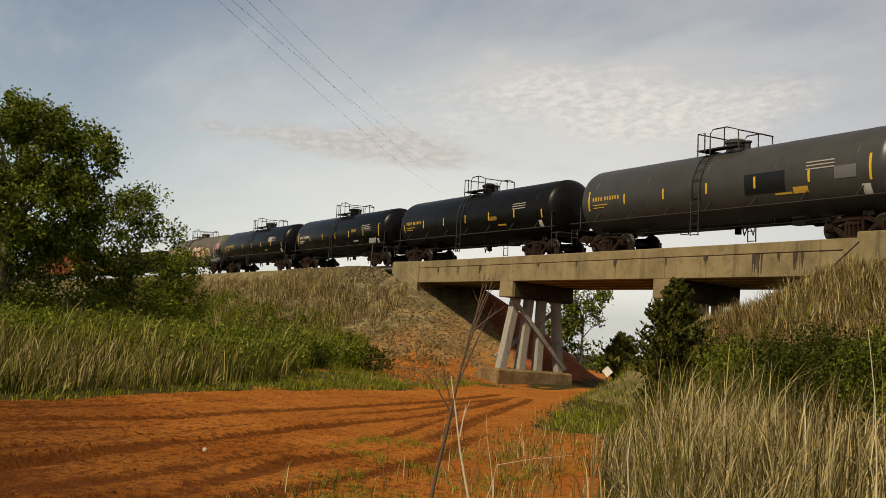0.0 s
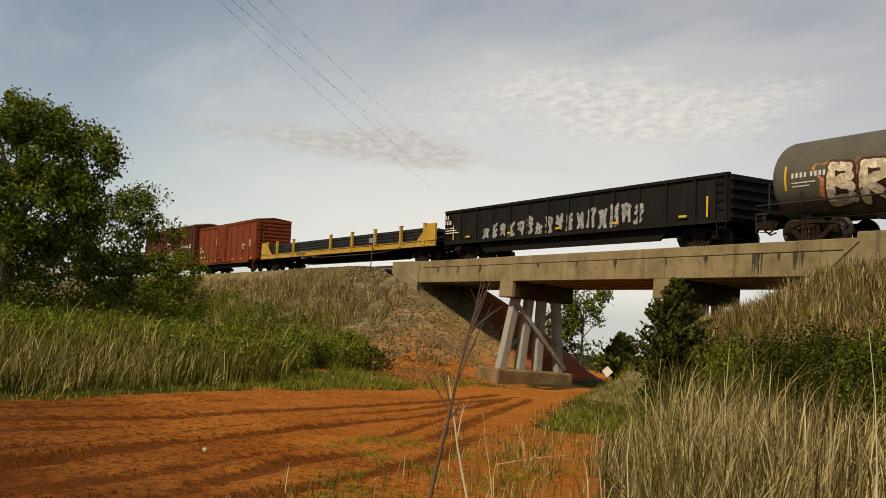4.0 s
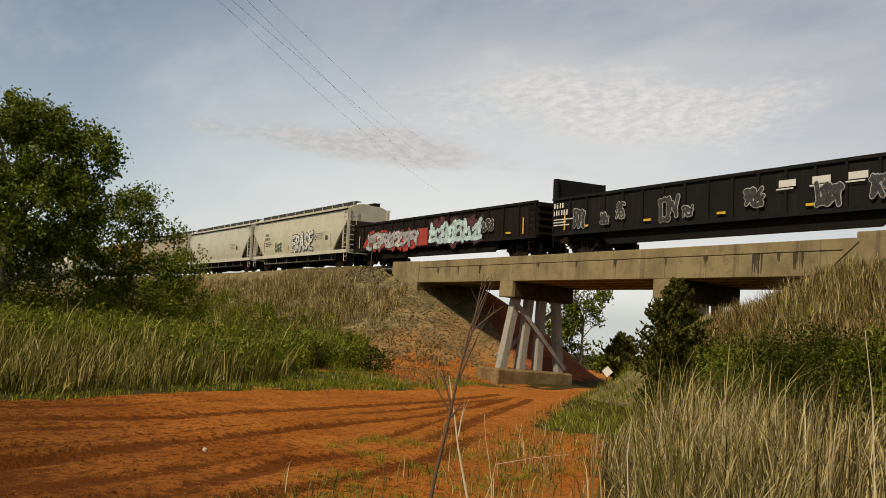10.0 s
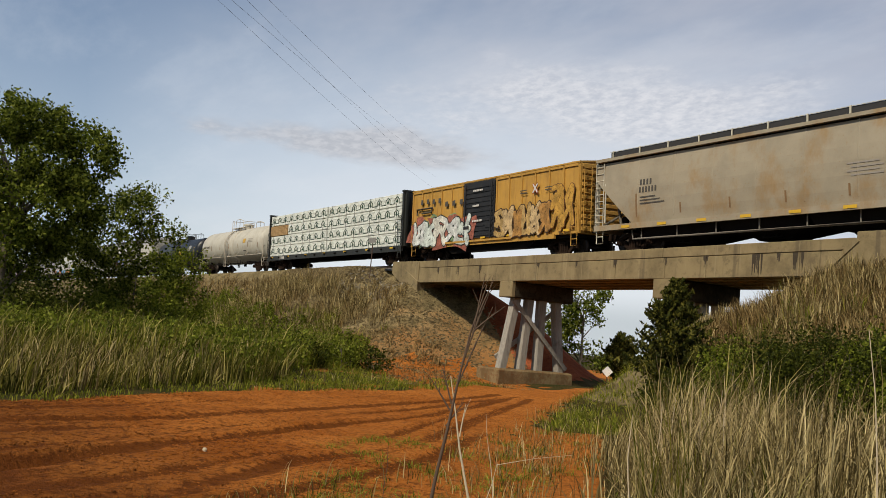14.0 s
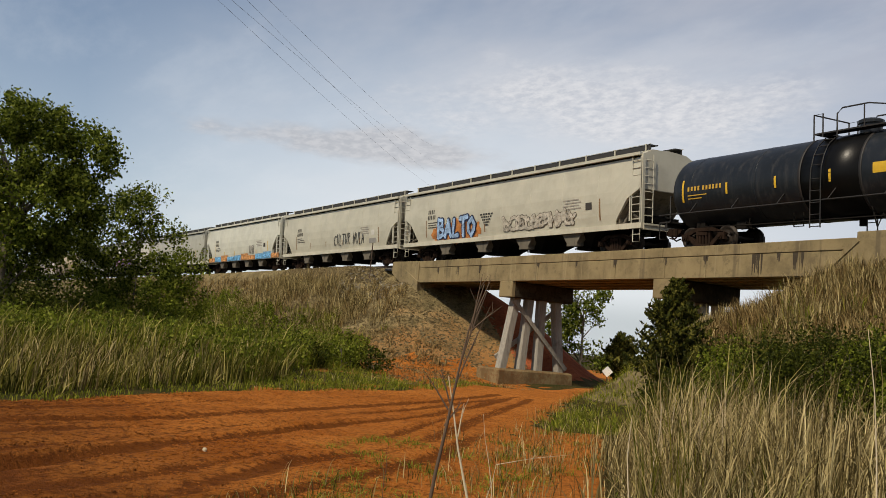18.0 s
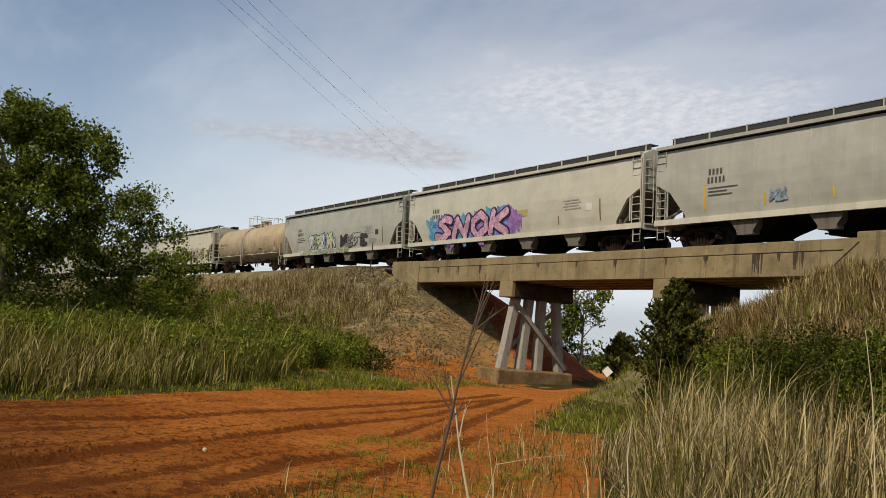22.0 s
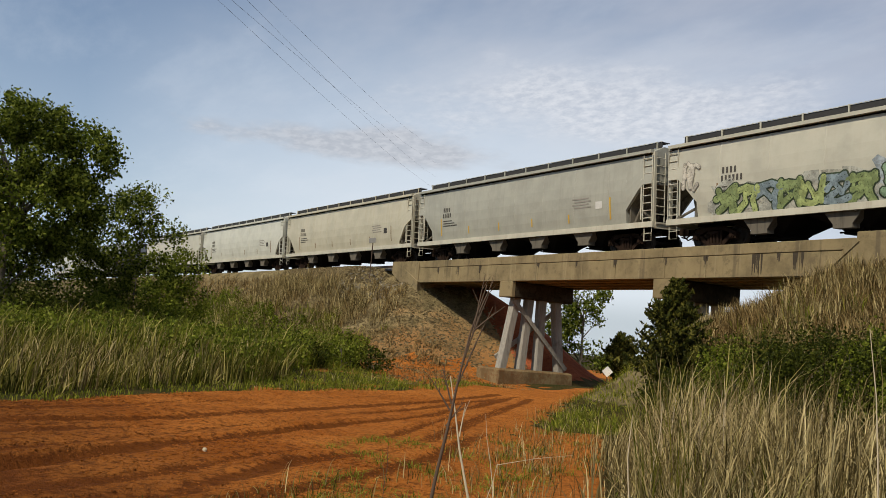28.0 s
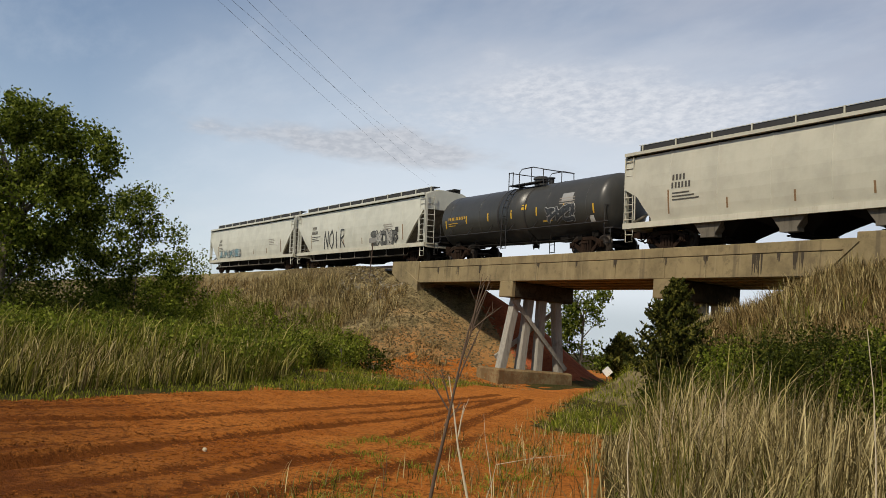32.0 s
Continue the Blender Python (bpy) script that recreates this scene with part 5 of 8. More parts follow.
# lettering and spray paint on a side whose outward place at height z is surf(z)
def bars(parent, x, z, w, h, mat, surf, count=4, gap=0.8, name="lettering", label="", seed=0):
    """A line of letter-sized bars; small print is one thin bar."""
    r = random.Random(seed + count)
    if h < 0.08:
        count = 1
    cw = w / (count + (count - 1) * gap)
    for k in range(count):
        x0 = x + k * cw * (1 + gap)
        y0, y1 = surf(z) - 0.012, surf(z + h) - 0.012
        cut = r.choice((0.0, 0.0, 0.0, 0.06)) if count > 1 else 0.0
        part(name, Shape().add([(x0, y0, z), (x0 + cw, y0, z), (x0 + cw * (1 - cut), y1, z + h), (x0 + cw * cut, y1, z + h)], [(0, 1, 2, 3)]), mat, parent, label)


def panel(parent, name, x, z, w, h, mat, surf, label="", out=0.010, cut=1):
    """A painted or glued panel that follows the side."""
    s = Shape()
    rows = 1 if h < 0.2 else 5
    s.loft([[(xx, surf(z + h * k / rows) - out, z + h * k / rows) for xx in (x, x + w)] for k in range(rows + 1)], closed=False, caps=False)
    part(name, s, mat, parent, label)


def data_block(parent, x, z, mat, surf, big=0.30, letters=4, digits=6, seed=0, small=True):
    bars(parent, x, z + big * 1.35, big * 0.72 * letters, big, mat, surf, letters, label="reporting marks in block shapes", seed=seed)
    bars(parent, x - 0.04, z, big * 0.72 * digits, big, mat, surf, digits, label="number row in block shapes", seed=seed + 3)
    if small:
        for k in range(3):
            bars(parent, x, z - 0.22 - 0.13 * k, 0.9 + 0.25 * ((seed + k) % 3), 0.05, mat, surf, 9, 0.5, seed=seed + k)


def blob(r, cx, cz, w, h, n=22):
    ph = [r.uniform(0, 6.28) for _ in range(3)]
    pts = []
    for k in range(n):
        a = 2 * math.pi * k / n
        q = 1 + 0.24 * math.sin(3 * a + ph[0]) + 0.20 * math.sin(7 * a + ph[1]) + r.uniform(-0.10, 0.10)
        c, s = math.cos(a), math.sin(a)
        pts.append((cx + w / 2 * q * math.copysign(abs(c) ** 0.7, c), cz + h / 2 * q * math.copysign(abs(s) ** 0.7, s)))
    return pts


def sprayed(col):
    """Thin worn spray paint: uneven colour, flaked through in places."""
    key = ("sprayed", col)
    if key not in MATS:
        m, n, l, p = material("spray_paint", 0.65)
        c0 = deep(col)
        a, b = tex(n, l, 3.2, 4, 0.7), tex(n, l, 11, 5, 0.75)
        c = mix(n, l, ramp(n, l, a.outputs["Fac"], 0.35, 0.68), tuple(v * 0.60 for v in c0), tuple(min(1, v * 1.2) for v in c0))
        l.new(c, p.inputs["Base Color"])
        t, mx = n.new("ShaderNodeBsdfTransparent"), n.new("ShaderNodeMixShader")
        l.new(times(n, l, ramp(n, l, b.outputs["Fac"], 0.54, 0.66), 0.75), mx.inputs[0])
        l.new(p.outputs[0], mx.inputs[1])
        l.new(t.outputs[0], mx.inputs[2])
        l.new(mx.outputs[0], n["Material Output"].inputs[0])
        MATS[key] = m
    return MATS[key]


def stroked(lines, wide, surf, depth):
    """Broad painted strokes with round ends; each piece lies a hair above the one before."""
    s, lift = Shape(), 0.0
    for line in lines:
        pts = [line[0]]
        for (ax, az), (bx, bz) in zip(line[:-1], line[1:]):
            k = max(1, int(math.hypot(bx - ax, bz - az) / 0.3))
            pts += [(ax + (bx - ax) * q / k, az + (bz - az) * q / k) for q in range(1, k + 1)]
        ring = []
        for k, (px, pz) in enumerate(pts):
            qx, qz = pts[min(k + 1, len(pts) - 1)]
            ox, oz = pts[max(k - 1, 0)]
            d = math.hypot(qx - ox, qz - oz) or 1.0
            nx, nz = -(qz - oz) / d * wide / 2, (qx - ox) / d * wide / 2
            ring.append([(px + nx, surf(max(pz + nz, 0.2)) - depth - lift, pz + nz), (px - nx, surf(max(pz - nz, 0.2)) - depth - lift, pz - nz)])
        s.loft(ring, closed=False, caps=False)
        for px, pz in (line if wide > 0.07 else ()):
            lift += 0.0005
            disc = [(px + wide / 2 * math.cos(a), pz + wide / 2 * math.sin(a)) for a in (2 * math.pi * k / 10 for k in range(10))]
            s.add([(u, surf(max(v, 0.2)) - depth - lift, v) for u, v in disc], [tuple(range(10))])
        lift += 0.0005
    return s


def spray(parent, x, z, w, h, fills, edge, surf, letters=6, seed=1, back=None, label="spray-painted graffiti", fat=0.055, strokes=True):
    """A piece without a readable word: backing cloud, then broad bent strokes with darker edges."""
    r = random.Random(seed)
    cw = w / letters

    def lay(name, col, pts, depth):
        cx, cz = sum(p[0] for p in pts) / len(pts), sum(p[1] for p in pts) / len(pts)
        n = len(pts)
        s = Shape().add([(px, surf(max(pz, 0.2)) - depth, pz) for px, pz in pts] + [(cx, surf(cz) - depth, cz)], [(k, (k + 1) % n, n) for k in range(n)])
        part(name, s, sprayed(col), parent, label)

    for k in range(letters):
        cx, cz = x + cw * (k + 0.5), z + h / 2 + r.uniform(-0.05, 0.05) * h
        ww, hh = cw * r.uniform(1.2, 1.5), h * r.uniform(0.85, 1.0)
        lean = r.uniform(-0.05, 0.22)
        if back or not strokes:
            lay("graffiti_cloud", (back or fills)[k % len(back or fills)], [(cx + p * (1.3 if back else 1.0), cz + q * 1.2) for p, q in blob(r, 0, 0, ww, hh)], 0.014 + 0.0006 * (k % 3))
        if not strokes:
            continue
        tw = min(0.36 * cw, 0.24 * hh)
        bent = [[(-0.30, -0.42), (-0.26, 0.10), (-0.34, 0.42)], [(0.30, 0.42), (0.22, 0.0), (0.34, -0.42)], [(-0.36, 0.36), (0.0, 0.44), (0.34, 0.32)],
                [(-0.34, -0.38), (0.0, -0.44), (0.34, -0.34)], [(-0.28, 0.38), (-0.16, -0.05), (0.10, 0.06), (0.30, -0.42)], [(-0.30, -0.40), (0.06, -0.10), (-0.05, 0.16), (0.28, 0.42)], [(-0.32, 0.02), (-0.10, 0.22), (0.12, -0.12), (0.34, 0.10)]]
        lines = [[(cx + (p + r.uniform(-0.07, 0.07) + lean * q) * ww, cz + (q + r.uniform(-0.06, 0.06)) * hh) for p, q in one] for one in r.sample(bent, r.choice((3, 4, 4)))]
        letter = part("graffiti_letter", stroked(lines, tw + 2 * fat, surf, 0.020 + 0.0008 * (k % 2)), sprayed(edge), parent, label)
        part("letter_fill", stroked(lines, tw, surf, 0.032 + 0.0008 * (k % 2)), sprayed(fills[k % len(fills)]), letter)


# the few letters that the tags use, drawn as strokes in a box one unit high
GLYPHS = {
    "A": ([(0, 0), (0.28, 1), (0.58, 0)], [(0.12, 0.36), (0.46, 0.36)]),
    "B": ([(0.08, 0), (0.10, 1), (0.42, 0.94), (0.46, 0.66), (0.12, 0.54), (0.50, 0.40), (0.50, 0.10), (0.08, 0)],),
    "C": ([(0.60, 0.85), (0.35, 1), (0.10, 0.80), (0.05, 0.45), (0.15, 0.10), (0.40, 0), (0.62, 0.15)],),
    "E": ([(0.55, 1), (0.10, 0.94), (0.08, 0.04), (0.56, 0)], [(0.08, 0.5), (0.45, 0.52)]),
    "F": ([(0.55, 1), (0.10, 0.94), (0.08, 0)], [(0.08, 0.5), (0.45, 0.52)]),
    "I": ([(0.22, 1), (0.22, 0)],),
    "K": ([(0.08, 1), (0.08, 0)], [(0.55, 1), (0.12, 0.45), (0.60, 0)]),
    "L": ([(0.10, 1), (0.08, 0), (0.50, 0.03)],),
    "N": ([(0.05, 0), (0.10, 1), (0.50, 0), (0.55, 1)],),
    "O": ([(0.30, 1), (0.06, 0.70), (0.06, 0.30), (0.30, 0), (0.54, 0.30), (0.54, 0.70), (0.30, 1)],),
    "P": ([(0.08, 0), (0.10, 1), (0.45, 0.94), (0.48, 0.62), (0.12, 0.48)],),
    "R": ([(0.08, 0), (0.10, 1), (0.45, 0.95), (0.50, 0.66), (0.12, 0.50), (0.58, 0)],),
    "S": ([(0.55, 0.85), (0.30, 1), (0.08, 0.78), (0.30, 0.53), (0.53, 0.28), (0.30, 0), (0.03, 0.14)],),
    "T": ([(0, 0.95), (0.60, 1)], [(0.30, 1), (0.30, 0)]),
    "U": ([(0.05, 1), (0.08, 0.30), (0.30, 0), (0.52, 0.30), (0.55, 1)],),
    "X": ([(0.02, 1), (0.56, 0)], [(0.56, 1), (0.02, 0)])}


def scrawl(parent, text, x, z, w, h, wide, mat, surf, edge=None, rim=0.07, slant=0.1, seed=1, jitter=0.04, label="spray-painted word"):
    """A tag written by hand, letter by letter, with an outline where edge gives its paint."""
    r = random.Random(seed)
    step_x = w / len(text)
    for k, ch in enumerate(text):
        if ch == " ":
            continue
        rise, size = r.uniform(-0.05, 0.05) * h, r.uniform(0.92, 1.06)
        lines = [[(x + step_x * k + (p * 1.45 * step_x) + slant * q * h + r.uniform(-jitter, jitter) * step_x, z + rise + (q * size + r.uniform(-jitter, jitter)) * h) for p, q in one] for one in GLYPHS[ch]]
        if edge:
            letter = part("graffiti_letter", stroked(lines, wide + 2 * rim, surf, 0.034 + 0.001 * (k % 2)), edge, parent, label)
            part("letter_fill", stroked(lines, wide, surf, 0.052 + 0.001 * (k % 2)), mat, letter)
        else:
            part("graffiti_letter", stroked(lines, wide, surf, 0.030 + 0.001 * (k % 2)), mat, parent, label)


# ---------------------------------------------------------------- tank car
YELLOW = plain("reflective_yellow", (0.62, 0.38, 0.03), 0.5)
WHITE = plain("stencil_white", (0.62, 0.60, 0.55), 0.7)
GREY_INK = plain("faded_stencil", (0.30, 0.27, 0.23), 0.8)
DARK_INK = plain("black_stencil", (0.05, 0.045, 0.04), 0.7)
AMBER = plain("yellow_stencil", (0.50, 0.30, 0.04), 0.7)


def tank_car(front, rear, skin, trim, label, ink, seed=0, radius=1.34, hood="round", handrail=None, flares=1.0, jacket=False, panels=(), bands=False, deck=1.0):
    radius += 0.11
    root, L = car("tank_car", label, "tank car", front, rear, 2.55)
    r = random.Random(seed)
    zc, half, dish = 0.84 + radius, L / 2 - 0.80, 0.62
    prof = [(-half + dish - dish * math.cos(a), radius * math.sin(a)) for a in (math.pi / 2 * k / 8 for k in range(1, 9))]
    prof += [(-0.9, radius), (0.9, radius)] + [(half - dish + dish * math.cos(a), radius * math.sin(a)) for a in (math.pi / 2 * k / 8 for k in range(8, 0, -1))]
    body = part("tank", Shape().lathe(prof, zc, 40), skin, root)

    def surf(z):
        d = max(-0.98, min(0.98, (z - zc) / radius))
        return -radius * math.sqrt(1 - d * d)

    if bands:
        for x in (-1.15, 1.15):
            part("band", Shape().lathe([(x - 0.05, radius), (x - 0.05, radius + 0.02), (x + 0.05, radius + 0.02), (x + 0.05, radius)], zc, 40), trim, body)
        part("heating_wrap", Shape().lathe([(-1.1, radius), (-1.1, radius + 0.012), (1.1, radius + 0.012), (1.1, radius)], zc, 40), bands, body)
    for k in range(5):
        x = -half + 1.4 + (2 * half - 2.8) * k / 4
        part("weld_seam", Shape().lathe([(x - 0.015, radius), (x - 0.015, radius + 0.006), (x + 0.015, radius + 0.006), (x + 0.015, radius)], zc, 40), skin, body)
    # frame
    for sgn in (-1, 1):
        x = sgn * (L / 2 - 2.2)
        part("stub_sill", Shape().box(x, 0, 1.0, 3.0, 0.5, 0.30), UNDER, root)
        part("saddle", Shape().plate([(x - 0.20, 0.85), (x + 0.20, 0.85), (x + 0.24, 1.42), (x - 0.24, 1.42)], -0.85, 0.85), UNDER, root)
        e = sgn * (L / 2 - 0.75)
        part("end_platform", Shape().box(e, 0, 1.13, 0.55, 2.7, 0.06).box(e, 0, 1.02, 0.10, 2.6, 0.16), trim, root)
        s = Shape()
        for y in (-1.35, 1.35):
            s.path([(e - sgn * 0.3, y, 1.15), (e - sgn * 0.3, y, 2.15), (e - sgn * 0.3, y * 0.5, 2.2), (e - sgn * 0.3, 0, 2.2)], 0.025, 5)
        part("end_railing", s, trim, root)
        step(root, e, trim, -1.42, 0.4, 0.45, 1.12)
        part("valve_box", Shape().box(sgn * (half - 0.35), -0.55, 1.75, 0.16, 0.5, 0.5), trim, root)
    # long handrail and its brackets
    for y in (-1, 1):
        s = Shape().path([(-L / 2 + 0.6, y * (radius + 0.04), 1.40), (L / 2 - 0.6, y * (radius + 0.04), 1.40)], 0.030, 6)
        for k in range(7):
            x = -L / 2 + 2.2 + (L - 4.4) * k / 6
            s.path([(x, y * (radius + 0.04), 1.40), (x + 0.22, -surf(1.75) * y, 1.78)], 0.022, 5)
        part("side_handrail", s, handrail or trim, root)
    # middle ladder over the shell
    for y in (-1, 1):
        s = Shape()
        for x in (-0.62, -0.22):
            s.path([(x, y * (radius + 0.10), 0.48), (x, y * (radius + 0.10), zc - 0.2)] + [(x, y * (radius + 0.08) * math.cos(a), zc + (radius + 0.08) * math.sin(a)) for a in (0.15, 0.45, 0.75, 1.05)], 0.024, 5)
        for k in range(5):
            z = 0.52 + 0.40 * k
            s.path([(-0.62, y * (radius + 0.10), z), (-0.22, y * (radius + 0.10), z)], 0.018, 5)
        for a in (0.2, 0.45, 0.7, 0.95):
            s.path([(-0.62, y * (radius + 0.08) * math.cos(a), zc + (radius + 0.08) * math.sin(a)), (-0.22, y * (radius + 0.08) * math.cos(a), zc + (radius + 0.08) * math.sin(a))], 0.018, 5)
        part("ladder", s, trim, root)
    # top platform
    zt = zc + radius

    def along(x):
        return -0.95 + (x + 0.95) * deck

    part("top_platform", Shape().box(along(0.55), -0.75, zt + 0.03, 2.7 * deck, 0.42, 0.05).box(along(0.55), 0.75, zt + 0.03, 2.7 * deck, 0.42, 0.05).box(along(-0.75), 0, zt + 0.03, 0.4, 1.9, 0.05), trim, root)
    hx = along(0.55)
    part("manway", Shape().loft([[(hx + q * math.cos(a), q * math.sin(a), z) for a in (2 * math.pi * k / 18 for k in range(18))] for q, z in ((0.36, zt - 0.12), (0.36, zt + 0.30), (0.42, zt + 0.30), (0.42, zt + 0.40), (0.30, zt + 0.46))], smooth=False), trim if hood == "dark" else skin, root, "round manway hatch")
    vx = along(1.25)
    part("safety_valve", Shape().path([(vx, 0.1, zt - 0.05), (vx, 0.1, zt + 0.30)], 0.12, 10).path([(vx, 0.1, zt + 0.3), (vx, 0.1, zt + 0.36)], 0.17, 10), trim, root)
    for y in (-0.95, 0.95):
        s = Shape().path([(along(x), y, zt + z) for x, z in ((-0.05, -0.2), (-0.05, 0.62), (0.15, 0.78), (1.1, 0.78), (1.9, 0.60), (1.95, -0.1))], 0.027, 6)
        s.path([(along(0.95), y, zt), (along(0.95), y, zt + 0.78)], 0.024, 5)
        part("railing", s, trim, root)
        part("railing", Shape().path([(-0.95, y, zt - 0.2), (-0.95, y, zt + 0.70), (-0.60, y, zt + 0.70), (-0.60, y, zt - 0.1)], 0.027, 6), trim, root)
    part("railing", Shape().path([(-0.95, -0.95, zt + 0.70), (-0.95, 0.95, zt + 0.70)], 0.025, 6), trim, root)
    part("railing", Shape().path([(along(1.95), -0.95, zt + 0.58), (along(1.95), 0.95, zt + 0.58)], 0.025, 6), trim, root)
    # outlet and piping below
    part("bottom_outlet", Shape().box(0.3, 0, 1.0, 0.7, 0.5, 0.3).path([(0.3, 0, 1.0), (0.3, 0, 0.62)], 0.13, 10), UNDER, root)
    part("outlet_guard", Shape().path([(1.35, -1.1, 1.1), (1.55, -1.1, 0.42), (1.75, -1.1, 0.85), (1.95, -1.1, 0.42), (2.15, -1.1, 1.1)], 0.03, 5), UNDER, root)
    part("sill_step", Shape().path([(-1.6, -1.1, 1.1), (-1.6, -1.1, 0.62), (-1.2, -1.1, 0.62), (-1.2, -1.1, 1.1)], 0.026, 5), UNDER, root)
    part("brake_pipe", Shape().path([(-L / 2 + 1.5, -0.55, 0.98), (-2.5, -0.55, 0.98), (-2.0, -0.5, 0.88), (3.0, -0.5, 0.88), (L / 2 - 2, -0.6, 0.95)], 0.028, 5), UNDER, root)
    part("train_line", Shape().path([(-L / 2 + 2.6, -1.25, 0.86), (-3.4, -1.25, 0.78), (4.0, -1.25, 0.74), (L / 2 - 2.8, -1.25, 0.86)], 0.024, 5).path([(3.0, -1.25, 0.74), (3.0, -1.2, 1.1)], 0.02, 5).path([(-3.4, -1.25, 0.78), (-3.4, -1.2, 1.1)], 0.02, 5), UNDER, root, "slung brake pipe below the tank")
    for x, w, h in ((-3.9, 0.42, 0.26), (3.9, 0.55, 0.30), (5.0, 0.30, 0.22)):
        part("valve_block", Shape().box(x, -0.95, 0.82, w, 0.32, h).path([(x, -0.95, 0.82), (x + 0.5, -0.95, 0.66)], 0.035, 6), UNDER, root)
    part("brake_cylinder", Shape().path([(2.4, -0.5, 0.95), (3.2, -0.5, 0.95)], 0.17, 10), UNDER, root)
    part("air_reservoir", Shape().path([(3.5, 0.35, 0.95), (4.5, 0.35, 0.95)], 0.2, 10), UNDER, root)
    # stripes, marks, plates
    for k in range(7):
        x = -half + 0.95 + (2 * half - 1.9) * k / 6
        big = k in (0, 6)
        panel(root, "reflector", x, zc - (0.45 if big else 0.3), 0.09, 0.85 if big and seed % 2 else 0.42, YELLOW if trim is TRIM else plain("faded_reflector", (0.22, 0.13, 0.06), 0.7), surf, "narrow reflective stripe", 0.012)
    bars(root, -half + 1.25, zc - 0.05, 0.60, 0.17, ink, surf, 4, label="reporting marks in block shapes", seed=seed)
    bars(root, -half + 2.0, zc - 0.05, 0.92, 0.17, ink, surf, 6, label="number row in block shapes", seed=seed + 3)
    for k in range(2):
        bars(root, -half + 1.25, zc - 0.24 - 0.12 * k, 0.95 - 0.25 * k, 0.04, ink, surf)
    for k in range(3):
        bars(root, half - 3.3, zc + 0.35 - 0.12 * k, 1.1, 0.045, GREY_INK, surf, 9, 0.5, seed=seed + k)
    bars(root, half - 4.6, zc - 0.62, 0.7, 0.07, ink, surf, 6, 0.4, seed=seed)
    z0 = zc - 0.85
    panel(root, "placard_holder", half - 1.25, z0 - 0.02, 0.30, 0.32, WHITE, surf, "white placard", 0.02)
    for name, x, z, w, h, m in panels:
        panel(root, name, x, z, w, h, m, surf)
    return root, surf, zc, half


# ---------------------------------------------------------------- covered hopper
PIPE = paint("dusty_pipe_grey", (0.23, 0.205, 0.165), (0.08, 0.065, 0.05), 0.5, 0.8)


def hopper_car(front, rear, skin, sill_mat, label, ink, seed=0, style="arch", tall=4.12, chutes=4, board=None, ribs=0, dark=None, rim=None):
    root, L = car("hopper_car", label, "hopper car", front, rear, 2.45)
    half = L / 2 - 0.48
    zs = 1.16

    def width(z):
        return 1.50 + 0.11 * math.sin(math.pi * max(0.0, min(1.0, (z - zs) / (tall - zs))) ** 0.9)

    def surf(z):
        return -width(z)

    reach = 2.15 if style == "tri" else 1.50

    def floor_z(d):
        if style == "tri":
            return zs if d > reach else zs + 0.1 + 1.9 * (1 - d / reach)
        if d > reach:
            return zs
        if style == "arch":
            return 2.62 - 0.5 * d if d < 0.75 else 2.245 - (d - 0.75) * 1.22
        return 1.75 + 1.0 * (reach - d) / 0.95 if d > 0.55 else 2.75

    xs = [-half + reach * q for q in (0, 0.16, 0.33, 0.5, 0.66, 0.82, 0.93, 0.995)] + [-half + reach + 0.01, -half + reach + 0.15]
    xs = xs + [-half + reach + 0.15 + (2 * half - 2 * reach - 0.3) * k / 10 for k in range(1, 10)] + [-x for x in xs[::-1]]
    rings = []
    for x in xs:
        d = half - abs(x)
        zb = floor_z(d)
        zz = [zb + (tall - zb) * k / 6 for k in range(7)]
        left = [(x, -width(z), z) for z in zz]
        roof = [(x, -1.0, tall + 0.22), (x, 0, tall + 0.30), (x, 1.0, tall + 0.22)]
        rings.append(left + roof + [(x, -y, z) for _, y, z in left[::-1]])
    part("body", Shape().loft(rings, smooth=False), skin, root)
    # eave rail along the top of each side
    for y in (-1, 1):
        part("eave_rail", Shape().box(0, y * 1.575, tall + 0.02, 2 * half, 0.17, 0.13), skin, root)
        # dark strip drawn as the shadow that the eave rail throws
        part("eave_shadow", Shape().box(0, y * 1.502, tall - 0.085, 2 * half - 0.1, 0.04, 0.055), UNDER, root, "painted shadow line below the eave")
        part("side_sill", Shape().box(0, y * 1.52, zs - 0.075, 2 * half + 0.2, 0.14, 0.23).box(0, y * 1.40, zs - 0.06, 2 * half, 0.20, 0.05), sill_mat, root, "grubby side sill")
    # roof walkway on brackets, hatches between
    grate = plain("dark_grating", (0.035, 0.035, 0.036), 0.9)
    z1 = tall + 0.48
    for y in (-1, 1):
        deck = part("running_board", Shape().box(0, y * 0.90, z1 - 0.085, 2 * half - 0.3, 0.04, 0.23).box(0, y * 0.70, z1 + 0.01, 2 * half - 0.3, 0.42, 0.04), grate, root, "dark grated roof walkway")
        part("board_rim", Shape().box(0, y * 0.94, z1 + 0.042, 2 * half - 0.2, 0.02, 0.018), rim or skin, deck)
        n = 11
        post = MATS.setdefault(("post", tall, y, skin.name), Shape().box(0, y * 0.985, (tall + 0.14 + z1 + 0.05) / 2, 0.05, 0.05, z1 - tall - 0.09).box(0, y * 1.05, tall + 0.16, 0.05, 0.16, 0.05).mesh("board_bracket", rim or skin))
        for k in range(n):
            part("board_bracket", post, skin, deck, at=(-half + 0.35 + (2 * half - 0.7) * k / (n - 1), 0, 0))
    part("hatch_trough", Shape().box(0, 0, tall + 0.34, 2 * half - 1.2, 0.7, 0.16), skin, root)
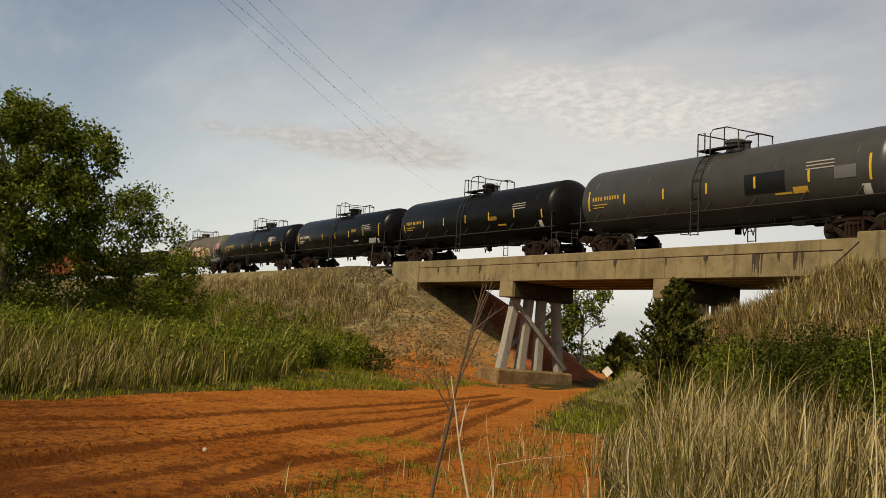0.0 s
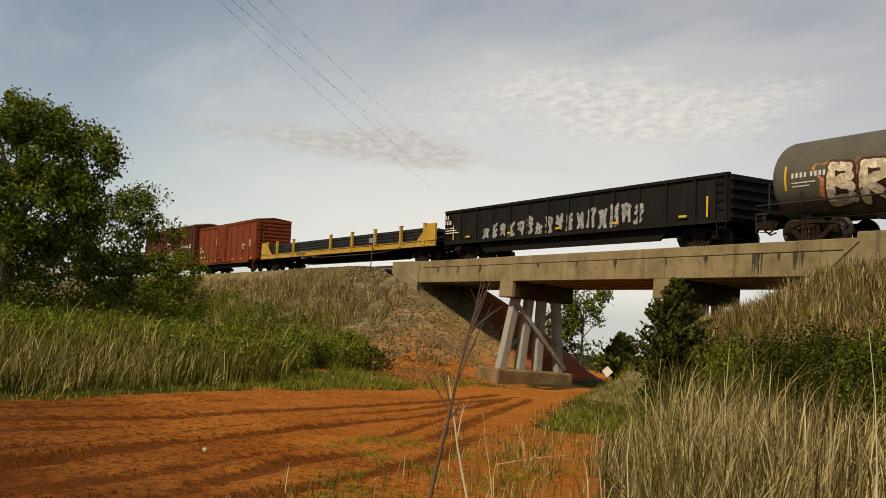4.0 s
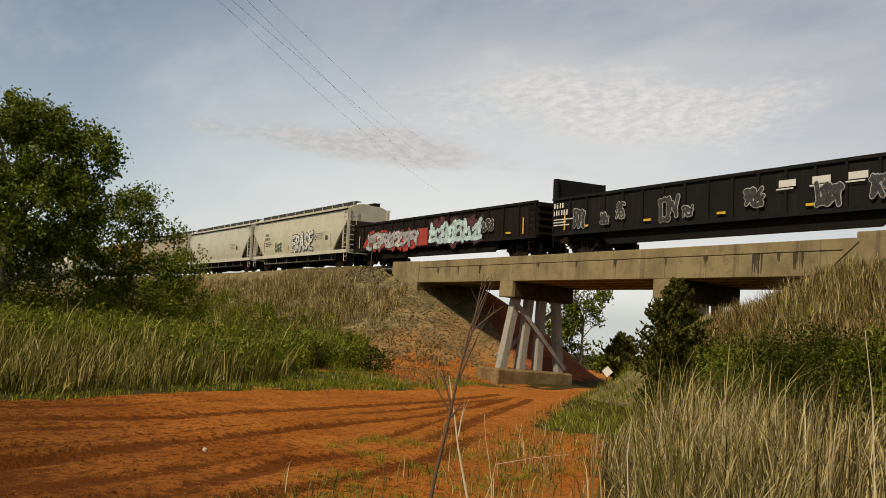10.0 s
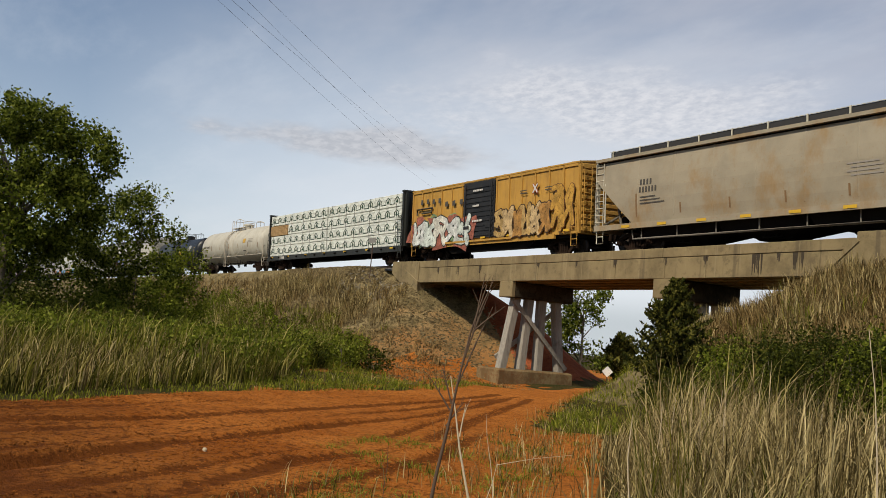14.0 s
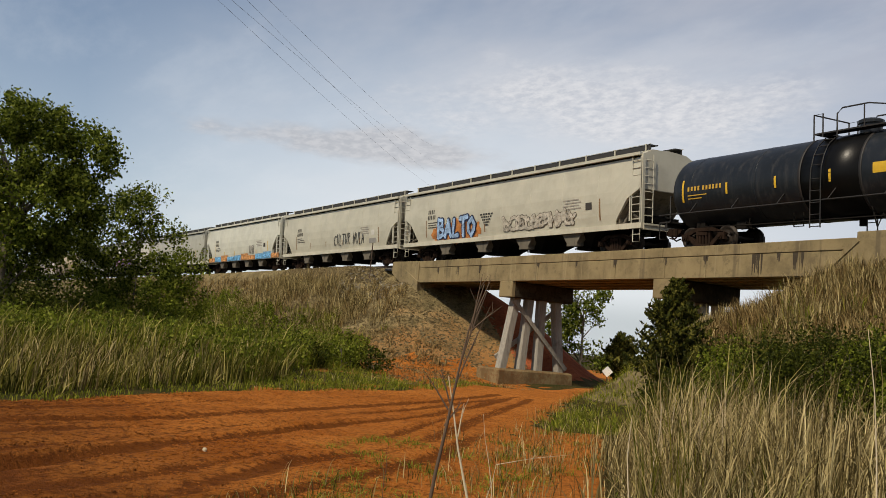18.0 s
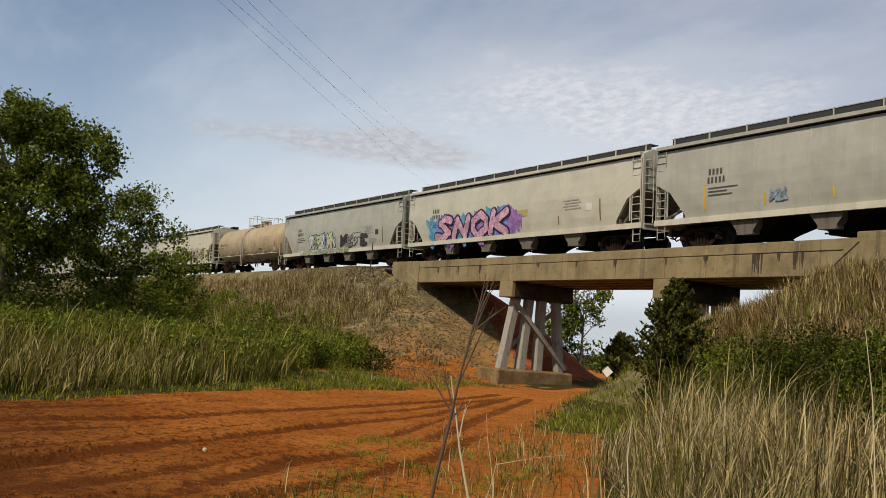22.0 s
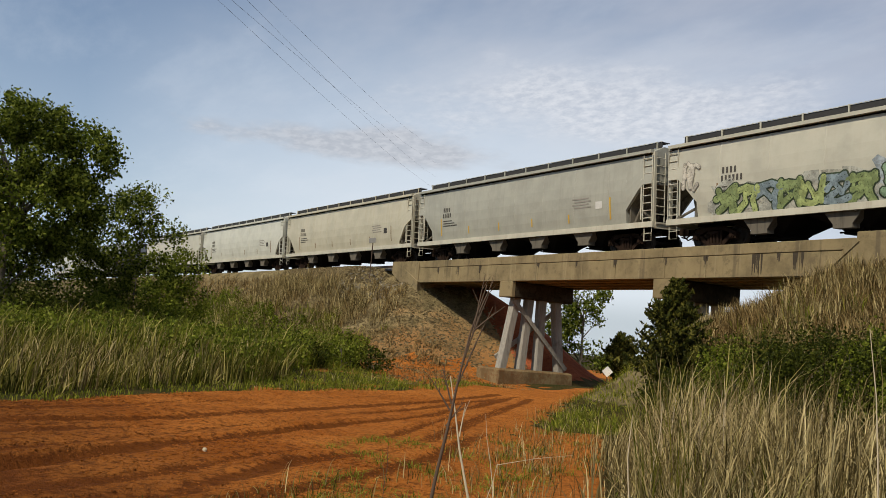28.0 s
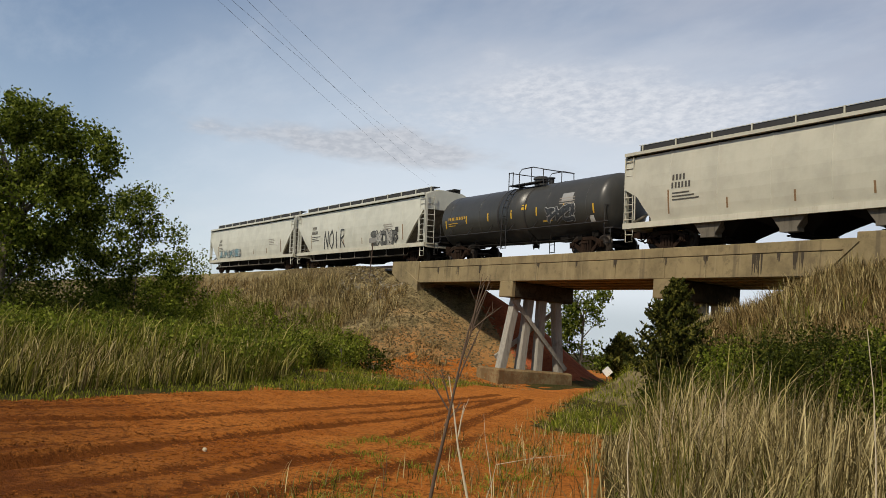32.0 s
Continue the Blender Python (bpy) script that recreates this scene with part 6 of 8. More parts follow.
    # ends: posts, ladders, platforms, slanting braces
    for sgn in (-1, 1):
        e = sgn * (half + 0.02)
        for y in (-1, 1):
            part("corner_post", Shape().box(e, y * 1.46, (1.05 + tall) / 2, 0.13, 0.14, tall - 1.05), rim or skin, root)
            s = Shape().path([(e - sgn * 0.62, y * 1.57, 1.3), (e - sgn * 0.62, y * 1.57, 3.0)], 0.035, 5)
            part("end_stanchion", s, rim or skin, root)
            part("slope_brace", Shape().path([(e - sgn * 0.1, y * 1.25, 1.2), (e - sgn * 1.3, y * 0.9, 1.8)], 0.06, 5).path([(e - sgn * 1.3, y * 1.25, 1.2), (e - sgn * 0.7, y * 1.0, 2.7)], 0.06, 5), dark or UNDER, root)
        ladder(root, e, e - sgn * 0.5, -1.58, 1.2, tall - 0.1, 9, rim or skin)
        ladder(root, e, e - sgn * 0.5, 1.58, 1.2, tall - 0.1, 9, rim or skin)
        s = Shape()
        for k in range(8):
            z = 1.5 + 0.33 * k
            s.path([(e + sgn * 0.08, -1.40, z), (e + sgn * 0.08, -0.95, z)], 0.02, 5)
        s.path([(e + sgn * 0.08, -0.95, 1.2), (e + sgn * 0.08, -0.95, tall)], 0.022, 5)
        part("end_ladder", s, rim or skin, root)
        part("end_platform", Shape().box(e - sgn * 0.5, 0, 1.14, 1.3, 2.9, 0.07).box(e + sgn * 0.05, 0, 1.05, 0.12, 2.9, 0.26), sill_mat, root)
        ds = [reach * q for q in (0, 0.16, 0.33, 0.5, 0.66, 0.82, 0.93, 0.995)]
        # these two sheets give the end opening its dark colour
        part("slope_sheet", Shape().loft([[(e - sgn * (d + 0.02), y, floor_z(d) - q) for y, q in ((-1.47, 0.012), (1.47, 0.012), (1.47, 0.04), (-1.47, 0.04))] for d in ds]), dark or UNDER, root, "dark slope sheet under the end")
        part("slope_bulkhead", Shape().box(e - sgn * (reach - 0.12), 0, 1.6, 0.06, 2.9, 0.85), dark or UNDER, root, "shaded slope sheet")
        part("brake_gear", Shape().path([(e - sgn * 0.75, -0.6, 1.45), (e - sgn * 0.75, 0.5, 1.45)], 0.2, 10).box(e - sgn * 0.7, 0.9, 1.4, 0.5, 0.4, 0.35), UNDER, root)
        step(root, e - sgn * 0.25, rim or skin, -1.52)
        step(root, e - sgn * 0.25, rim or skin, 1.52)
    part("brake_wheel", Shape().path([(-half - 0.22, 0.75 + 0.28 * math.cos(a), 2.2 + 0.28 * math.sin(a)) for a in (2 * math.pi * k / 14 for k in range(15))], 0.025, 5), UNDER, root)
    part("center_sill", Shape().box(0, 0, 1.10, L - 1.6, 0.5, 0.20), UNDER, root)
    # outlet bays
    span = 2 * half - 5.3
    bay = span / chutes
    for k in range(chutes):
        x = -span / 2 + bay * (k + 0.5)
        rings = []
        for z, hx, hy in (((zs - 0.06, bay * 0.498, 1.42), (0.62, bay * 0.46, 1.20), (0.34, bay * 0.20, 0.55), (0.26, bay * 0.18, 0.50)) if style == "tri" else ((zs - 0.06, bay * 0.498, 1.40), (0.93, bay * 0.42, 1.30), (0.72, bay * 0.29, 1.05), (0.50, bay * 0.17, 0.80), (0.34, 0.38, 0.66))):
            rings.append([(x - hx, -hy, z), (x + hx, -hy, z), (x + hx, hy, z), (x - hx, hy, z)])
        chute = part("hopper_bay", Shape().loft(rings), UNDER, root, "dark sloped discharge bay")
        if style != "tri":
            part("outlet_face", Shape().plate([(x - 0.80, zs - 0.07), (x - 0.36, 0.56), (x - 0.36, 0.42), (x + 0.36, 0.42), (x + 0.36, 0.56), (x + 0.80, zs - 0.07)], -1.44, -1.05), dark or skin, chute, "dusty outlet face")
        part("outlet_gate", Shape().box(x, 0, 0.33, 0.90, 1.45, 0.07).path([(x - 0.55, -0.78, 0.35), (x + 0.55, -0.78, 0.35)], 0.035, 6).box(x - 0.28, -0.74, 0.43, 0.12, 0.12, 0.16).box(x + 0.28, -0.74, 0.43, 0.12, 0.12, 0.16), UNDER, chute)
    if style == "tri":
        s = Shape().path([(-span / 2 - 0.6, -1.36, 1.05), (-span / 2 - 0.5, -1.36, 0.55), (span / 2 + 0.5, -1.36, 0.55), (span / 2 + 0.6, -1.36, 1.05)], 0.045, 6)
        for k in range(2 * chutes + 1):
            x = -span / 2 + span * k / (2 * chutes)
            s.path([(x, -1.36, 0.55), (x, -1.36, 1.05)], 0.03, 5)
        part("outlet_pipe", s, PIPE, root, "grey outlet pipe frame")
    ribs = ribs or 7
    for k in range(ribs):
        x = -half + 2.6 + (2 * half - 5.2) * k / max(1, ribs - 1)
        part("side_seam", Shape().loft([[(x - 0.03, surf(z) - 0.001, z), (x - 0.012, surf(z) - 0.012, z), (x + 0.012, surf(z) - 0.012, z), (x + 0.03, surf(z) - 0.001, z)] for z in (1.4, 2.0, 2.7, 3.4, tall - 0.05)], closed=False, caps=False), skin, root)
    # stencils
    data_block(root, -half + 2.75, 2.42, ink, surf, 0.23, 4, 5 + seed % 2, seed)
    for k in range(4):
        bars(root, half - 5.0 + 0.15 * (k % 2), 2.45 - 0.13 * k, 1.15, 0.05, GREY_INK, surf, 8, 0.5, seed=seed + k)
    panel(root, "data_panel", half - 3.4, 1.95, 0.42, 0.32, DARK_INK if seed % 3 else WHITE, surf, "small data panel")
    for k in range(6):
        x = -half + 2.5 + (2 * half - 5.0) * k / 5
        tallr = 0.95 if k in (0, 5) else 0.40
        panel(root, "reflector", x, 1.44, 0.08, tallr, YELLOW if seed % 4 == 2 else plain("faded_reflector", (0.22, 0.13, 0.06), 0.7), surf, "narrow upright reflector strip", 0.012)
    return root, surf, half


# ---------------------------------------------------------------- gondola
def gondola(front, rear, skin, label, seed=0, tall=2.45, bulkhead=0.0, ribs=15):
    root, L = car("gondola_car", label, "gondola car", front, rear, 2.5)
    half = L / 2 - 0.65
    for y in (-1, 1):
        side = part("side_wall", Shape().box(0, y * 1.49, (1.02 + tall) / 2, 2 * half, 0.05, tall - 1.02), skin, root)
        part("top_chord", Shape().box(0, y * 1.52, tall, 2 * half + 0.06, 0.14, 0.12), skin, side)
        part("side_sill", Shape().box(0, y * 1.52, 1.0, 2 * half, 0.12, 0.16), skin, side)
        rib = MATS.setdefault(("gon_rib", tall, y, skin.name), Shape().box(0, y * 1.545, (1.05 + tall) / 2, 0.10, 0.09, tall - 1.05).mesh("side_rib", skin))
        for k in range(ribs):
            part("side_rib", rib, skin, side, at=(-half + 0.08 + (2 * half - 0.16) * k / (ribs - 1), 0, 0))
    part("floor", Shape().box(0, 0, 1.05, 2 * half, 2.95, 0.10), UNDER, root)
    part("center_sill", Shape().box(0, 0, 0.86, L - 1.5, 0.55, 0.36), UNDER, root)
    part("fish_belly_sill", Shape().plate([(-half + 3.0, 0.98), (-half + 3.7, 0.40), (half - 3.7, 0.40), (half - 3.0, 0.98)], -1.35, -1.25), UNDER, root)
    for sgn in (-1, 1):
        e = sgn * half
        end = part("end_wall", Shape().box(e, 0, (0.95 + tall) / 2, 0.08, 2.95, tall - 0.95), skin, root)
        for k in range(5):
            z = 1.15 + (tall - 1.3) * k / 4
            part("end_rib", Shape().box(e + sgn * 0.07, 0, z, 0.10, 2.9, 0.13), skin, end)
        if bulkhead:
            part("bulkhead", Shape().box(e, 0, (tall + bulkhead) / 2, 0.12, 2.98, bulkhead - tall).box(e, -1.42, (tall + bulkhead) / 2, 0.3, 0.1, bulkhead - tall).box(e, 1.42, (tall + bulkhead) / 2, 0.3, 0.1, bulkhead - tall), skin, root, "tall steel bulkhead")
        ladder(root, e - sgn * 0.12, e - sgn * 0.55, -1.60, 1.0, tall - 0.1, 5, skin)
        step(root, e - sgn * 0.3, skin, -1.56)
        panel(root, "reflector", e - sgn * 0.95 - 0.05, 1.15, 0.10, 0.8, YELLOW, lambda z: -1.60, "yellow reflective stripe")
    for k in range(5):
        panel(root, "reflector", -half + 2.2 + (2 * half - 4.6) * k / 4, 1.22, 0.42, 0.09, YELLOW, lambda z: -1.60, "yellow reflective strip")
    return root, (lambda z: -1.535), half


# ---------------------------------------------------------------- boxcar
def boxcar(front, rear, skin, label, seed=0, tall=4.2, ribs=16, door=(0.0, 3.0), door_mat=None, roof_mat=None, bars_mat=None):
    root, L = car("boxcar", label, "boxcar", front, rear, 2.35)
    half = L / 2 - 0.75
    z0 = 0.98
    part("body", Shape().prism([(-1.50, z0), (1.50, z0), (1.50, tall), (0, tall + 0.16), (-1.50, tall)], -half, half), skin, root)
    part("roof", Shape().prism([(-1.57, tall - 0.04), (-1.57, tall + 0.03), (0, tall + 0.22), (1.57, tall + 0.03), (1.57, tall - 0.04), (0, tall + 0.15)], -half - 0.04, half + 0.04), roof_mat or skin, root)
    seam = MATS.setdefault(("roof_seam", tall), Shape().prism([(-1.55, tall + 0.03), (-1.55, tall + 0.05), (0, tall + 0.245), (1.55, tall + 0.05), (1.55, tall + 0.03), (0, tall + 0.22)], -0.06, 0.06).mesh("roof_seam", roof_mat or skin))
    for k in range(9):
        part("roof_seam", seam, skin, root, at=(-half + 0.5 + (2 * half - 1.0) * k / 8, 0, 0))
    x0, x1 = door[0] - door[1] / 2, door[0] + door[1] / 2
    for y in (-1, 1):
        part("side_sill", Shape().box(0, y * 1.50, z0 - 0.06, 2 * half - 3.4, 0.12, 0.22), skin, root)
        part("top_rail", Shape().box(0, y * 1.52, tall - 0.10, 2 * half, 0.07, 0.14), skin, root)
        rib = MATS.setdefault(("box_rib", tall, y, skin.name), Shape().box(0, y * 1.525, (z0 + tall) / 2, 0.09, 0.06, tall - z0 - 0.1).mesh("side_post", skin))
        for k in range(ribs):
            x = -half + 0.05 + (2 * half - 0.1) * k / (ribs - 1)
            if not x0 - 0.1 < x < x1 + 0.1:
                part("side_post", rib, skin, root, at=(x, 0, 0))
        dmat = door_mat or skin
        dr = part("door", Shape().box(door[0], y * 1.545, (z0 + tall) / 2 + 0.05, door[1], 0.06, tall - z0 - 0.25), dmat, root, "ribbed sliding door")
        n = 11
        for k in range(n):
            z = z0 + 0.35 + (tall - z0 - 0.7) * k / (n - 1)
            part("door_rib", Shape().box(door[0], y * 1.585, z, door[1] - 0.2, 0.05, 0.14), dmat, dr)
        for xb, into in ((x0 + 0.25, 0.2), (x1 - 0.25, -0.2)):
            part("door_bar", Shape().path([(xb, y * 1.63, z0 + 0.1), (xb, y * 1.63, tall - 0.2)], 0.03, 5).box(xb + into, y * 1.63, z0 + 0.75, 0.5, 0.06, 0.16), dmat, dr)
        part("door_track", Shape().box(door[0], y * 1.58, z0 + 0.03, door[1] * 2 + 0.3, 0.12, 0.10), skin, root)
    for sgn in (-1, 1):
        e = sgn * half
        for k in range(11):
            z = z0 + 0.2 + (tall - z0 - 0.35) * k / 10
            part("end_rib", Shape().prism([(-1.42, z - 0.09), (1.42, z - 0.09), (1.42, z + 0.09), (-1.42, z + 0.09)], e, e + sgn * 0.07), skin, root, bevel=0.02)
        for y in (-1, 1):
            part("corner_post", Shape().box(e - sgn * 0.02, y * 1.47, (z0 + tall) / 2, 0.14, 0.12, tall - z0), skin, root)
        ladder(root, e - sgn * 0.12, e - sgn * 0.55, -1.60, z0 + 0.1, 2.5, 4, skin)
        s = Shape()
        for k in range(8):
            s.path([(e + sgn * 0.16, -1.38, z0 + 0.3 + 0.38 * k), (e + sgn * 0.16, -0.95, z0 + 0.3 + 0.38 * k)], 0.02, 5)
        s.path([(e + sgn * 0.16, -1.38, z0 + 0.1), (e + sgn * 0.16, -1.38, tall - 0.2)], 0.022, 5).path([(e + sgn * 0.16, -0.95, z0 + 0.1), (e + sgn * 0.16, -0.95, tall - 0.2)], 0.022, 5)
        part("end_ladder", s, skin, root)
        part("end_platform", Shape().box(e + sgn * 0.28, 0, 1.05, 0.4, 1.6, 0.06), UNDER, root)
        step(root, e - sgn * 0.3, skin, -1.52)
    part("underframe", Shape().box(0, 0, 0.80, L - 1.6, 0.6, 0.34).box(0, 0, 0.88, 2 * half - 0.4, 2.7, 0.12), UNDER, root)
    part("side_girder", Shape().plate([(-half + 3.2, 0.90), (-half + 4.2, 0.44), (half - 4.2, 0.44), (half - 3.2, 0.90)], -1.30, -1.22), UNDER, root, "grimy girder under the side sill")
    part("brake_gear", Shape().path([(1.0, -0.8, 0.7), (1.9, -0.8, 0.7)], 0.18, 10).path([(-half + 3, -0.9, 0.66), (half - 3, -0.9, 0.66)], 0.025, 5), UNDER, root)
    surf = lambda z: -1.565
    ink = bars_mat or WHITE
    data_block(root, -half + 0.75, 1.95, ink, surf, 0.26, 2, 6, seed, small=False)
    for k in range(2):
        bars(root, -half + 0.8 + 0.9 * k, 1.45, 0.5, 0.16, ink, surf, 2, seed=k)
    for k in range(7):
        panel(root, "reflector", -half + 0.6 + (2 * half - 1.6) * k / 6, 1.10, 0.42, 0.10, YELLOW, lambda z: -1.58, "yellow reflective strip")
    return root, surf, half


# ---------------------------------------------------------------- flat car with rails
def rail_flat(front, rear):
    gold = paint("yellow_flat_paint", (0.50, 0.29, 0.035), (0.16, 0.08, 0.03), 0.35)
    root, L = car("flat_car", "long yellow flat car with stakes and end gussets", "flat car", front, rear, 2.6)
    half = L / 2 - 0.55
    for y in (-1, 1):
        part("side_sill", Shape().box(0, y * 1.46, 1.12, 2 * half, 0.10, 0.30), gold, root)
        part("sill_flange", Shape().box(0, y * 1.46, 1.28, 2 * half, 0.18, 0.03).box(0, y * 1.46, 0.96, 2 * half, 0.18, 0.03), gold, root)
        for x in (-12.55, -10.45, -7.1, -0.4, 3.0, 6.3, 9.7, 12.55):
            post = part("stake", Shape().box(x, y * 1.44, 1.78, 0.20, 0.16, 1.0).box(x, y * 1.44, 2.28, 0.24, 0.20, 0.05), gold, root, bevel=0.012)
            part("stake_pocket", Shape().box(x, y * 1.53, 1.12, 0.30, 0.06, 0.24), gold, post)
        for sgn in (-1, 1):
            part("end_gusset", Shape().plate([(sgn * half, 1.28), (sgn * (half - 2.1), 1.28), (sgn * (half - 2.0), 1.36), (sgn * (half - 0.9), 2.25), (sgn * half, 2.25)], y * 1.44 - 0.05, y * 1.44 + 0.05), gold, root)
    part("deck", Shape().box(0, 0, 1.24, 2 * half, 2.86, 0.07), UNDER, root)
    part("center_sill", Shape().plate([(-L / 2 + 0.9, 1.2), (-L / 2 + 0.9, 0.80), (-half + 4.6, 0.74), (-half + 6.2, 0.48), (half - 6.2, 0.48), (half - 4.6, 0.74), (L / 2 - 0.9, 0.80), (L / 2 - 0.9, 1.2)], -0.45, 0.45), UNDER, root)
    for k in range(18):
        x = -half + 0.8 + (2 * half - 1.6) * k / 17
        part("cross_bearer", Shape().box(x, 0, 1.08, 0.10, 2.8, 0.22), UNDER, root)
    part("brake_rigging", Shape().path([(-6, -1.2, 0.98), (-2, -1.2, 0.80), (6, -1.2, 0.80), (9, -1.2, 0.95)], 0.025, 5).box(-5.5, -1.2, 0.92, 0.4, 0.3, 0.26).box(-3.6, -1.2, 0.9, 0.3, 0.3, 0.2), WHITE, root)
    bars(root, -6.2, 1.03, 0.42, 0.17, DARK_INK, lambda z: -1.53, 2, label="reporting marks in block shapes")
    bars(root, -5.5, 1.03, 0.9, 0.17, DARK_INK, lambda z: -1.53, 4, label="number row in block shapes")
    for k in range(9):
        panel(root, "reflector", -half + 1.4 + 3.2 * k, 1.16, 0.35, 0.06, AMBER, lambda z: -1.53, "amber reflective strip")
    iron = paint("dark_new_rail", (0.030, 0.028, 0.028), (0.07, 0.045, 0.03), 0.4, 0.5, 0.4)
    section = [(-0.07, 0.0), (0.07, 0.0), (0.07, 0.012), (0.012, 0.03), (0.012, 0.13), (0.035, 0.14), (0.035, 0.172), (-0.035, 0.172), (-0.035, 0.14), (-0.012, 0.13), (-0.012, 0.03), (-0.07, 0.012)]
    one = Shape().prism(section, -half + 1.3, half - 1.3).mesh("rail", iron)
    load = thing("rail_stack", "layers of long dark steel rails stacked on the flat car", "steel rails", group="rail load")
    for row in range(4):
        part("dunnage", Shape().box(0, 0, 1.285 + row * 0.196, 0.12, 2.7, 0.018).box(-8, 0, 1.285 + row * 0.196, 0.12, 2.7, 0.018).box(8, 0, 1.285 + row * 0.196, 0.12, 2.7, 0.018), TIE, load)
        for k in range(17):
            part("rail", one, iron, load, at=(0.12 * ((row * 5 + k * 3) % 7 - 3), -1.28 + 0.16 * k, 1.296 + row * 0.196))
    TRAIN.append((load, (front + rear) / 2))


# ---------------------------------------------------------------- centre-beam car with wrapped lumber
def lumber_car(front, rear):
    dark = paint("dark_green_black_steel", (0.025, 0.028, 0.026), (0.06, 0.045, 0.03), 0.4)
    root, L = car("centerbeam_flat_car", "dark centre-beam flat car with tall end bulkheads", "flat car", front, rear, 2.5)
    half = L / 2 - 0.6
    for y in (-1, 1):
        part("side_sill", Shape().box(0, y * 1.42, 0.95, 2 * half, 0.14, 0.34), dark, root)
        for k in range(13):
            x = -half + 0.8 + (2 * half - 1.6) * k / 12
            part("strap_winch", Shape().path([(x - 0.10, y * 1.52, 0.98), (x + 0.10, y * 1.52, 0.98)], 0.06, 8), UNDER, root)
    part("deck", Shape().box(0, 0, 1.08, 2 * half, 2.9, 0.08), dark, root)
    part("center_sill", Shape().box(0, 0, 0.82, L - 1.4, 0.55, 0.40), UNDER, root)
    beam = part("center_beam", Shape().box(0, 0, 4.38, 2 * half, 0.5, 0.14), dark, root)
    for k in range(14):
        x = -half + 0.2 + (2 * half - 0.4) * k / 13
        part("beam_post", Shape().box(x, 0, 2.75, 0.14, 0.30, 3.2), dark, beam)
    for sgn in (-1, 1):
        e = sgn * half
        bh = part("bulkhead", Shape().box(e, 0, 2.75, 0.14, 2.95, 3.35), dark, root)
        for y in (-1.3, -0.45, 0.45, 1.3):
            part("bulkhead_post", Shape().box(e + sgn * 0.15, y, 2.72, 0.18, 0.14, 3.25), dark, bh)
        part("bulkhead_cap", Shape().box(e, 0, 4.45, 0.3, 2.98, 0.10), dark, bh)
        ladder(root, e + sgn * 0.02, e - sgn * 0.4, -1.56, 1.1, 3.0, 5, dark)
        step(root, e - sgn * 0.2, dark, -1.5)
    for k in range(7):
        panel(root, "reflector", -half + 0.8 + (2 * half - 2.2) * k / 6, 0.98, 0.40, 0.10, YELLOW, lambda z: -1.50, "yellow reflective strip")
    bars(root, -half + 2.6, 0.86, 0.9, 0.2, WHITE, lambda z: -1.50, 4, label="reporting marks in block shapes")
    wrap, n, l, p = material("white_lumber_wrap", 0.45)
    folds, soil = tex(n, l, 1.0, 4, 0.65, (1.3, 1.3, 6.0)), tex(n, l, 2.5, 4, 0.6)
    c = mix(n, l, ramp(n, l, soil.outputs["Fac"], 0.45, 0.75), (0.60, 0.62, 0.56), (0.44, 0.46, 0.41))
    l.new(mix(n, l, times(n, l, ramp(n, l, folds.outputs["Fac"], 0.52, 0.62), 0.35), c, (0.26, 0.29, 0.25)), p.inputs["Base Color"])
    bump(n, l, p, folds.outputs["Fac"], 0.9, 0.12)
    wood = paint("bare_sawn_lumber", (0.42, 0.27, 0.12), (0.26, 0.15, 0.06), 0.5, 0.85)
    logo = plain("dark_green_print", (0.02, 0.055, 0.035), 0.7)
    spans = [(-half + 0.15 + (2 * half - 0.3) * k / 6, -half + 0.15 + (2 * half - 0.3) * (k + 1) / 6) for k in range(6)]
    tier = 0.775
    for y in (-1, 1):
        for row in range(4):
            for k, (x0, x1) in enumerate(spans):
                bare = row == 2 and k == 0
                z0 = 1.13 + row * (tier + 0.03)
                jut = 0.03 * ((k * 7 + row * 3) % 3)
                cx, w = (x0 + x1) / 2, x1 - x0 - 0.10
                b = thing("lumber_bundle", "bare sawn lumber bundle among the wrapped ones" if bare else "lumber bundle in white printed wrapping", "lumber bundle", group="lumber load")
                body = Shape().box(0, y * (0.80 + jut / 2), z0 + tier / 2, w, 1.16 + jut, tier)
                part("bundle_body", body, wood if bare else wrap, b, bevel=0.02)
                if bare:
                    for q in range(8):
                        part("board", Shape().box(0, y * 1.40, z0 + 0.05 + q * 0.095, w - 0.05, 0.06, 0.08), wood, b)
                else:
                    for q in range(3):
                        lx = -w / 2 + w * (q + 0.5) / 3
                        yy = y * (1.385 + jut)
                        s = Shape().path([(lx + u, yy, z0 + v) for u, v in ((-0.55, 0.20), (-0.27, 0.20), (-0.27, 0.46), (0.0, 0.62), (0.27, 0.46), (0.27, 0.20), (0.55, 0.20))], 0.032, 4)
                        mark = part("print_mark", s, logo, b, "dark green printed house outline")
                        part("print_fill", Shape().plate([(lx - 0.03, z0 + 0.20), (lx + 0.03, z0 + 0.20), (lx + 0.03, z0 + 0.28), (lx + 0.15, z0 + 0.28), (lx, z0 + 0.52), (lx - 0.15, z0 + 0.28), (lx - 0.03, z0 + 0.28)], yy - 0.008, yy + 0.008), logo, mark)
                for q in (-0.32, 0.32):
                    part("strap", Shape().box(q * w, y * (1.385 + jut), z0 + tier / 2, 0.03, 0.012, tier - 0.02), DARK_INK, b)
                    part("bearer", Shape().box(q * w, y * 0.8, z0 - 0.018, 0.09, 1.1, 0.028), wood, b)
                TRAIN.append((b, (front + rear) / 2 + cx))


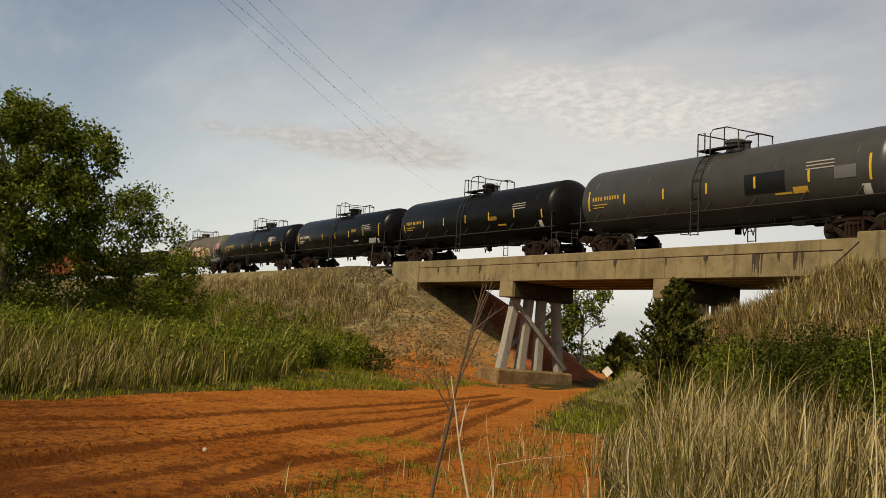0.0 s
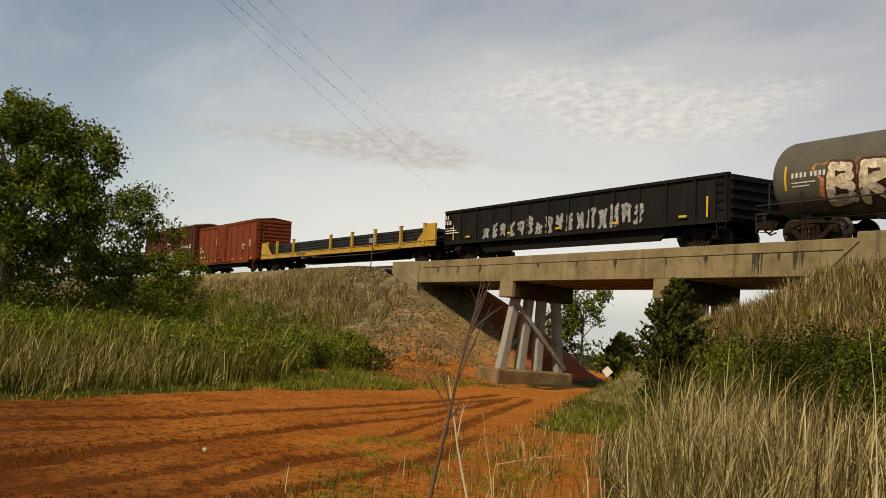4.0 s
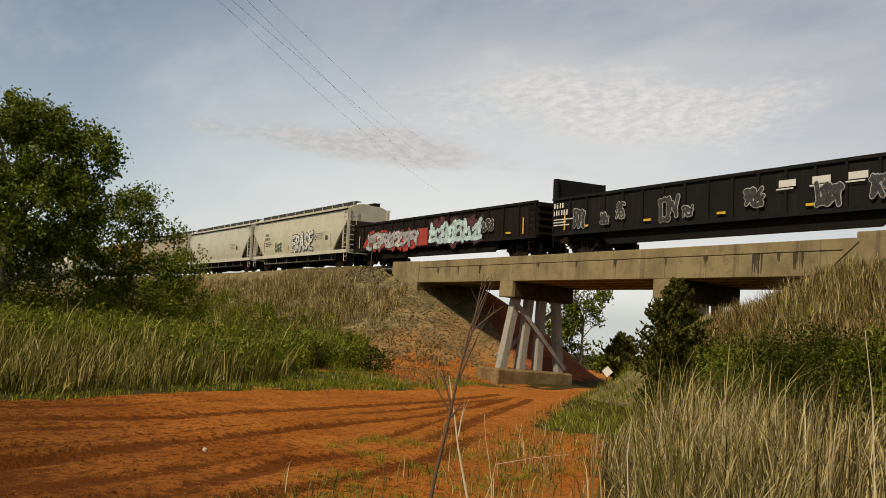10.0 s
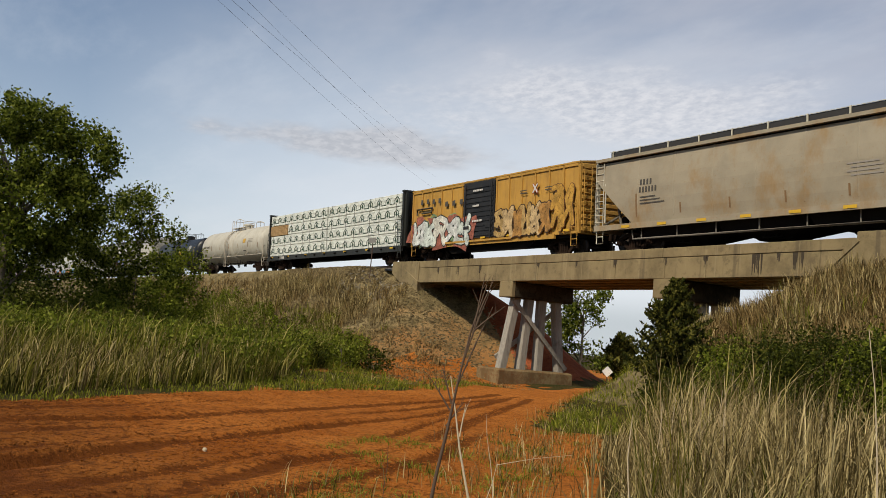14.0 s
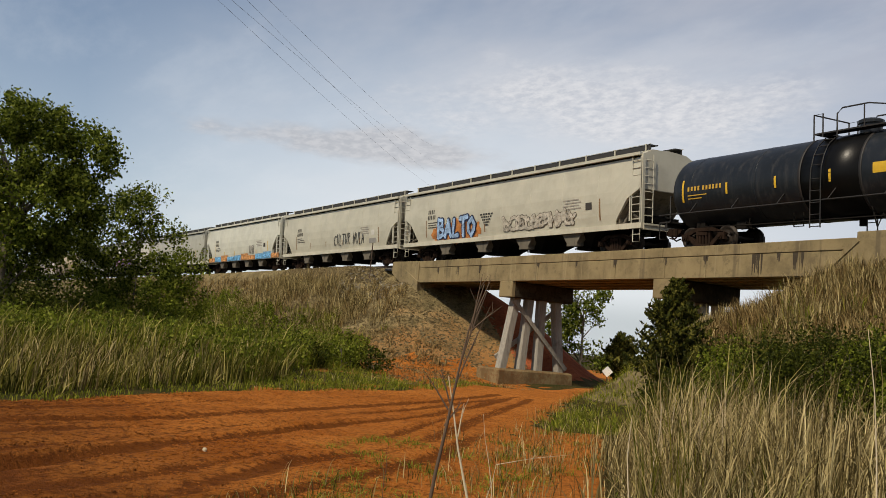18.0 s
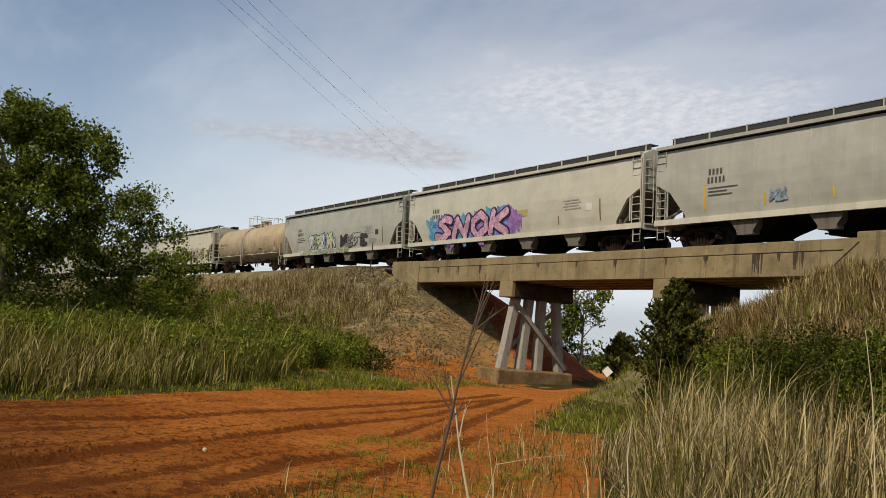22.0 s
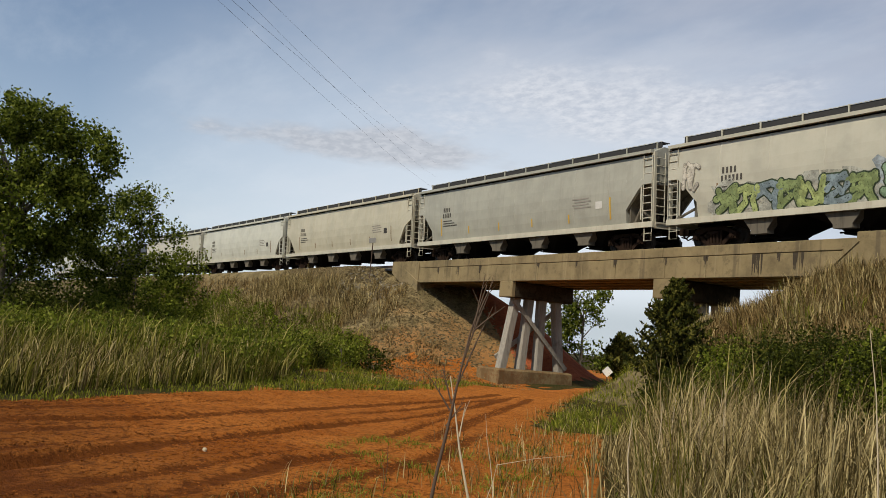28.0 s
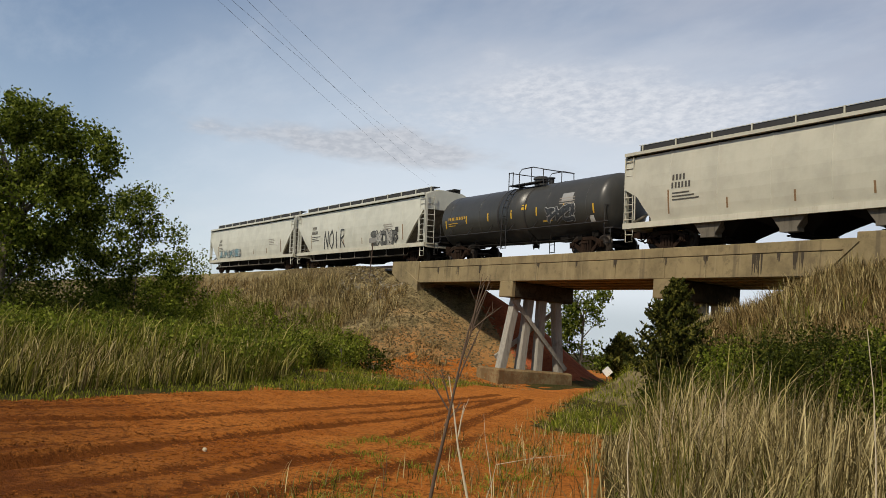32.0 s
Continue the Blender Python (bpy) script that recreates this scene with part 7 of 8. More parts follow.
# ---------------------------------------------------------------- the train, first car first
ENDS = [359.3, 342.2, 325.3, 308.9, 292.1, 273.8, 252.5, 223.8, 206.7, 186.5, 165.0, 143.6, 122.5, 103.8, 85.6, 67.35, 50.6, 27.3, 9.3, -7.3, -28.2, -47.4, -66.6, -86.5, -106.9, -126.5, -143.4, -163.8, -184.5, -204.2, -224.1, -244.35, -265.3, -286.1, -302.0, -321.6, -342.6]
SPAN = list(zip(ENDS[:-1], ENDS[1:]))

TANK_GREY = paint("worn_charcoal_enamel", (0.048, 0.047, 0.042), (0.075, 0.066, 0.053), 0.35, 0.36, shine=0.28)
TANK_DARK = paint("dull_black_enamel", (0.0060, 0.0056, 0.0050), (0.016, 0.013, 0.010), 0.4, 0.36, shine=0.12)
TANK_BLACK = paint("glossy_black_enamel", (0.0045, 0.0044, 0.0043), (0.013, 0.011, 0.009), 0.3, 0.32, shine=0.12)
TANK_DRAB = paint("dusty_brown_grey_enamel", (0.098, 0.090, 0.064), (0.050, 0.042, 0.028), 0.55, 0.6)
TANK_WHITE = paint("chalky_white_enamel", (0.505, 0.48, 0.40), (0.29, 0.24, 0.165), 0.38, 0.6)
TANK_TAN = paint("rust_washed_cream_enamel", (0.41, 0.33, 0.205), (0.29, 0.135, 0.045), 0.6, 0.6)
TANK_BLUE = paint("blue_black_enamel", (0.014, 0.017, 0.021), (0.075, 0.07, 0.065), 0.4, 0.36, shine=0.22)
TRIM = paint("black_fittings", (0.020, 0.019, 0.018), (0.06, 0.04, 0.03), 0.4, 0.6)
CREAM_TRIM = paint("cream_fittings", (0.48, 0.43, 0.34), (0.25, 0.16, 0.09), 0.5, 0.6)
INK = plain("worn_black_stencil", (0.075, 0.068, 0.058), 0.75)

patch_mat = plain("fresh_black_patch", (0.008, 0.008, 0.008), 0.4)
plate_grey = plain("grey_data_panel", (0.30, 0.30, 0.29), 0.7)
tank_car(*SPAN[0], TANK_GREY, TRIM, "charcoal tank car with a fresh black paint patch", AMBER, 1, radius=1.40, deck=0.70,
         panels=(("paint_patch", 1.85, 1.85, 1.75, 0.72, patch_mat), ("warning_panel", 3.90, 1.72, 0.60, 0.22, AMBER), ("data_panel", 5.55, 2.05, 0.8, 0.42, plain("dim_grey_panel", (0.12, 0.12, 0.115)))))
tank_car(*SPAN[1], TANK_DARK, TRIM, "dull black tank car with amber stencils and yellow stripes", AMBER, 2, radius=1.375, deck=0.70, panels=(("warning_panel", 2.3, 2.0, 0.7, 0.20, plain("dull_ochre_panel", (0.20, 0.12, 0.02))),))
tank_car(*SPAN[2], TANK_BLACK, TRIM, "black tank car with pale stencils and yellow stripes", WHITE, 3, deck=0.70, panels=(("warning_panel", 2.6, 2.3, 0.7, 0.20, plain("dull_ochre_panel", (0.20, 0.12, 0.02))), ("data_panel", 4.6, 2.25, 0.9, 0.28, plain("dark_data_panel", (0.05, 0.05, 0.048)))))
tank_car(*SPAN[3], TANK_BLACK, TRIM, "glossy black tank car with amber stencils and dark hatch", AMBER, 4, hood="dark", panels=(("data_panel", 3.9, 2.35, 0.8, 0.38, plate_grey),))
t5, s5, _, _ = tank_car(*SPAN[4], TANK_DRAB, TRIM, "dusty brown-grey tank car covered in orange and white graffiti", WHITE, 5, bands=TANK_DRAB, deck=0.85)
spray(t5, -6.0, 1.22, 6.2, 1.40, ((0.44, 0.19, 0.07), (0.38, 0.13, 0.05), (0.46, 0.26, 0.12)), (0.30, 0.10, 0.04), s5, 5, 51, strokes=False, label="sprayed orange cloud")
scrawl(t5, "BRUCK", -5.75, 1.36, 5.9, 1.15, 0.33, sprayed((0.72, 0.60, 0.44)), lambda z: s5(z) - 0.01, sprayed((0.085, 0.028, 0.014)), 0.085, 0.12, 51)
spray(t5, 0.8, 1.18, 4.4, 1.50, ((0.40, 0.10, 0.04), (0.44, 0.16, 0.05)), (0.30, 0.10, 0.04), s5, 3, 52, strokes=False, label="sprayed red cloud")
scrawl(t5, "CEA", 1.0, 1.32, 4.1, 1.25, 0.36, sprayed((0.70, 0.56, 0.38)), lambda z: s5(z) - 0.01, sprayed((0.085, 0.028, 0.014)), 0.09, 0.10, 52)
spray(t5, 5.3, 1.7, 1.3, 0.75, ((0.50, 0.40, 0.26),), (0.12, 0.06, 0.03), s5, 2, 54, fat=0.03)
part("air_reservoir", Shape().path([(7.0, -1.28, 1.22), (7.08, -1.28, 1.22), (8.5, -1.28, 1.22), (8.58, -1.28, 1.22)], [0.14, 0.25, 0.25, 0.14], 12), plain("dusty_grey_cylinder", (0.14, 0.135, 0.12), 0.7), t5, "grey cylinder slung at the tank's end")
spray(t5, 7.95, 2.2, 1.2, 0.6, ((0.50, 0.20, 0.28), (0.45, 0.35, 0.35)), (0.30, 0.10, 0.15), s5, 4, 53, fat=0.02)

GON_BLACK = paint("dusty_black_gondola", (0.011, 0.0105, 0.0095), (0.040, 0.030, 0.022), 0.35, 0.8, shine=0.12)
GON_BROWN = paint("brown_black_gondola", (0.012, 0.0085, 0.0065), (0.045, 0.026, 0.018), 0.4, 0.8, shine=0.12)
g1, sg, _ = gondola(*SPAN[5], GON_BLACK, "black ribbed gondola with chalky white graffiti", 6, 2.72, ribs=14)
for k in range(16):
    spray(g1, -6.12 + 0.75 * k, 1.05 + 0.05 * (k % 3), 0.42, 0.55 + 0.11 * (k // 4) + 0.15 * (k % 2), ((0.36, 0.36, 0.35),), (0.16, 0.16, 0.16), sg, 1, 60 + k, fat=0.02)
data_block(g1, -9.9, 2.0, WHITE, lambda z: -1.60, 0.22, 2, 4, 6)
rail_flat(*SPAN[6])

RED = paint("faded_oxide_red", (0.205, 0.042, 0.012), (0.085, 0.020, 0.008), 0.55, 0.7, shine=0.15)
MAROON = paint("weathered_maroon", (0.098, 0.022, 0.013), (0.038, 0.013, 0.010), 0.55, 0.7, shine=0.15)
GOLD = paint("weathered_railcar_yellow", (0.52, 0.29, 0.055), (0.20, 0.095, 0.03), 0.55, 0.6)
SOOT = paint("black_door_paint", (0.018, 0.018, 0.019), (0.06, 0.05, 0.04), 0.35, 0.55)
PALE_ROOF = paint("pale_galvanised_roof", (0.55, 0.52, 0.46), (0.30, 0.27, 0.22), 0.4, 0.5)
b1, sb, h1 = boxcar(*SPAN[7], RED, "faded red boxcar with a ribbed sliding door", 8, 4.38, 11, (-0.9, 2.7))
for x, z, w, h in ((4.6, 2.0, 0.55, 0.40), (6.3, 2.2, 0.4, 0.5)):
    panel(b1, "stencil_frame", x, z, w, h, WHITE, sb, out=0.012)
    panel(b1, "stencil_frame", x + 0.07, z + 0.07, w - 0.14, h - 0.14, RED, sb, out=0.016)
panel(b1, "round_mark", -2.40, 2.6, 0.45, 0.75, plain("pale_decal", (0.42, 0.30, 0.24)), sb, "faded pale decal beside the door")
b2, sb2, h2 = boxcar(*SPAN[8], MAROON, "tall maroon boxcar with pale blue graffiti", 9, 4.95, 22, (0.0, 3.6), roof_mat=PALE_ROOF)
spray(b2, -6.10, 1.0, 5.9, 1.00, ((0.42, 0.47, 0.50), (0.55, 0.55, 0.50), (0.36, 0.45, 0.52)), (0.05, 0.05, 0.06), lambda z: -1.66, 7, 81, back=((0.38, 0.46, 0.42), (0.45, 0.42, 0.22)))
spray(b2, -0.30, 1.0, 4.6, 1.25, ((0.55, 0.55, 0.50), (0.45, 0.50, 0.52), (0.52, 0.46, 0.26)), (0.05, 0.05, 0.06), lambda z: -1.66, 6, 82, back=((0.40, 0.46, 0.40), (0.46, 0.44, 0.26)))
for k in range(4):
    bars(b2, 4.63 + 0.72 * k, 2.68, 0.40, 0.24, WHITE, sb2, 1, label="slanted block lettering shapes", seed=k)
panel(b2, "logo", 7.73, 2.6, 0.42, 0.42, WHITE, sb2, "small white square emblem")
for k in range(4):
    bars(b2, 6.33 + 0.6 * (k % 2), 1.9 - 0.42 * (k // 2), 0.34, 0.22, plain("stencil_grey", (0.42, 0.38, 0.35)), sb2, 2, seed=k)
bars(b2, 0.03, 3.25, 1.3, 0.10, WHITE, lambda z: -1.66, 8, 0.4)
bars(b2, 0.13, 3.05, 1.1, 0.10, WHITE, lambda z: -1.66, 7, 0.4)

g2, _, _ = gondola(*SPAN[9], GON_BROWN, "brown-black gondola with large silver graffiti", 10, 2.62, ribs=17)
out2 = lambda z: -1.60
spray(g2, -5.77, 0.98, 5.6, 0.9, ((0.42, 0.40, 0.36), (0.48, 0.46, 0.42)), (0.05, 0.045, 0.04), out2, 6, 91)
spray(g2, 1.53, 0.98, 5.2, 1.05, ((0.46, 0.44, 0.38), (0.52, 0.50, 0.44), (0.45, 0.36, 0.20)), (0.05, 0.045, 0.04), out2, 5, 92)
data_block(g2, -8.4, 1.75, WHITE, out2, 0.22, 3, 3, 10, small=False)
g3, _, _ = gondola(*SPAN[10], GON_BLACK, "black gondola with tall bulkheads and chalk marks", 11, 2.62, 3.62, 18)
for k, (x, w, h) in enumerate(((-8.4, 0.7, 0.9), (-6.6, 0.5, 0.5), (-5.6, 0.5, 0.8), (-3.0, 0.9, 1.0), (-1.8, 0.5, 0.4), (1.2, 0.8, 0.7), (4.2, 0.9, 0.8), (6.2, 0.8, 0.8), (7.6, 0.6, 0.5))):
    spray(g3, x, 1.15 + 0.1 * (k % 3), w, h, ((0.05, 0.05, 0.05),), (0.40, 0.40, 0.38), out2, 2, 110 + k, fat=0.035)
for k in range(4):
    bars(g3, 2.67 + 1.35 * k, 1.95, 0.7, 0.24, WHITE, out2, 1, label="slanted block lettering shapes", seed=k)
    bars(g3, 2.57 + 1.35 * k, 1.86, 0.7, 0.05, WHITE, out2, 1)
data_block(g3, -9.9, 1.85, WHITE, out2, 0.24, 4, 6, 11)
g4, _, _ = gondola(*SPAN[11], GON_BROWN, "rust-brown gondola with red, silver and aqua graffiti", 12, 2.66, ribs=16)
spray(g4, -7.73, 1.0, 6.4, 1.0, ((0.40, 0.40, 0.40), (0.48, 0.47, 0.44), (0.36, 0.35, 0.34)), (0.05, 0.04, 0.04), out2, 7, 121, back=((0.42, 0.05, 0.03),))
panel(g4, "graffiti", -1.33, 1.0, 1.1, 1.0, plain("spray_red", (0.36, 0.05, 0.03)), out2, "sprayed red block")
spray(g4, 0.12, 1.02, 5.2, 1.20, ((0.50, 0.66, 0.64), (0.44, 0.58, 0.60)), (0.03, 0.03, 0.03), out2, 6, 124, back=((0.10, 0.03, 0.04),), fat=0.05)
spray(g4, 5.47, 1.45, 0.9, 0.6, ((0.05, 0.04, 0.035),), (0.50, 0.50, 0.46), out2, 3, 123, fat=0.03)

CREAM = paint("dusty_cream_enamel", (0.525, 0.488, 0.362), (0.40, 0.33, 0.23), 0.3, 0.42, shine=0.55)
CREAM_SILL = paint("cream_sill", (0.561, 0.53, 0.414), (0.32, 0.25, 0.16), 0.4, 0.42, shine=0.55)
SMOKE = paint("soot_streaked_tan", (0.345, 0.300, 0.215), (0.29, 0.175, 0.065), 0.9, 0.65, streak=0.7)
PUTTY = paint("pale_putty_enamel", (0.504, 0.48, 0.38), (0.44, 0.39, 0.30), 0.25, 0.42, shine=0.55)
STONE_GREY = paint("dull_stone_grey_enamel", (0.385, 0.378, 0.312), (0.27, 0.25, 0.20), 0.35, 0.45, shine=0.45)
BRIGHT = paint("clean_off_white_enamel", (0.579, 0.572, 0.48), (0.48, 0.44, 0.35), 0.2, 0.42, shine=0.55)
BONE = paint("yellowed_bone_enamel", (0.518, 0.477, 0.354), (0.42, 0.34, 0.21), 0.35, 0.42, shine=0.55)
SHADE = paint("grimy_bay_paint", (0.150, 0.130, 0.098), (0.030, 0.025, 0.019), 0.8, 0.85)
black_spray = plain("spray_black", (0.03, 0.03, 0.03))

h_1, s_1, hh = hopper_car(*SPAN[12], CREAM, CREAM_SILL, "dusty cream covered hopper with outlined bubble graffiti", INK, 13, "tri", 4.0, 3, dark=SHADE)
scrawl(h_1, "SAFE", -4.05, 1.52, 1.35, 0.50, 0.21, sprayed((0.24, 0.42, 0.12)), s_1, slant=0.1, seed=2)
scrawl(h_1, "SAFE", -4.05, 1.52, 1.35, 0.50, 0.055, sprayed((0.66, 0.64, 0.58)), lambda z: s_1(z) - 0.02, black_spray, 0.035, 0.1, 2)
scrawl(h_1, "ERASE", -0.62, 1.40, 4.0, 1.10, 0.27, sprayed((0.62, 0.61, 0.58)), s_1, black_spray, 0.065, 0.12, 3)
scrawl(h_1, "RC", 3.35, 2.05, 0.62, 0.30, 0.06, black_spray, s_1, seed=4)
hopper_car(*SPAN[13], PUTTY, CREAM_SILL, "pale putty covered hopper with small black stencils", INK, 14, "tri", 4.0, 3, dark=SHADE)
h_3, s_3, _ = hopper_car(*SPAN[14], SMOKE, SMOKE, "sooty tan covered hopper with yellow sill reflectors", INK, 15, "tri", 4.0, 3, dark=SHADE, rim=CREAM_SILL)
for k in range(8):
    panel(h_3, "reflector", -6.97 + 2.1 * k, 1.02, 0.5, 0.11, YELLOW, lambda z: -1.60, "yellow reflective strip")
bars(h_3, 5.33, 3.05, 1.3, 0.32, plain("brown_spray", (0.10, 0.06, 0.03)), s_3, 4, label="brown sprayed letter shapes")
yb, _, _ = boxcar(*SPAN[15], GOLD, "weathered yellow boxcar with a black ribbed door", 16, 4.22, 15, (-0.5, 2.95), door_mat=SOOT, bars_mat=INK)
spray(yb, -7.20, 0.98, 5.9, 1.45, ((0.70, 0.72, 0.68), (0.62, 0.68, 0.62), (0.72, 0.70, 0.60)), (0.03, 0.035, 0.03), lambda z: -1.60, 5, 161, back=((0.36, 0.12, 0.08), (0.20, 0.30, 0.16)), fat=0.06)
spray(yb, 1.20, 1.05, 4.4, 1.55, ((0.50, 0.33, 0.12), (0.56, 0.40, 0.20), (0.42, 0.22, 0.06)), (0.055, 0.03, 0.015), lambda z: -1.60, 6, 162, fat=0.055)
spray(yb, 5.75, 1.1, 1.5, 2.3, ((0.50, 0.28, 0.05),), (0.13, 0.05, 0.02), lambda z: -1.60, 2, 163, fat=0.035)
for k in range(4):
    bars(yb, -6.52 + 0.65 * k, 3.35 - 0.05 * (k > 1), 0.25, 0.28, INK, lambda z: -1.60, 1, label="block lettering shapes", seed=k)
for k in range(3):
    bars(yb, -3.82 + 0.75 * k, 3.05, 0.3, 0.28, INK, lambda z: -1.60, 1, label="block lettering shapes", seed=k)
part("logo", Shape().path([(-6.9, -1.61, 2.75), (-6.9, -1.61, 3.1), (-5.2, -1.61, 3.1), (-5.3, -1.61, 2.85), (-6.4, -1.61, 2.85)], 0.05, 4), INK, yb, "black line emblem")
scrawl(yb, "X", 4.30, 3.10, 0.40, 0.36, 0.08, plain("stencil_white", (0.62, 0.60, 0.55)), lambda z: -1.60, sprayed((0.36, 0.09, 0.04)), 0.04, 0.0, 5, 0.0, "crossed red and white emblem")
for x in (3.2, 5.2):
    bars(yb, x, 3.24, 0.55, 0.05, INK, lambda z: -1.60)
    bars(yb, x, 3.12, 0.55, 0.05, INK, lambda z: -1.60)
for k in range(3):
    bars(yb, -0.92, 3.6 - 0.8 * k, 0.9 - 0.3 * (k % 2), 0.10, WHITE, lambda z: -1.66, 6, 0.3, seed=k)
lumber_car(*SPAN[16])
tank_car(*SPAN[17], TANK_WHITE, CREAM_TRIM, "chalky white tank car with a cream ladder", INK, 18, radius=1.46, bands=TANK_WHITE, panels=(("warning_panel", 3.7, 2.50, 0.62, 0.36, AMBER),))
tank_car(*SPAN[18], TANK_BLUE, TRIM, "black tank car with a white frame and yellow panel", AMBER, 19, bands=TANK_BLACK, panels=(("warning_panel", 1.6, 2.1, 0.7, 0.34, YELLOW), ("data_panel", 4.7, 2.5, 0.8, 0.40, plate_grey)))

h4, s4, _ = hopper_car(*SPAN[19], PUTTY, CREAM_SILL, "cream covered hopper with a blue and orange graffiti piece", INK, 20, "arch", 4.05, 4, dark=SHADE)
spray(h4, -6.60, 1.12, 4.6, 0.95, ((0.50, 0.19, 0.05),), (0.40, 0.14, 0.04), s4, 6, 201, fat=0.02, strokes=False, label="sprayed orange cloud")
scrawl(h4, "BALTO", -6.15, 1.34, 3.9, 0.92, 0.24, sprayed((0.34, 0.50, 0.74)), lambda z: s4(z) - 0.01, sprayed((0.02, 0.03, 0.08)), 0.08, 0.1, 6)
for k in range(5):
    bars(h4, -1.85 + 0.1 * k, 2.30 - 0.14 * k, 1.15 - 0.2 * k, 0.09, black_spray, s4, 5, 0.3, "graffiti", "scribbled black tag", k)
spray(h4, 0.25, 1.35, 5.6, 0.75, ((0.50, 0.46, 0.38),), (0.10, 0.08, 0.06), s4, 9, 202, fat=0.03)
h5, s_5, _ = hopper_car(*SPAN[20], PUTTY, CREAM_SILL, "cream covered hopper with a loose black tag", INK, 21, "arch", 4.05, 4, dark=SHADE)
scrawl(h5, "CULTUR NULA", 0.10, 1.50, 4.6, 0.72, 0.065, black_spray, s_5, slant=0.18, seed=7, jitter=0.07)
h6, s_6, _ = hopper_car(*SPAN[21], BRIGHT, CREAM_SILL, "cream hopper with blue and orange painted sill", INK, 22, "slope", 4.15, 4, ribs=12, dark=SHADE)
for k in range(10):
    col = (0.50, 0.24, 0.09) if k in (0, 2, 5, 6, 9) else (0.14, 0.36, 0.60)
    panel(h6, "graffiti", -8.25 + 1.75 * k, 0.99, 1.74, 0.36 + 0.10 * (k % 3), sprayed(col), lambda z: -1.602, "sprayed colour band on the sill")
    spray(h6, -8.15 + 1.75 * k, 1.03, 1.5, 0.34, (tuple(min(1, v * 1.5) for v in col),), tuple(v * 0.6 for v in col), lambda z: -1.605, 5, 220 + k, fat=0.02)
spray(h6, 2.45, 1.5, 1.1, 0.7, ((0.46, 0.44, 0.38),), (0.07, 0.06, 0.05), s_6, 5, 235, fat=0.02)
h7, s_7, _ = hopper_car(*SPAN[22], STONE_GREY, CREAM_SILL, "stone-grey covered hopper with yellow strips and faded panels", INK, 26, "arch", 4.05, 4, dark=SHADE)
spray(h7, -3.90, 1.5, 0.7, 0.42, ((0.26, 0.34, 0.42),), (0.27, 0.28, 0.27), s_7, 2, 241, fat=0.013)
panel(h7, "data_panel", 0.9, 1.55, 0.7, 0.42, plain("faded_ochre_panel", (0.30, 0.25, 0.13)), s_7, "faded ochre panel")
panel(h7, "data_panel", 3.6, 1.62, 0.7, 0.30, GREY_INK, s_7, "grey stencil panel")
h8, s_8, _ = hopper_car(*SPAN[23], PUTTY, CREAM_SILL, "cream covered hopper with a large pink graffiti piece", INK, 24, "arch", 4.05, 4, dark=SHADE)
spray(h8, -7.30, 1.10, 8.6, 1.35, ((0.10, 0.32, 0.50), (0.16, 0.24, 0.50), (0.30, 0.16, 0.40)), (0.05, 0.16, 0.34), s_8, 9, 250, fat=0.03, strokes=False, label="sprayed blue cloud")
scrawl(h8, "SNOK", -6.55, 1.30, 7.0, 1.05, 0.40, sprayed((0.58, 0.34, 0.45)), lambda z: s_8(z) - 0.02, sprayed((0.035, 0.02, 0.05)), 0.10, 0.3, 8)
panel(h8, "graffiti", 1.00, 2.0, 1.0, 0.32, plain("spray_olive", (0.40, 0.32, 0.12)), s_8, "faded yellow sprayed block")
h9, s_9, _ = hopper_car(*SPAN[24], STONE_GREY, CREAM_SILL, "cream covered hopper with black and green graffiti", INK, 25, "arch", 4.05, 4, dark=SHADE)
spray(h9, -4.40, 1.28, 4.3, 1.1, ((0.52, 0.53, 0.48), (0.24, 0.32, 0.36), (0.50, 0.50, 0.28)), (0.025, 0.028, 0.03), s_9, 7, 261, fat=0.06)
spray(h9, 0.80, 1.35, 4.0, 0.8, ((0.05, 0.05, 0.05), (0.20, 0.20, 0.18), (0.42, 0.40, 0.34)), (0.03, 0.03, 0.03), s_9, 4, 262, fat=0.05)
spray(h9, -5.90, 1.02, 8.0, 0.3, ((0.46, 0.50, 0.44), (0.42, 0.44, 0.24)), (0.25, 0.26, 0.22), lambda z: -1.60, 14, 263, fat=0.015)
tank_car(*SPAN[25], TANK_TAN, CREAM_TRIM, "cream tank car washed with orange rust", INK, 26, radius=1.47, bands=TANK_TAN)
h10, s_10, _ = hopper_car(*SPAN[26], BONE, CREAM_SILL, "bone-coloured covered hopper with rows of red graffiti", INK, 30, "slope", 4.05, 4, dark=SHADE)
spray(h10, -6.05, 1.45, 9.6, 0.75, ((0.51, 0.46, 0.35),), (0.33, 0.10, 0.07), s_10, 14, 271, fat=0.026)
spray(h10, 3.75, 1.55, 3.6, 0.8, ((0.51, 0.45, 0.35),), (0.36, 0.09, 0.06), s_10, 4, 272, fat=0.04)
hopper_car(*SPAN[27], STONE_GREY, CREAM_SILL, "plain grey covered hopper with an arched end opening", INK, 28, "arch", 4.05, 4, dark=SHADE)
h12, s_12, _ = hopper_car(*SPAN[28], PUTTY, CREAM_SILL, "cream covered hopper with green and blue graffiti", INK, 29, "slope", 4.05, 4, dark=SHADE)
spray(h12, -6.85, 1.15, 6.4, 1.05, ((0.24, 0.30, 0.12), (0.36, 0.42, 0.16), (0.22, 0.28, 0.30)), (0.04, 0.06, 0.03), s_12, 7, 291, back=((0.40, 0.40, 0.34), (0.38, 0.37, 0.30)))
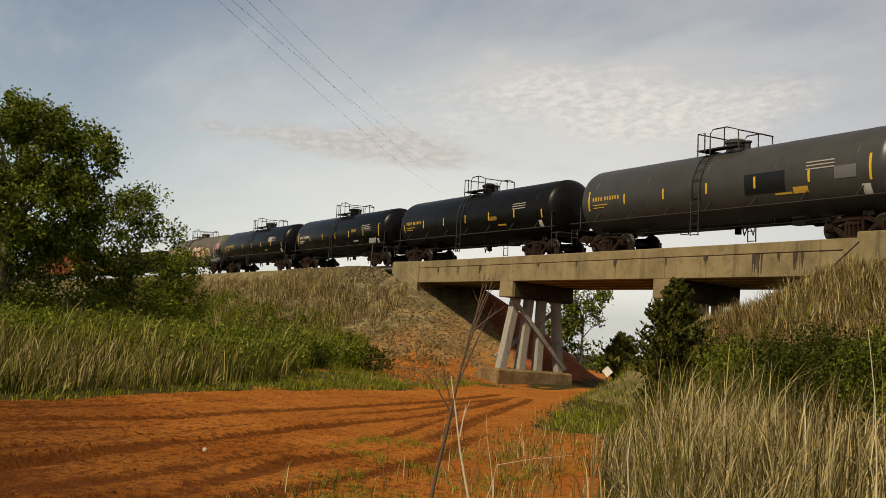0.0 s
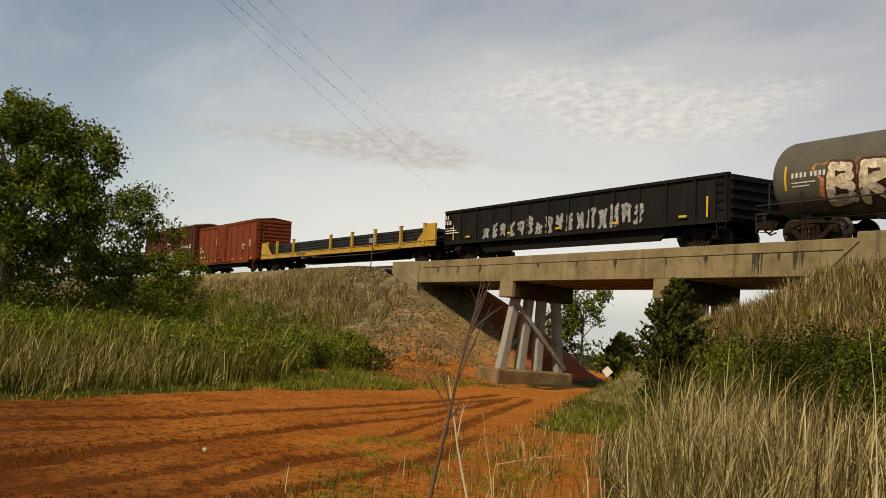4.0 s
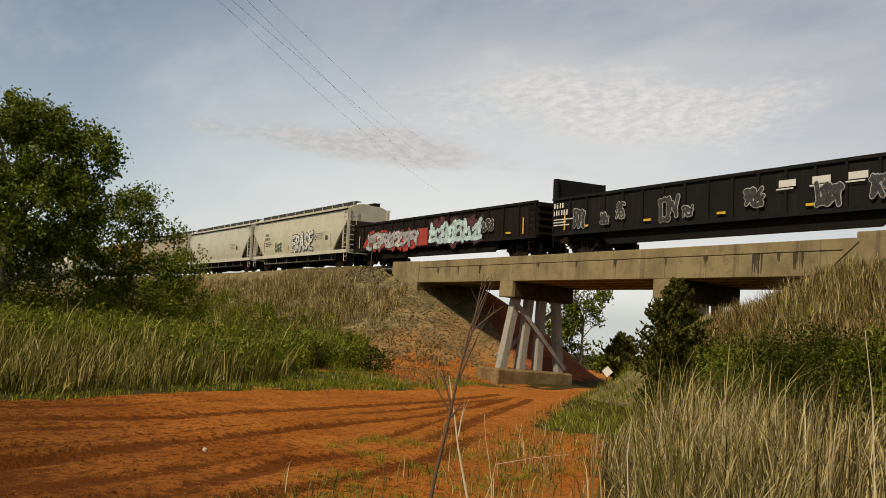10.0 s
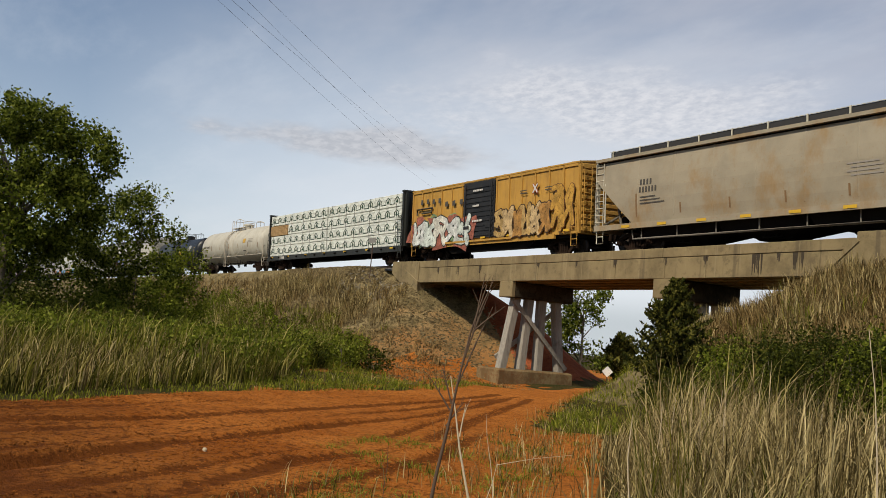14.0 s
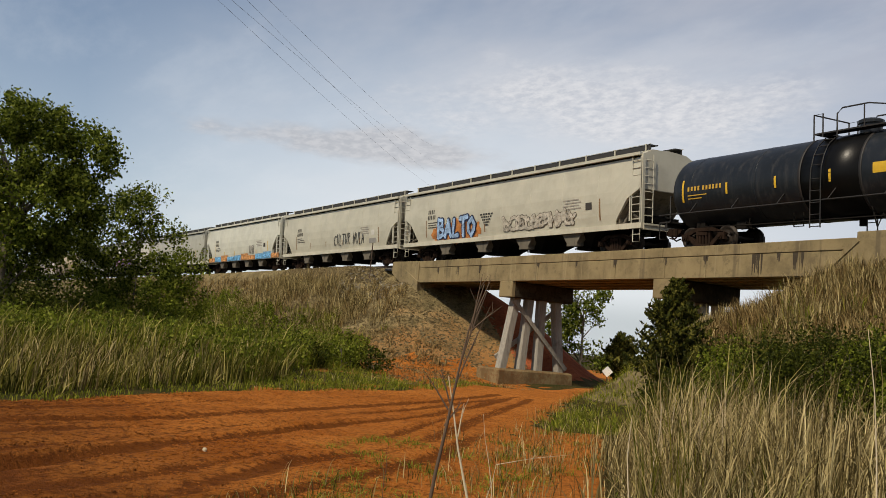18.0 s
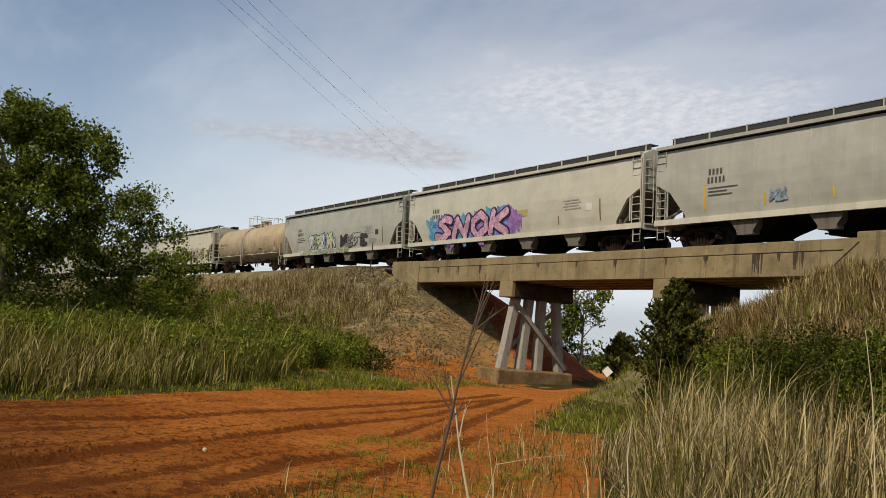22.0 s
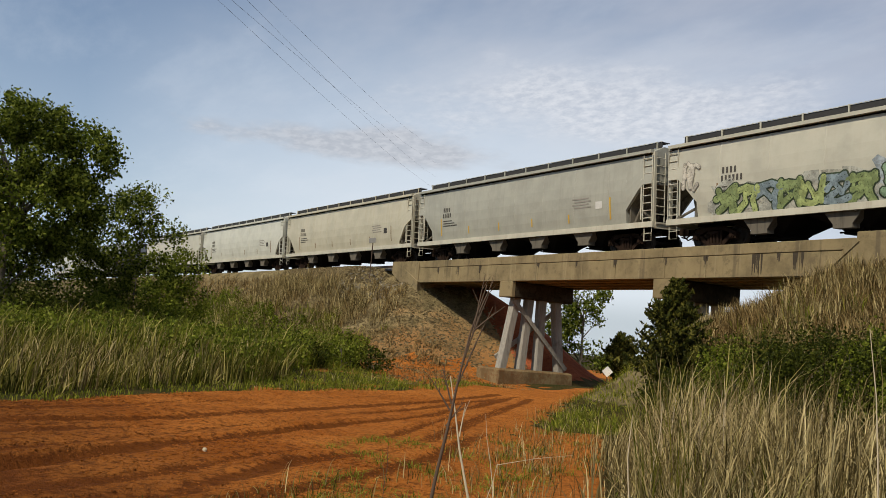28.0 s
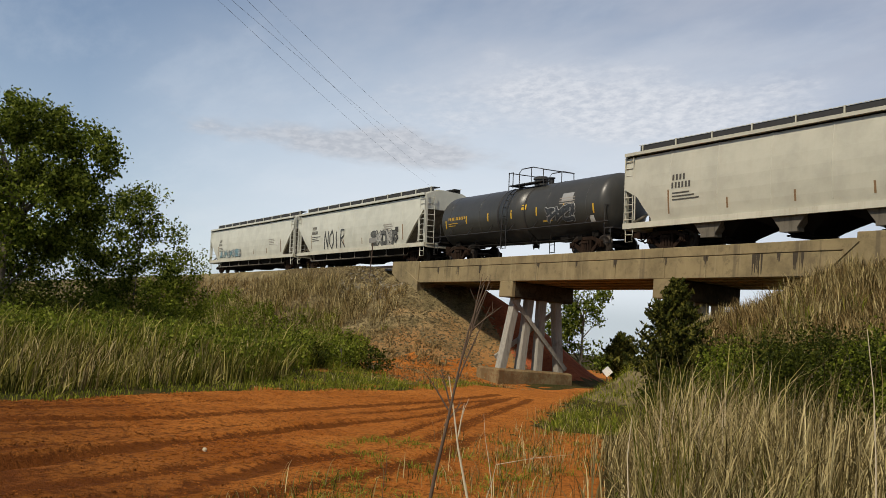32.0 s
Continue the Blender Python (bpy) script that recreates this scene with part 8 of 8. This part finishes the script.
spray(h12, -0.15, 1.15, 7.0, 1.25, ((0.22, 0.32, 0.20), (0.20, 0.34, 0.46), (0.34, 0.38, 0.16)), (0.04, 0.06, 0.03), s_12, 7, 292, back=((0.34, 0.38, 0.40), (0.40, 0.40, 0.34)))
scrawl(h12, "PINC", 7.35, 2.25, 1.8, 0.55, 0.07, black_spray, s_12, seed=9)
spray(h12, -8.55, 2.2, 0.8, 1.2, ((0.50, 0.46, 0.38),), (0.30, 0.28, 0.24), s_12, 2, 293, fat=0.03)
hopper_car(*SPAN[29], STONE_GREY, CREAM_SILL, "drab grey covered hopper with upright yellow strips", INK, 30, "slope", 4.05, 4, dark=SHADE, rim=CREAM_SILL)
hopper_car(*SPAN[30], BONE, CREAM_SILL, "yellowed covered hopper with a rusty eave", INK, 31, "arch", 4.05, 4, dark=SHADE)
hopper_car(*SPAN[31], BRIGHT, CREAM_SILL, "clean off-white covered hopper with tidy stencils", INK, 32, "arch", 4.05, 4, dark=SHADE)
hopper_car(*SPAN[32], PUTTY, CREAM_SILL, "cream covered hopper coupled ahead of a tank car", INK, 33, "arch", 4.05, 4, dark=SHADE)
t9, s9t, _, _ = tank_car(*SPAN[33], TANK_GREY, TRIM, "short charcoal tank car with a yellow panel", AMBER, 34, bands=TANK_GREY, panels=(("warning_panel", 0.9, 2.35, 0.4, 0.26, YELLOW), ("data_panel", 4.0, 2.5, 0.8, 0.40, plate_grey)))
spray(t9, 2.90, 1.6, 2.0, 0.7, ((0.045, 0.05, 0.055),), (0.45, 0.45, 0.43), s9t, 3, 341, fat=0.03)
h18, s_18, _ = hopper_car(*SPAN[34], BRIGHT, CREAM_SILL, "off-white covered hopper with black drip graffiti", INK, 35, "tri", 4.0, 3, dark=SHADE)
scrawl(h18, "NOIR", -4.55, 1.36, 3.5, 1.15, 0.11, sprayed((0.05, 0.05, 0.05)), s_18, slant=0.08, seed=10)
spray(h18, 2.85, 1.15, 3.3, 0.95, ((0.12, 0.12, 0.11), (0.40, 0.39, 0.35)), (0.05, 0.05, 0.05), s_18, 5, 351, fat=0.05)
h19, s_19, _ = hopper_car(*SPAN[35], BRIGHT, CREAM_SILL, "off-white covered hopper at the end of the train", INK, 36, "tri", 4.0, 3, dark=SHADE)
spray(h19, -7.05, 1.35, 5.5, 0.6, ((0.22, 0.36, 0.40), (0.40, 0.44, 0.42)), (0.08, 0.12, 0.14), s_19, 8, 361, fat=0.03)


# ---------------------------------------------------------------- movement
SPEED = 19.742
DRIFT = ((0, -0.05), (1, -0.14), (2, 0.39), (3, 0.30), (3.5, -0.18), (5.5, 0.10), (6, -0.38), (7, -0.6), (8, 0.14), (9, -0.06), (10, -0.24), (11, -0.28), (12, -0.19), (13, 0.58), (14, 0.28), (14.5, -0.05), (16.5, -0.10), (17, -0.39), (18, -0.36), (19, -0.15), (20, 0.1), (21, -0.06), (22, -0.11), (23, 0.53), (24, 0.25), (25, 0.11), (25.5, 0.0), (27.5, 0.05), (28, -0.21), (29, -0.19), (30, -0.39), (31, 0.0), (32, 0.2))


def run(t):
    """How far the train has gone at t seconds, from its place at 19 s."""
    return SPEED * (t - 19.0) + float(np.interp(t, [a for a, _ in DRIFT], [b for _, b in DRIFT]))


def motions():
    for root, u in TRAIN:
        walk(root, [(t, on_track(u + run(t))) for t, _ in DRIFT])
    # wheels roll while their car is on the stretch before the camera
    for w, x, u in WHEELS:
        t0 = max(0.0, 19.0 + (-125.0 - u) / SPEED)
        t1 = min(32.0, 19.0 + (0.0 - u) / SPEED)
        ts = [t0 + k * 0.06 for k in range(int((t1 - t0) / 0.06) + 1)]
        rows = [(t, Matrix.Translation((x, 0, WHEEL_R)) @ Matrix.Rotation((run(t) - run(t0)) / WHEEL_R, 4, "Y")) for t in ts]
        rows = ([(0.0, rows[0][1])] if t0 > 0.05 else []) + rows + ([(32.0, rows[-1][1])] if ts[-1] < 31.95 else [])
        walk(w, rows)
    for ob, rows in SWAY:
        walk(ob, rows)


motions()
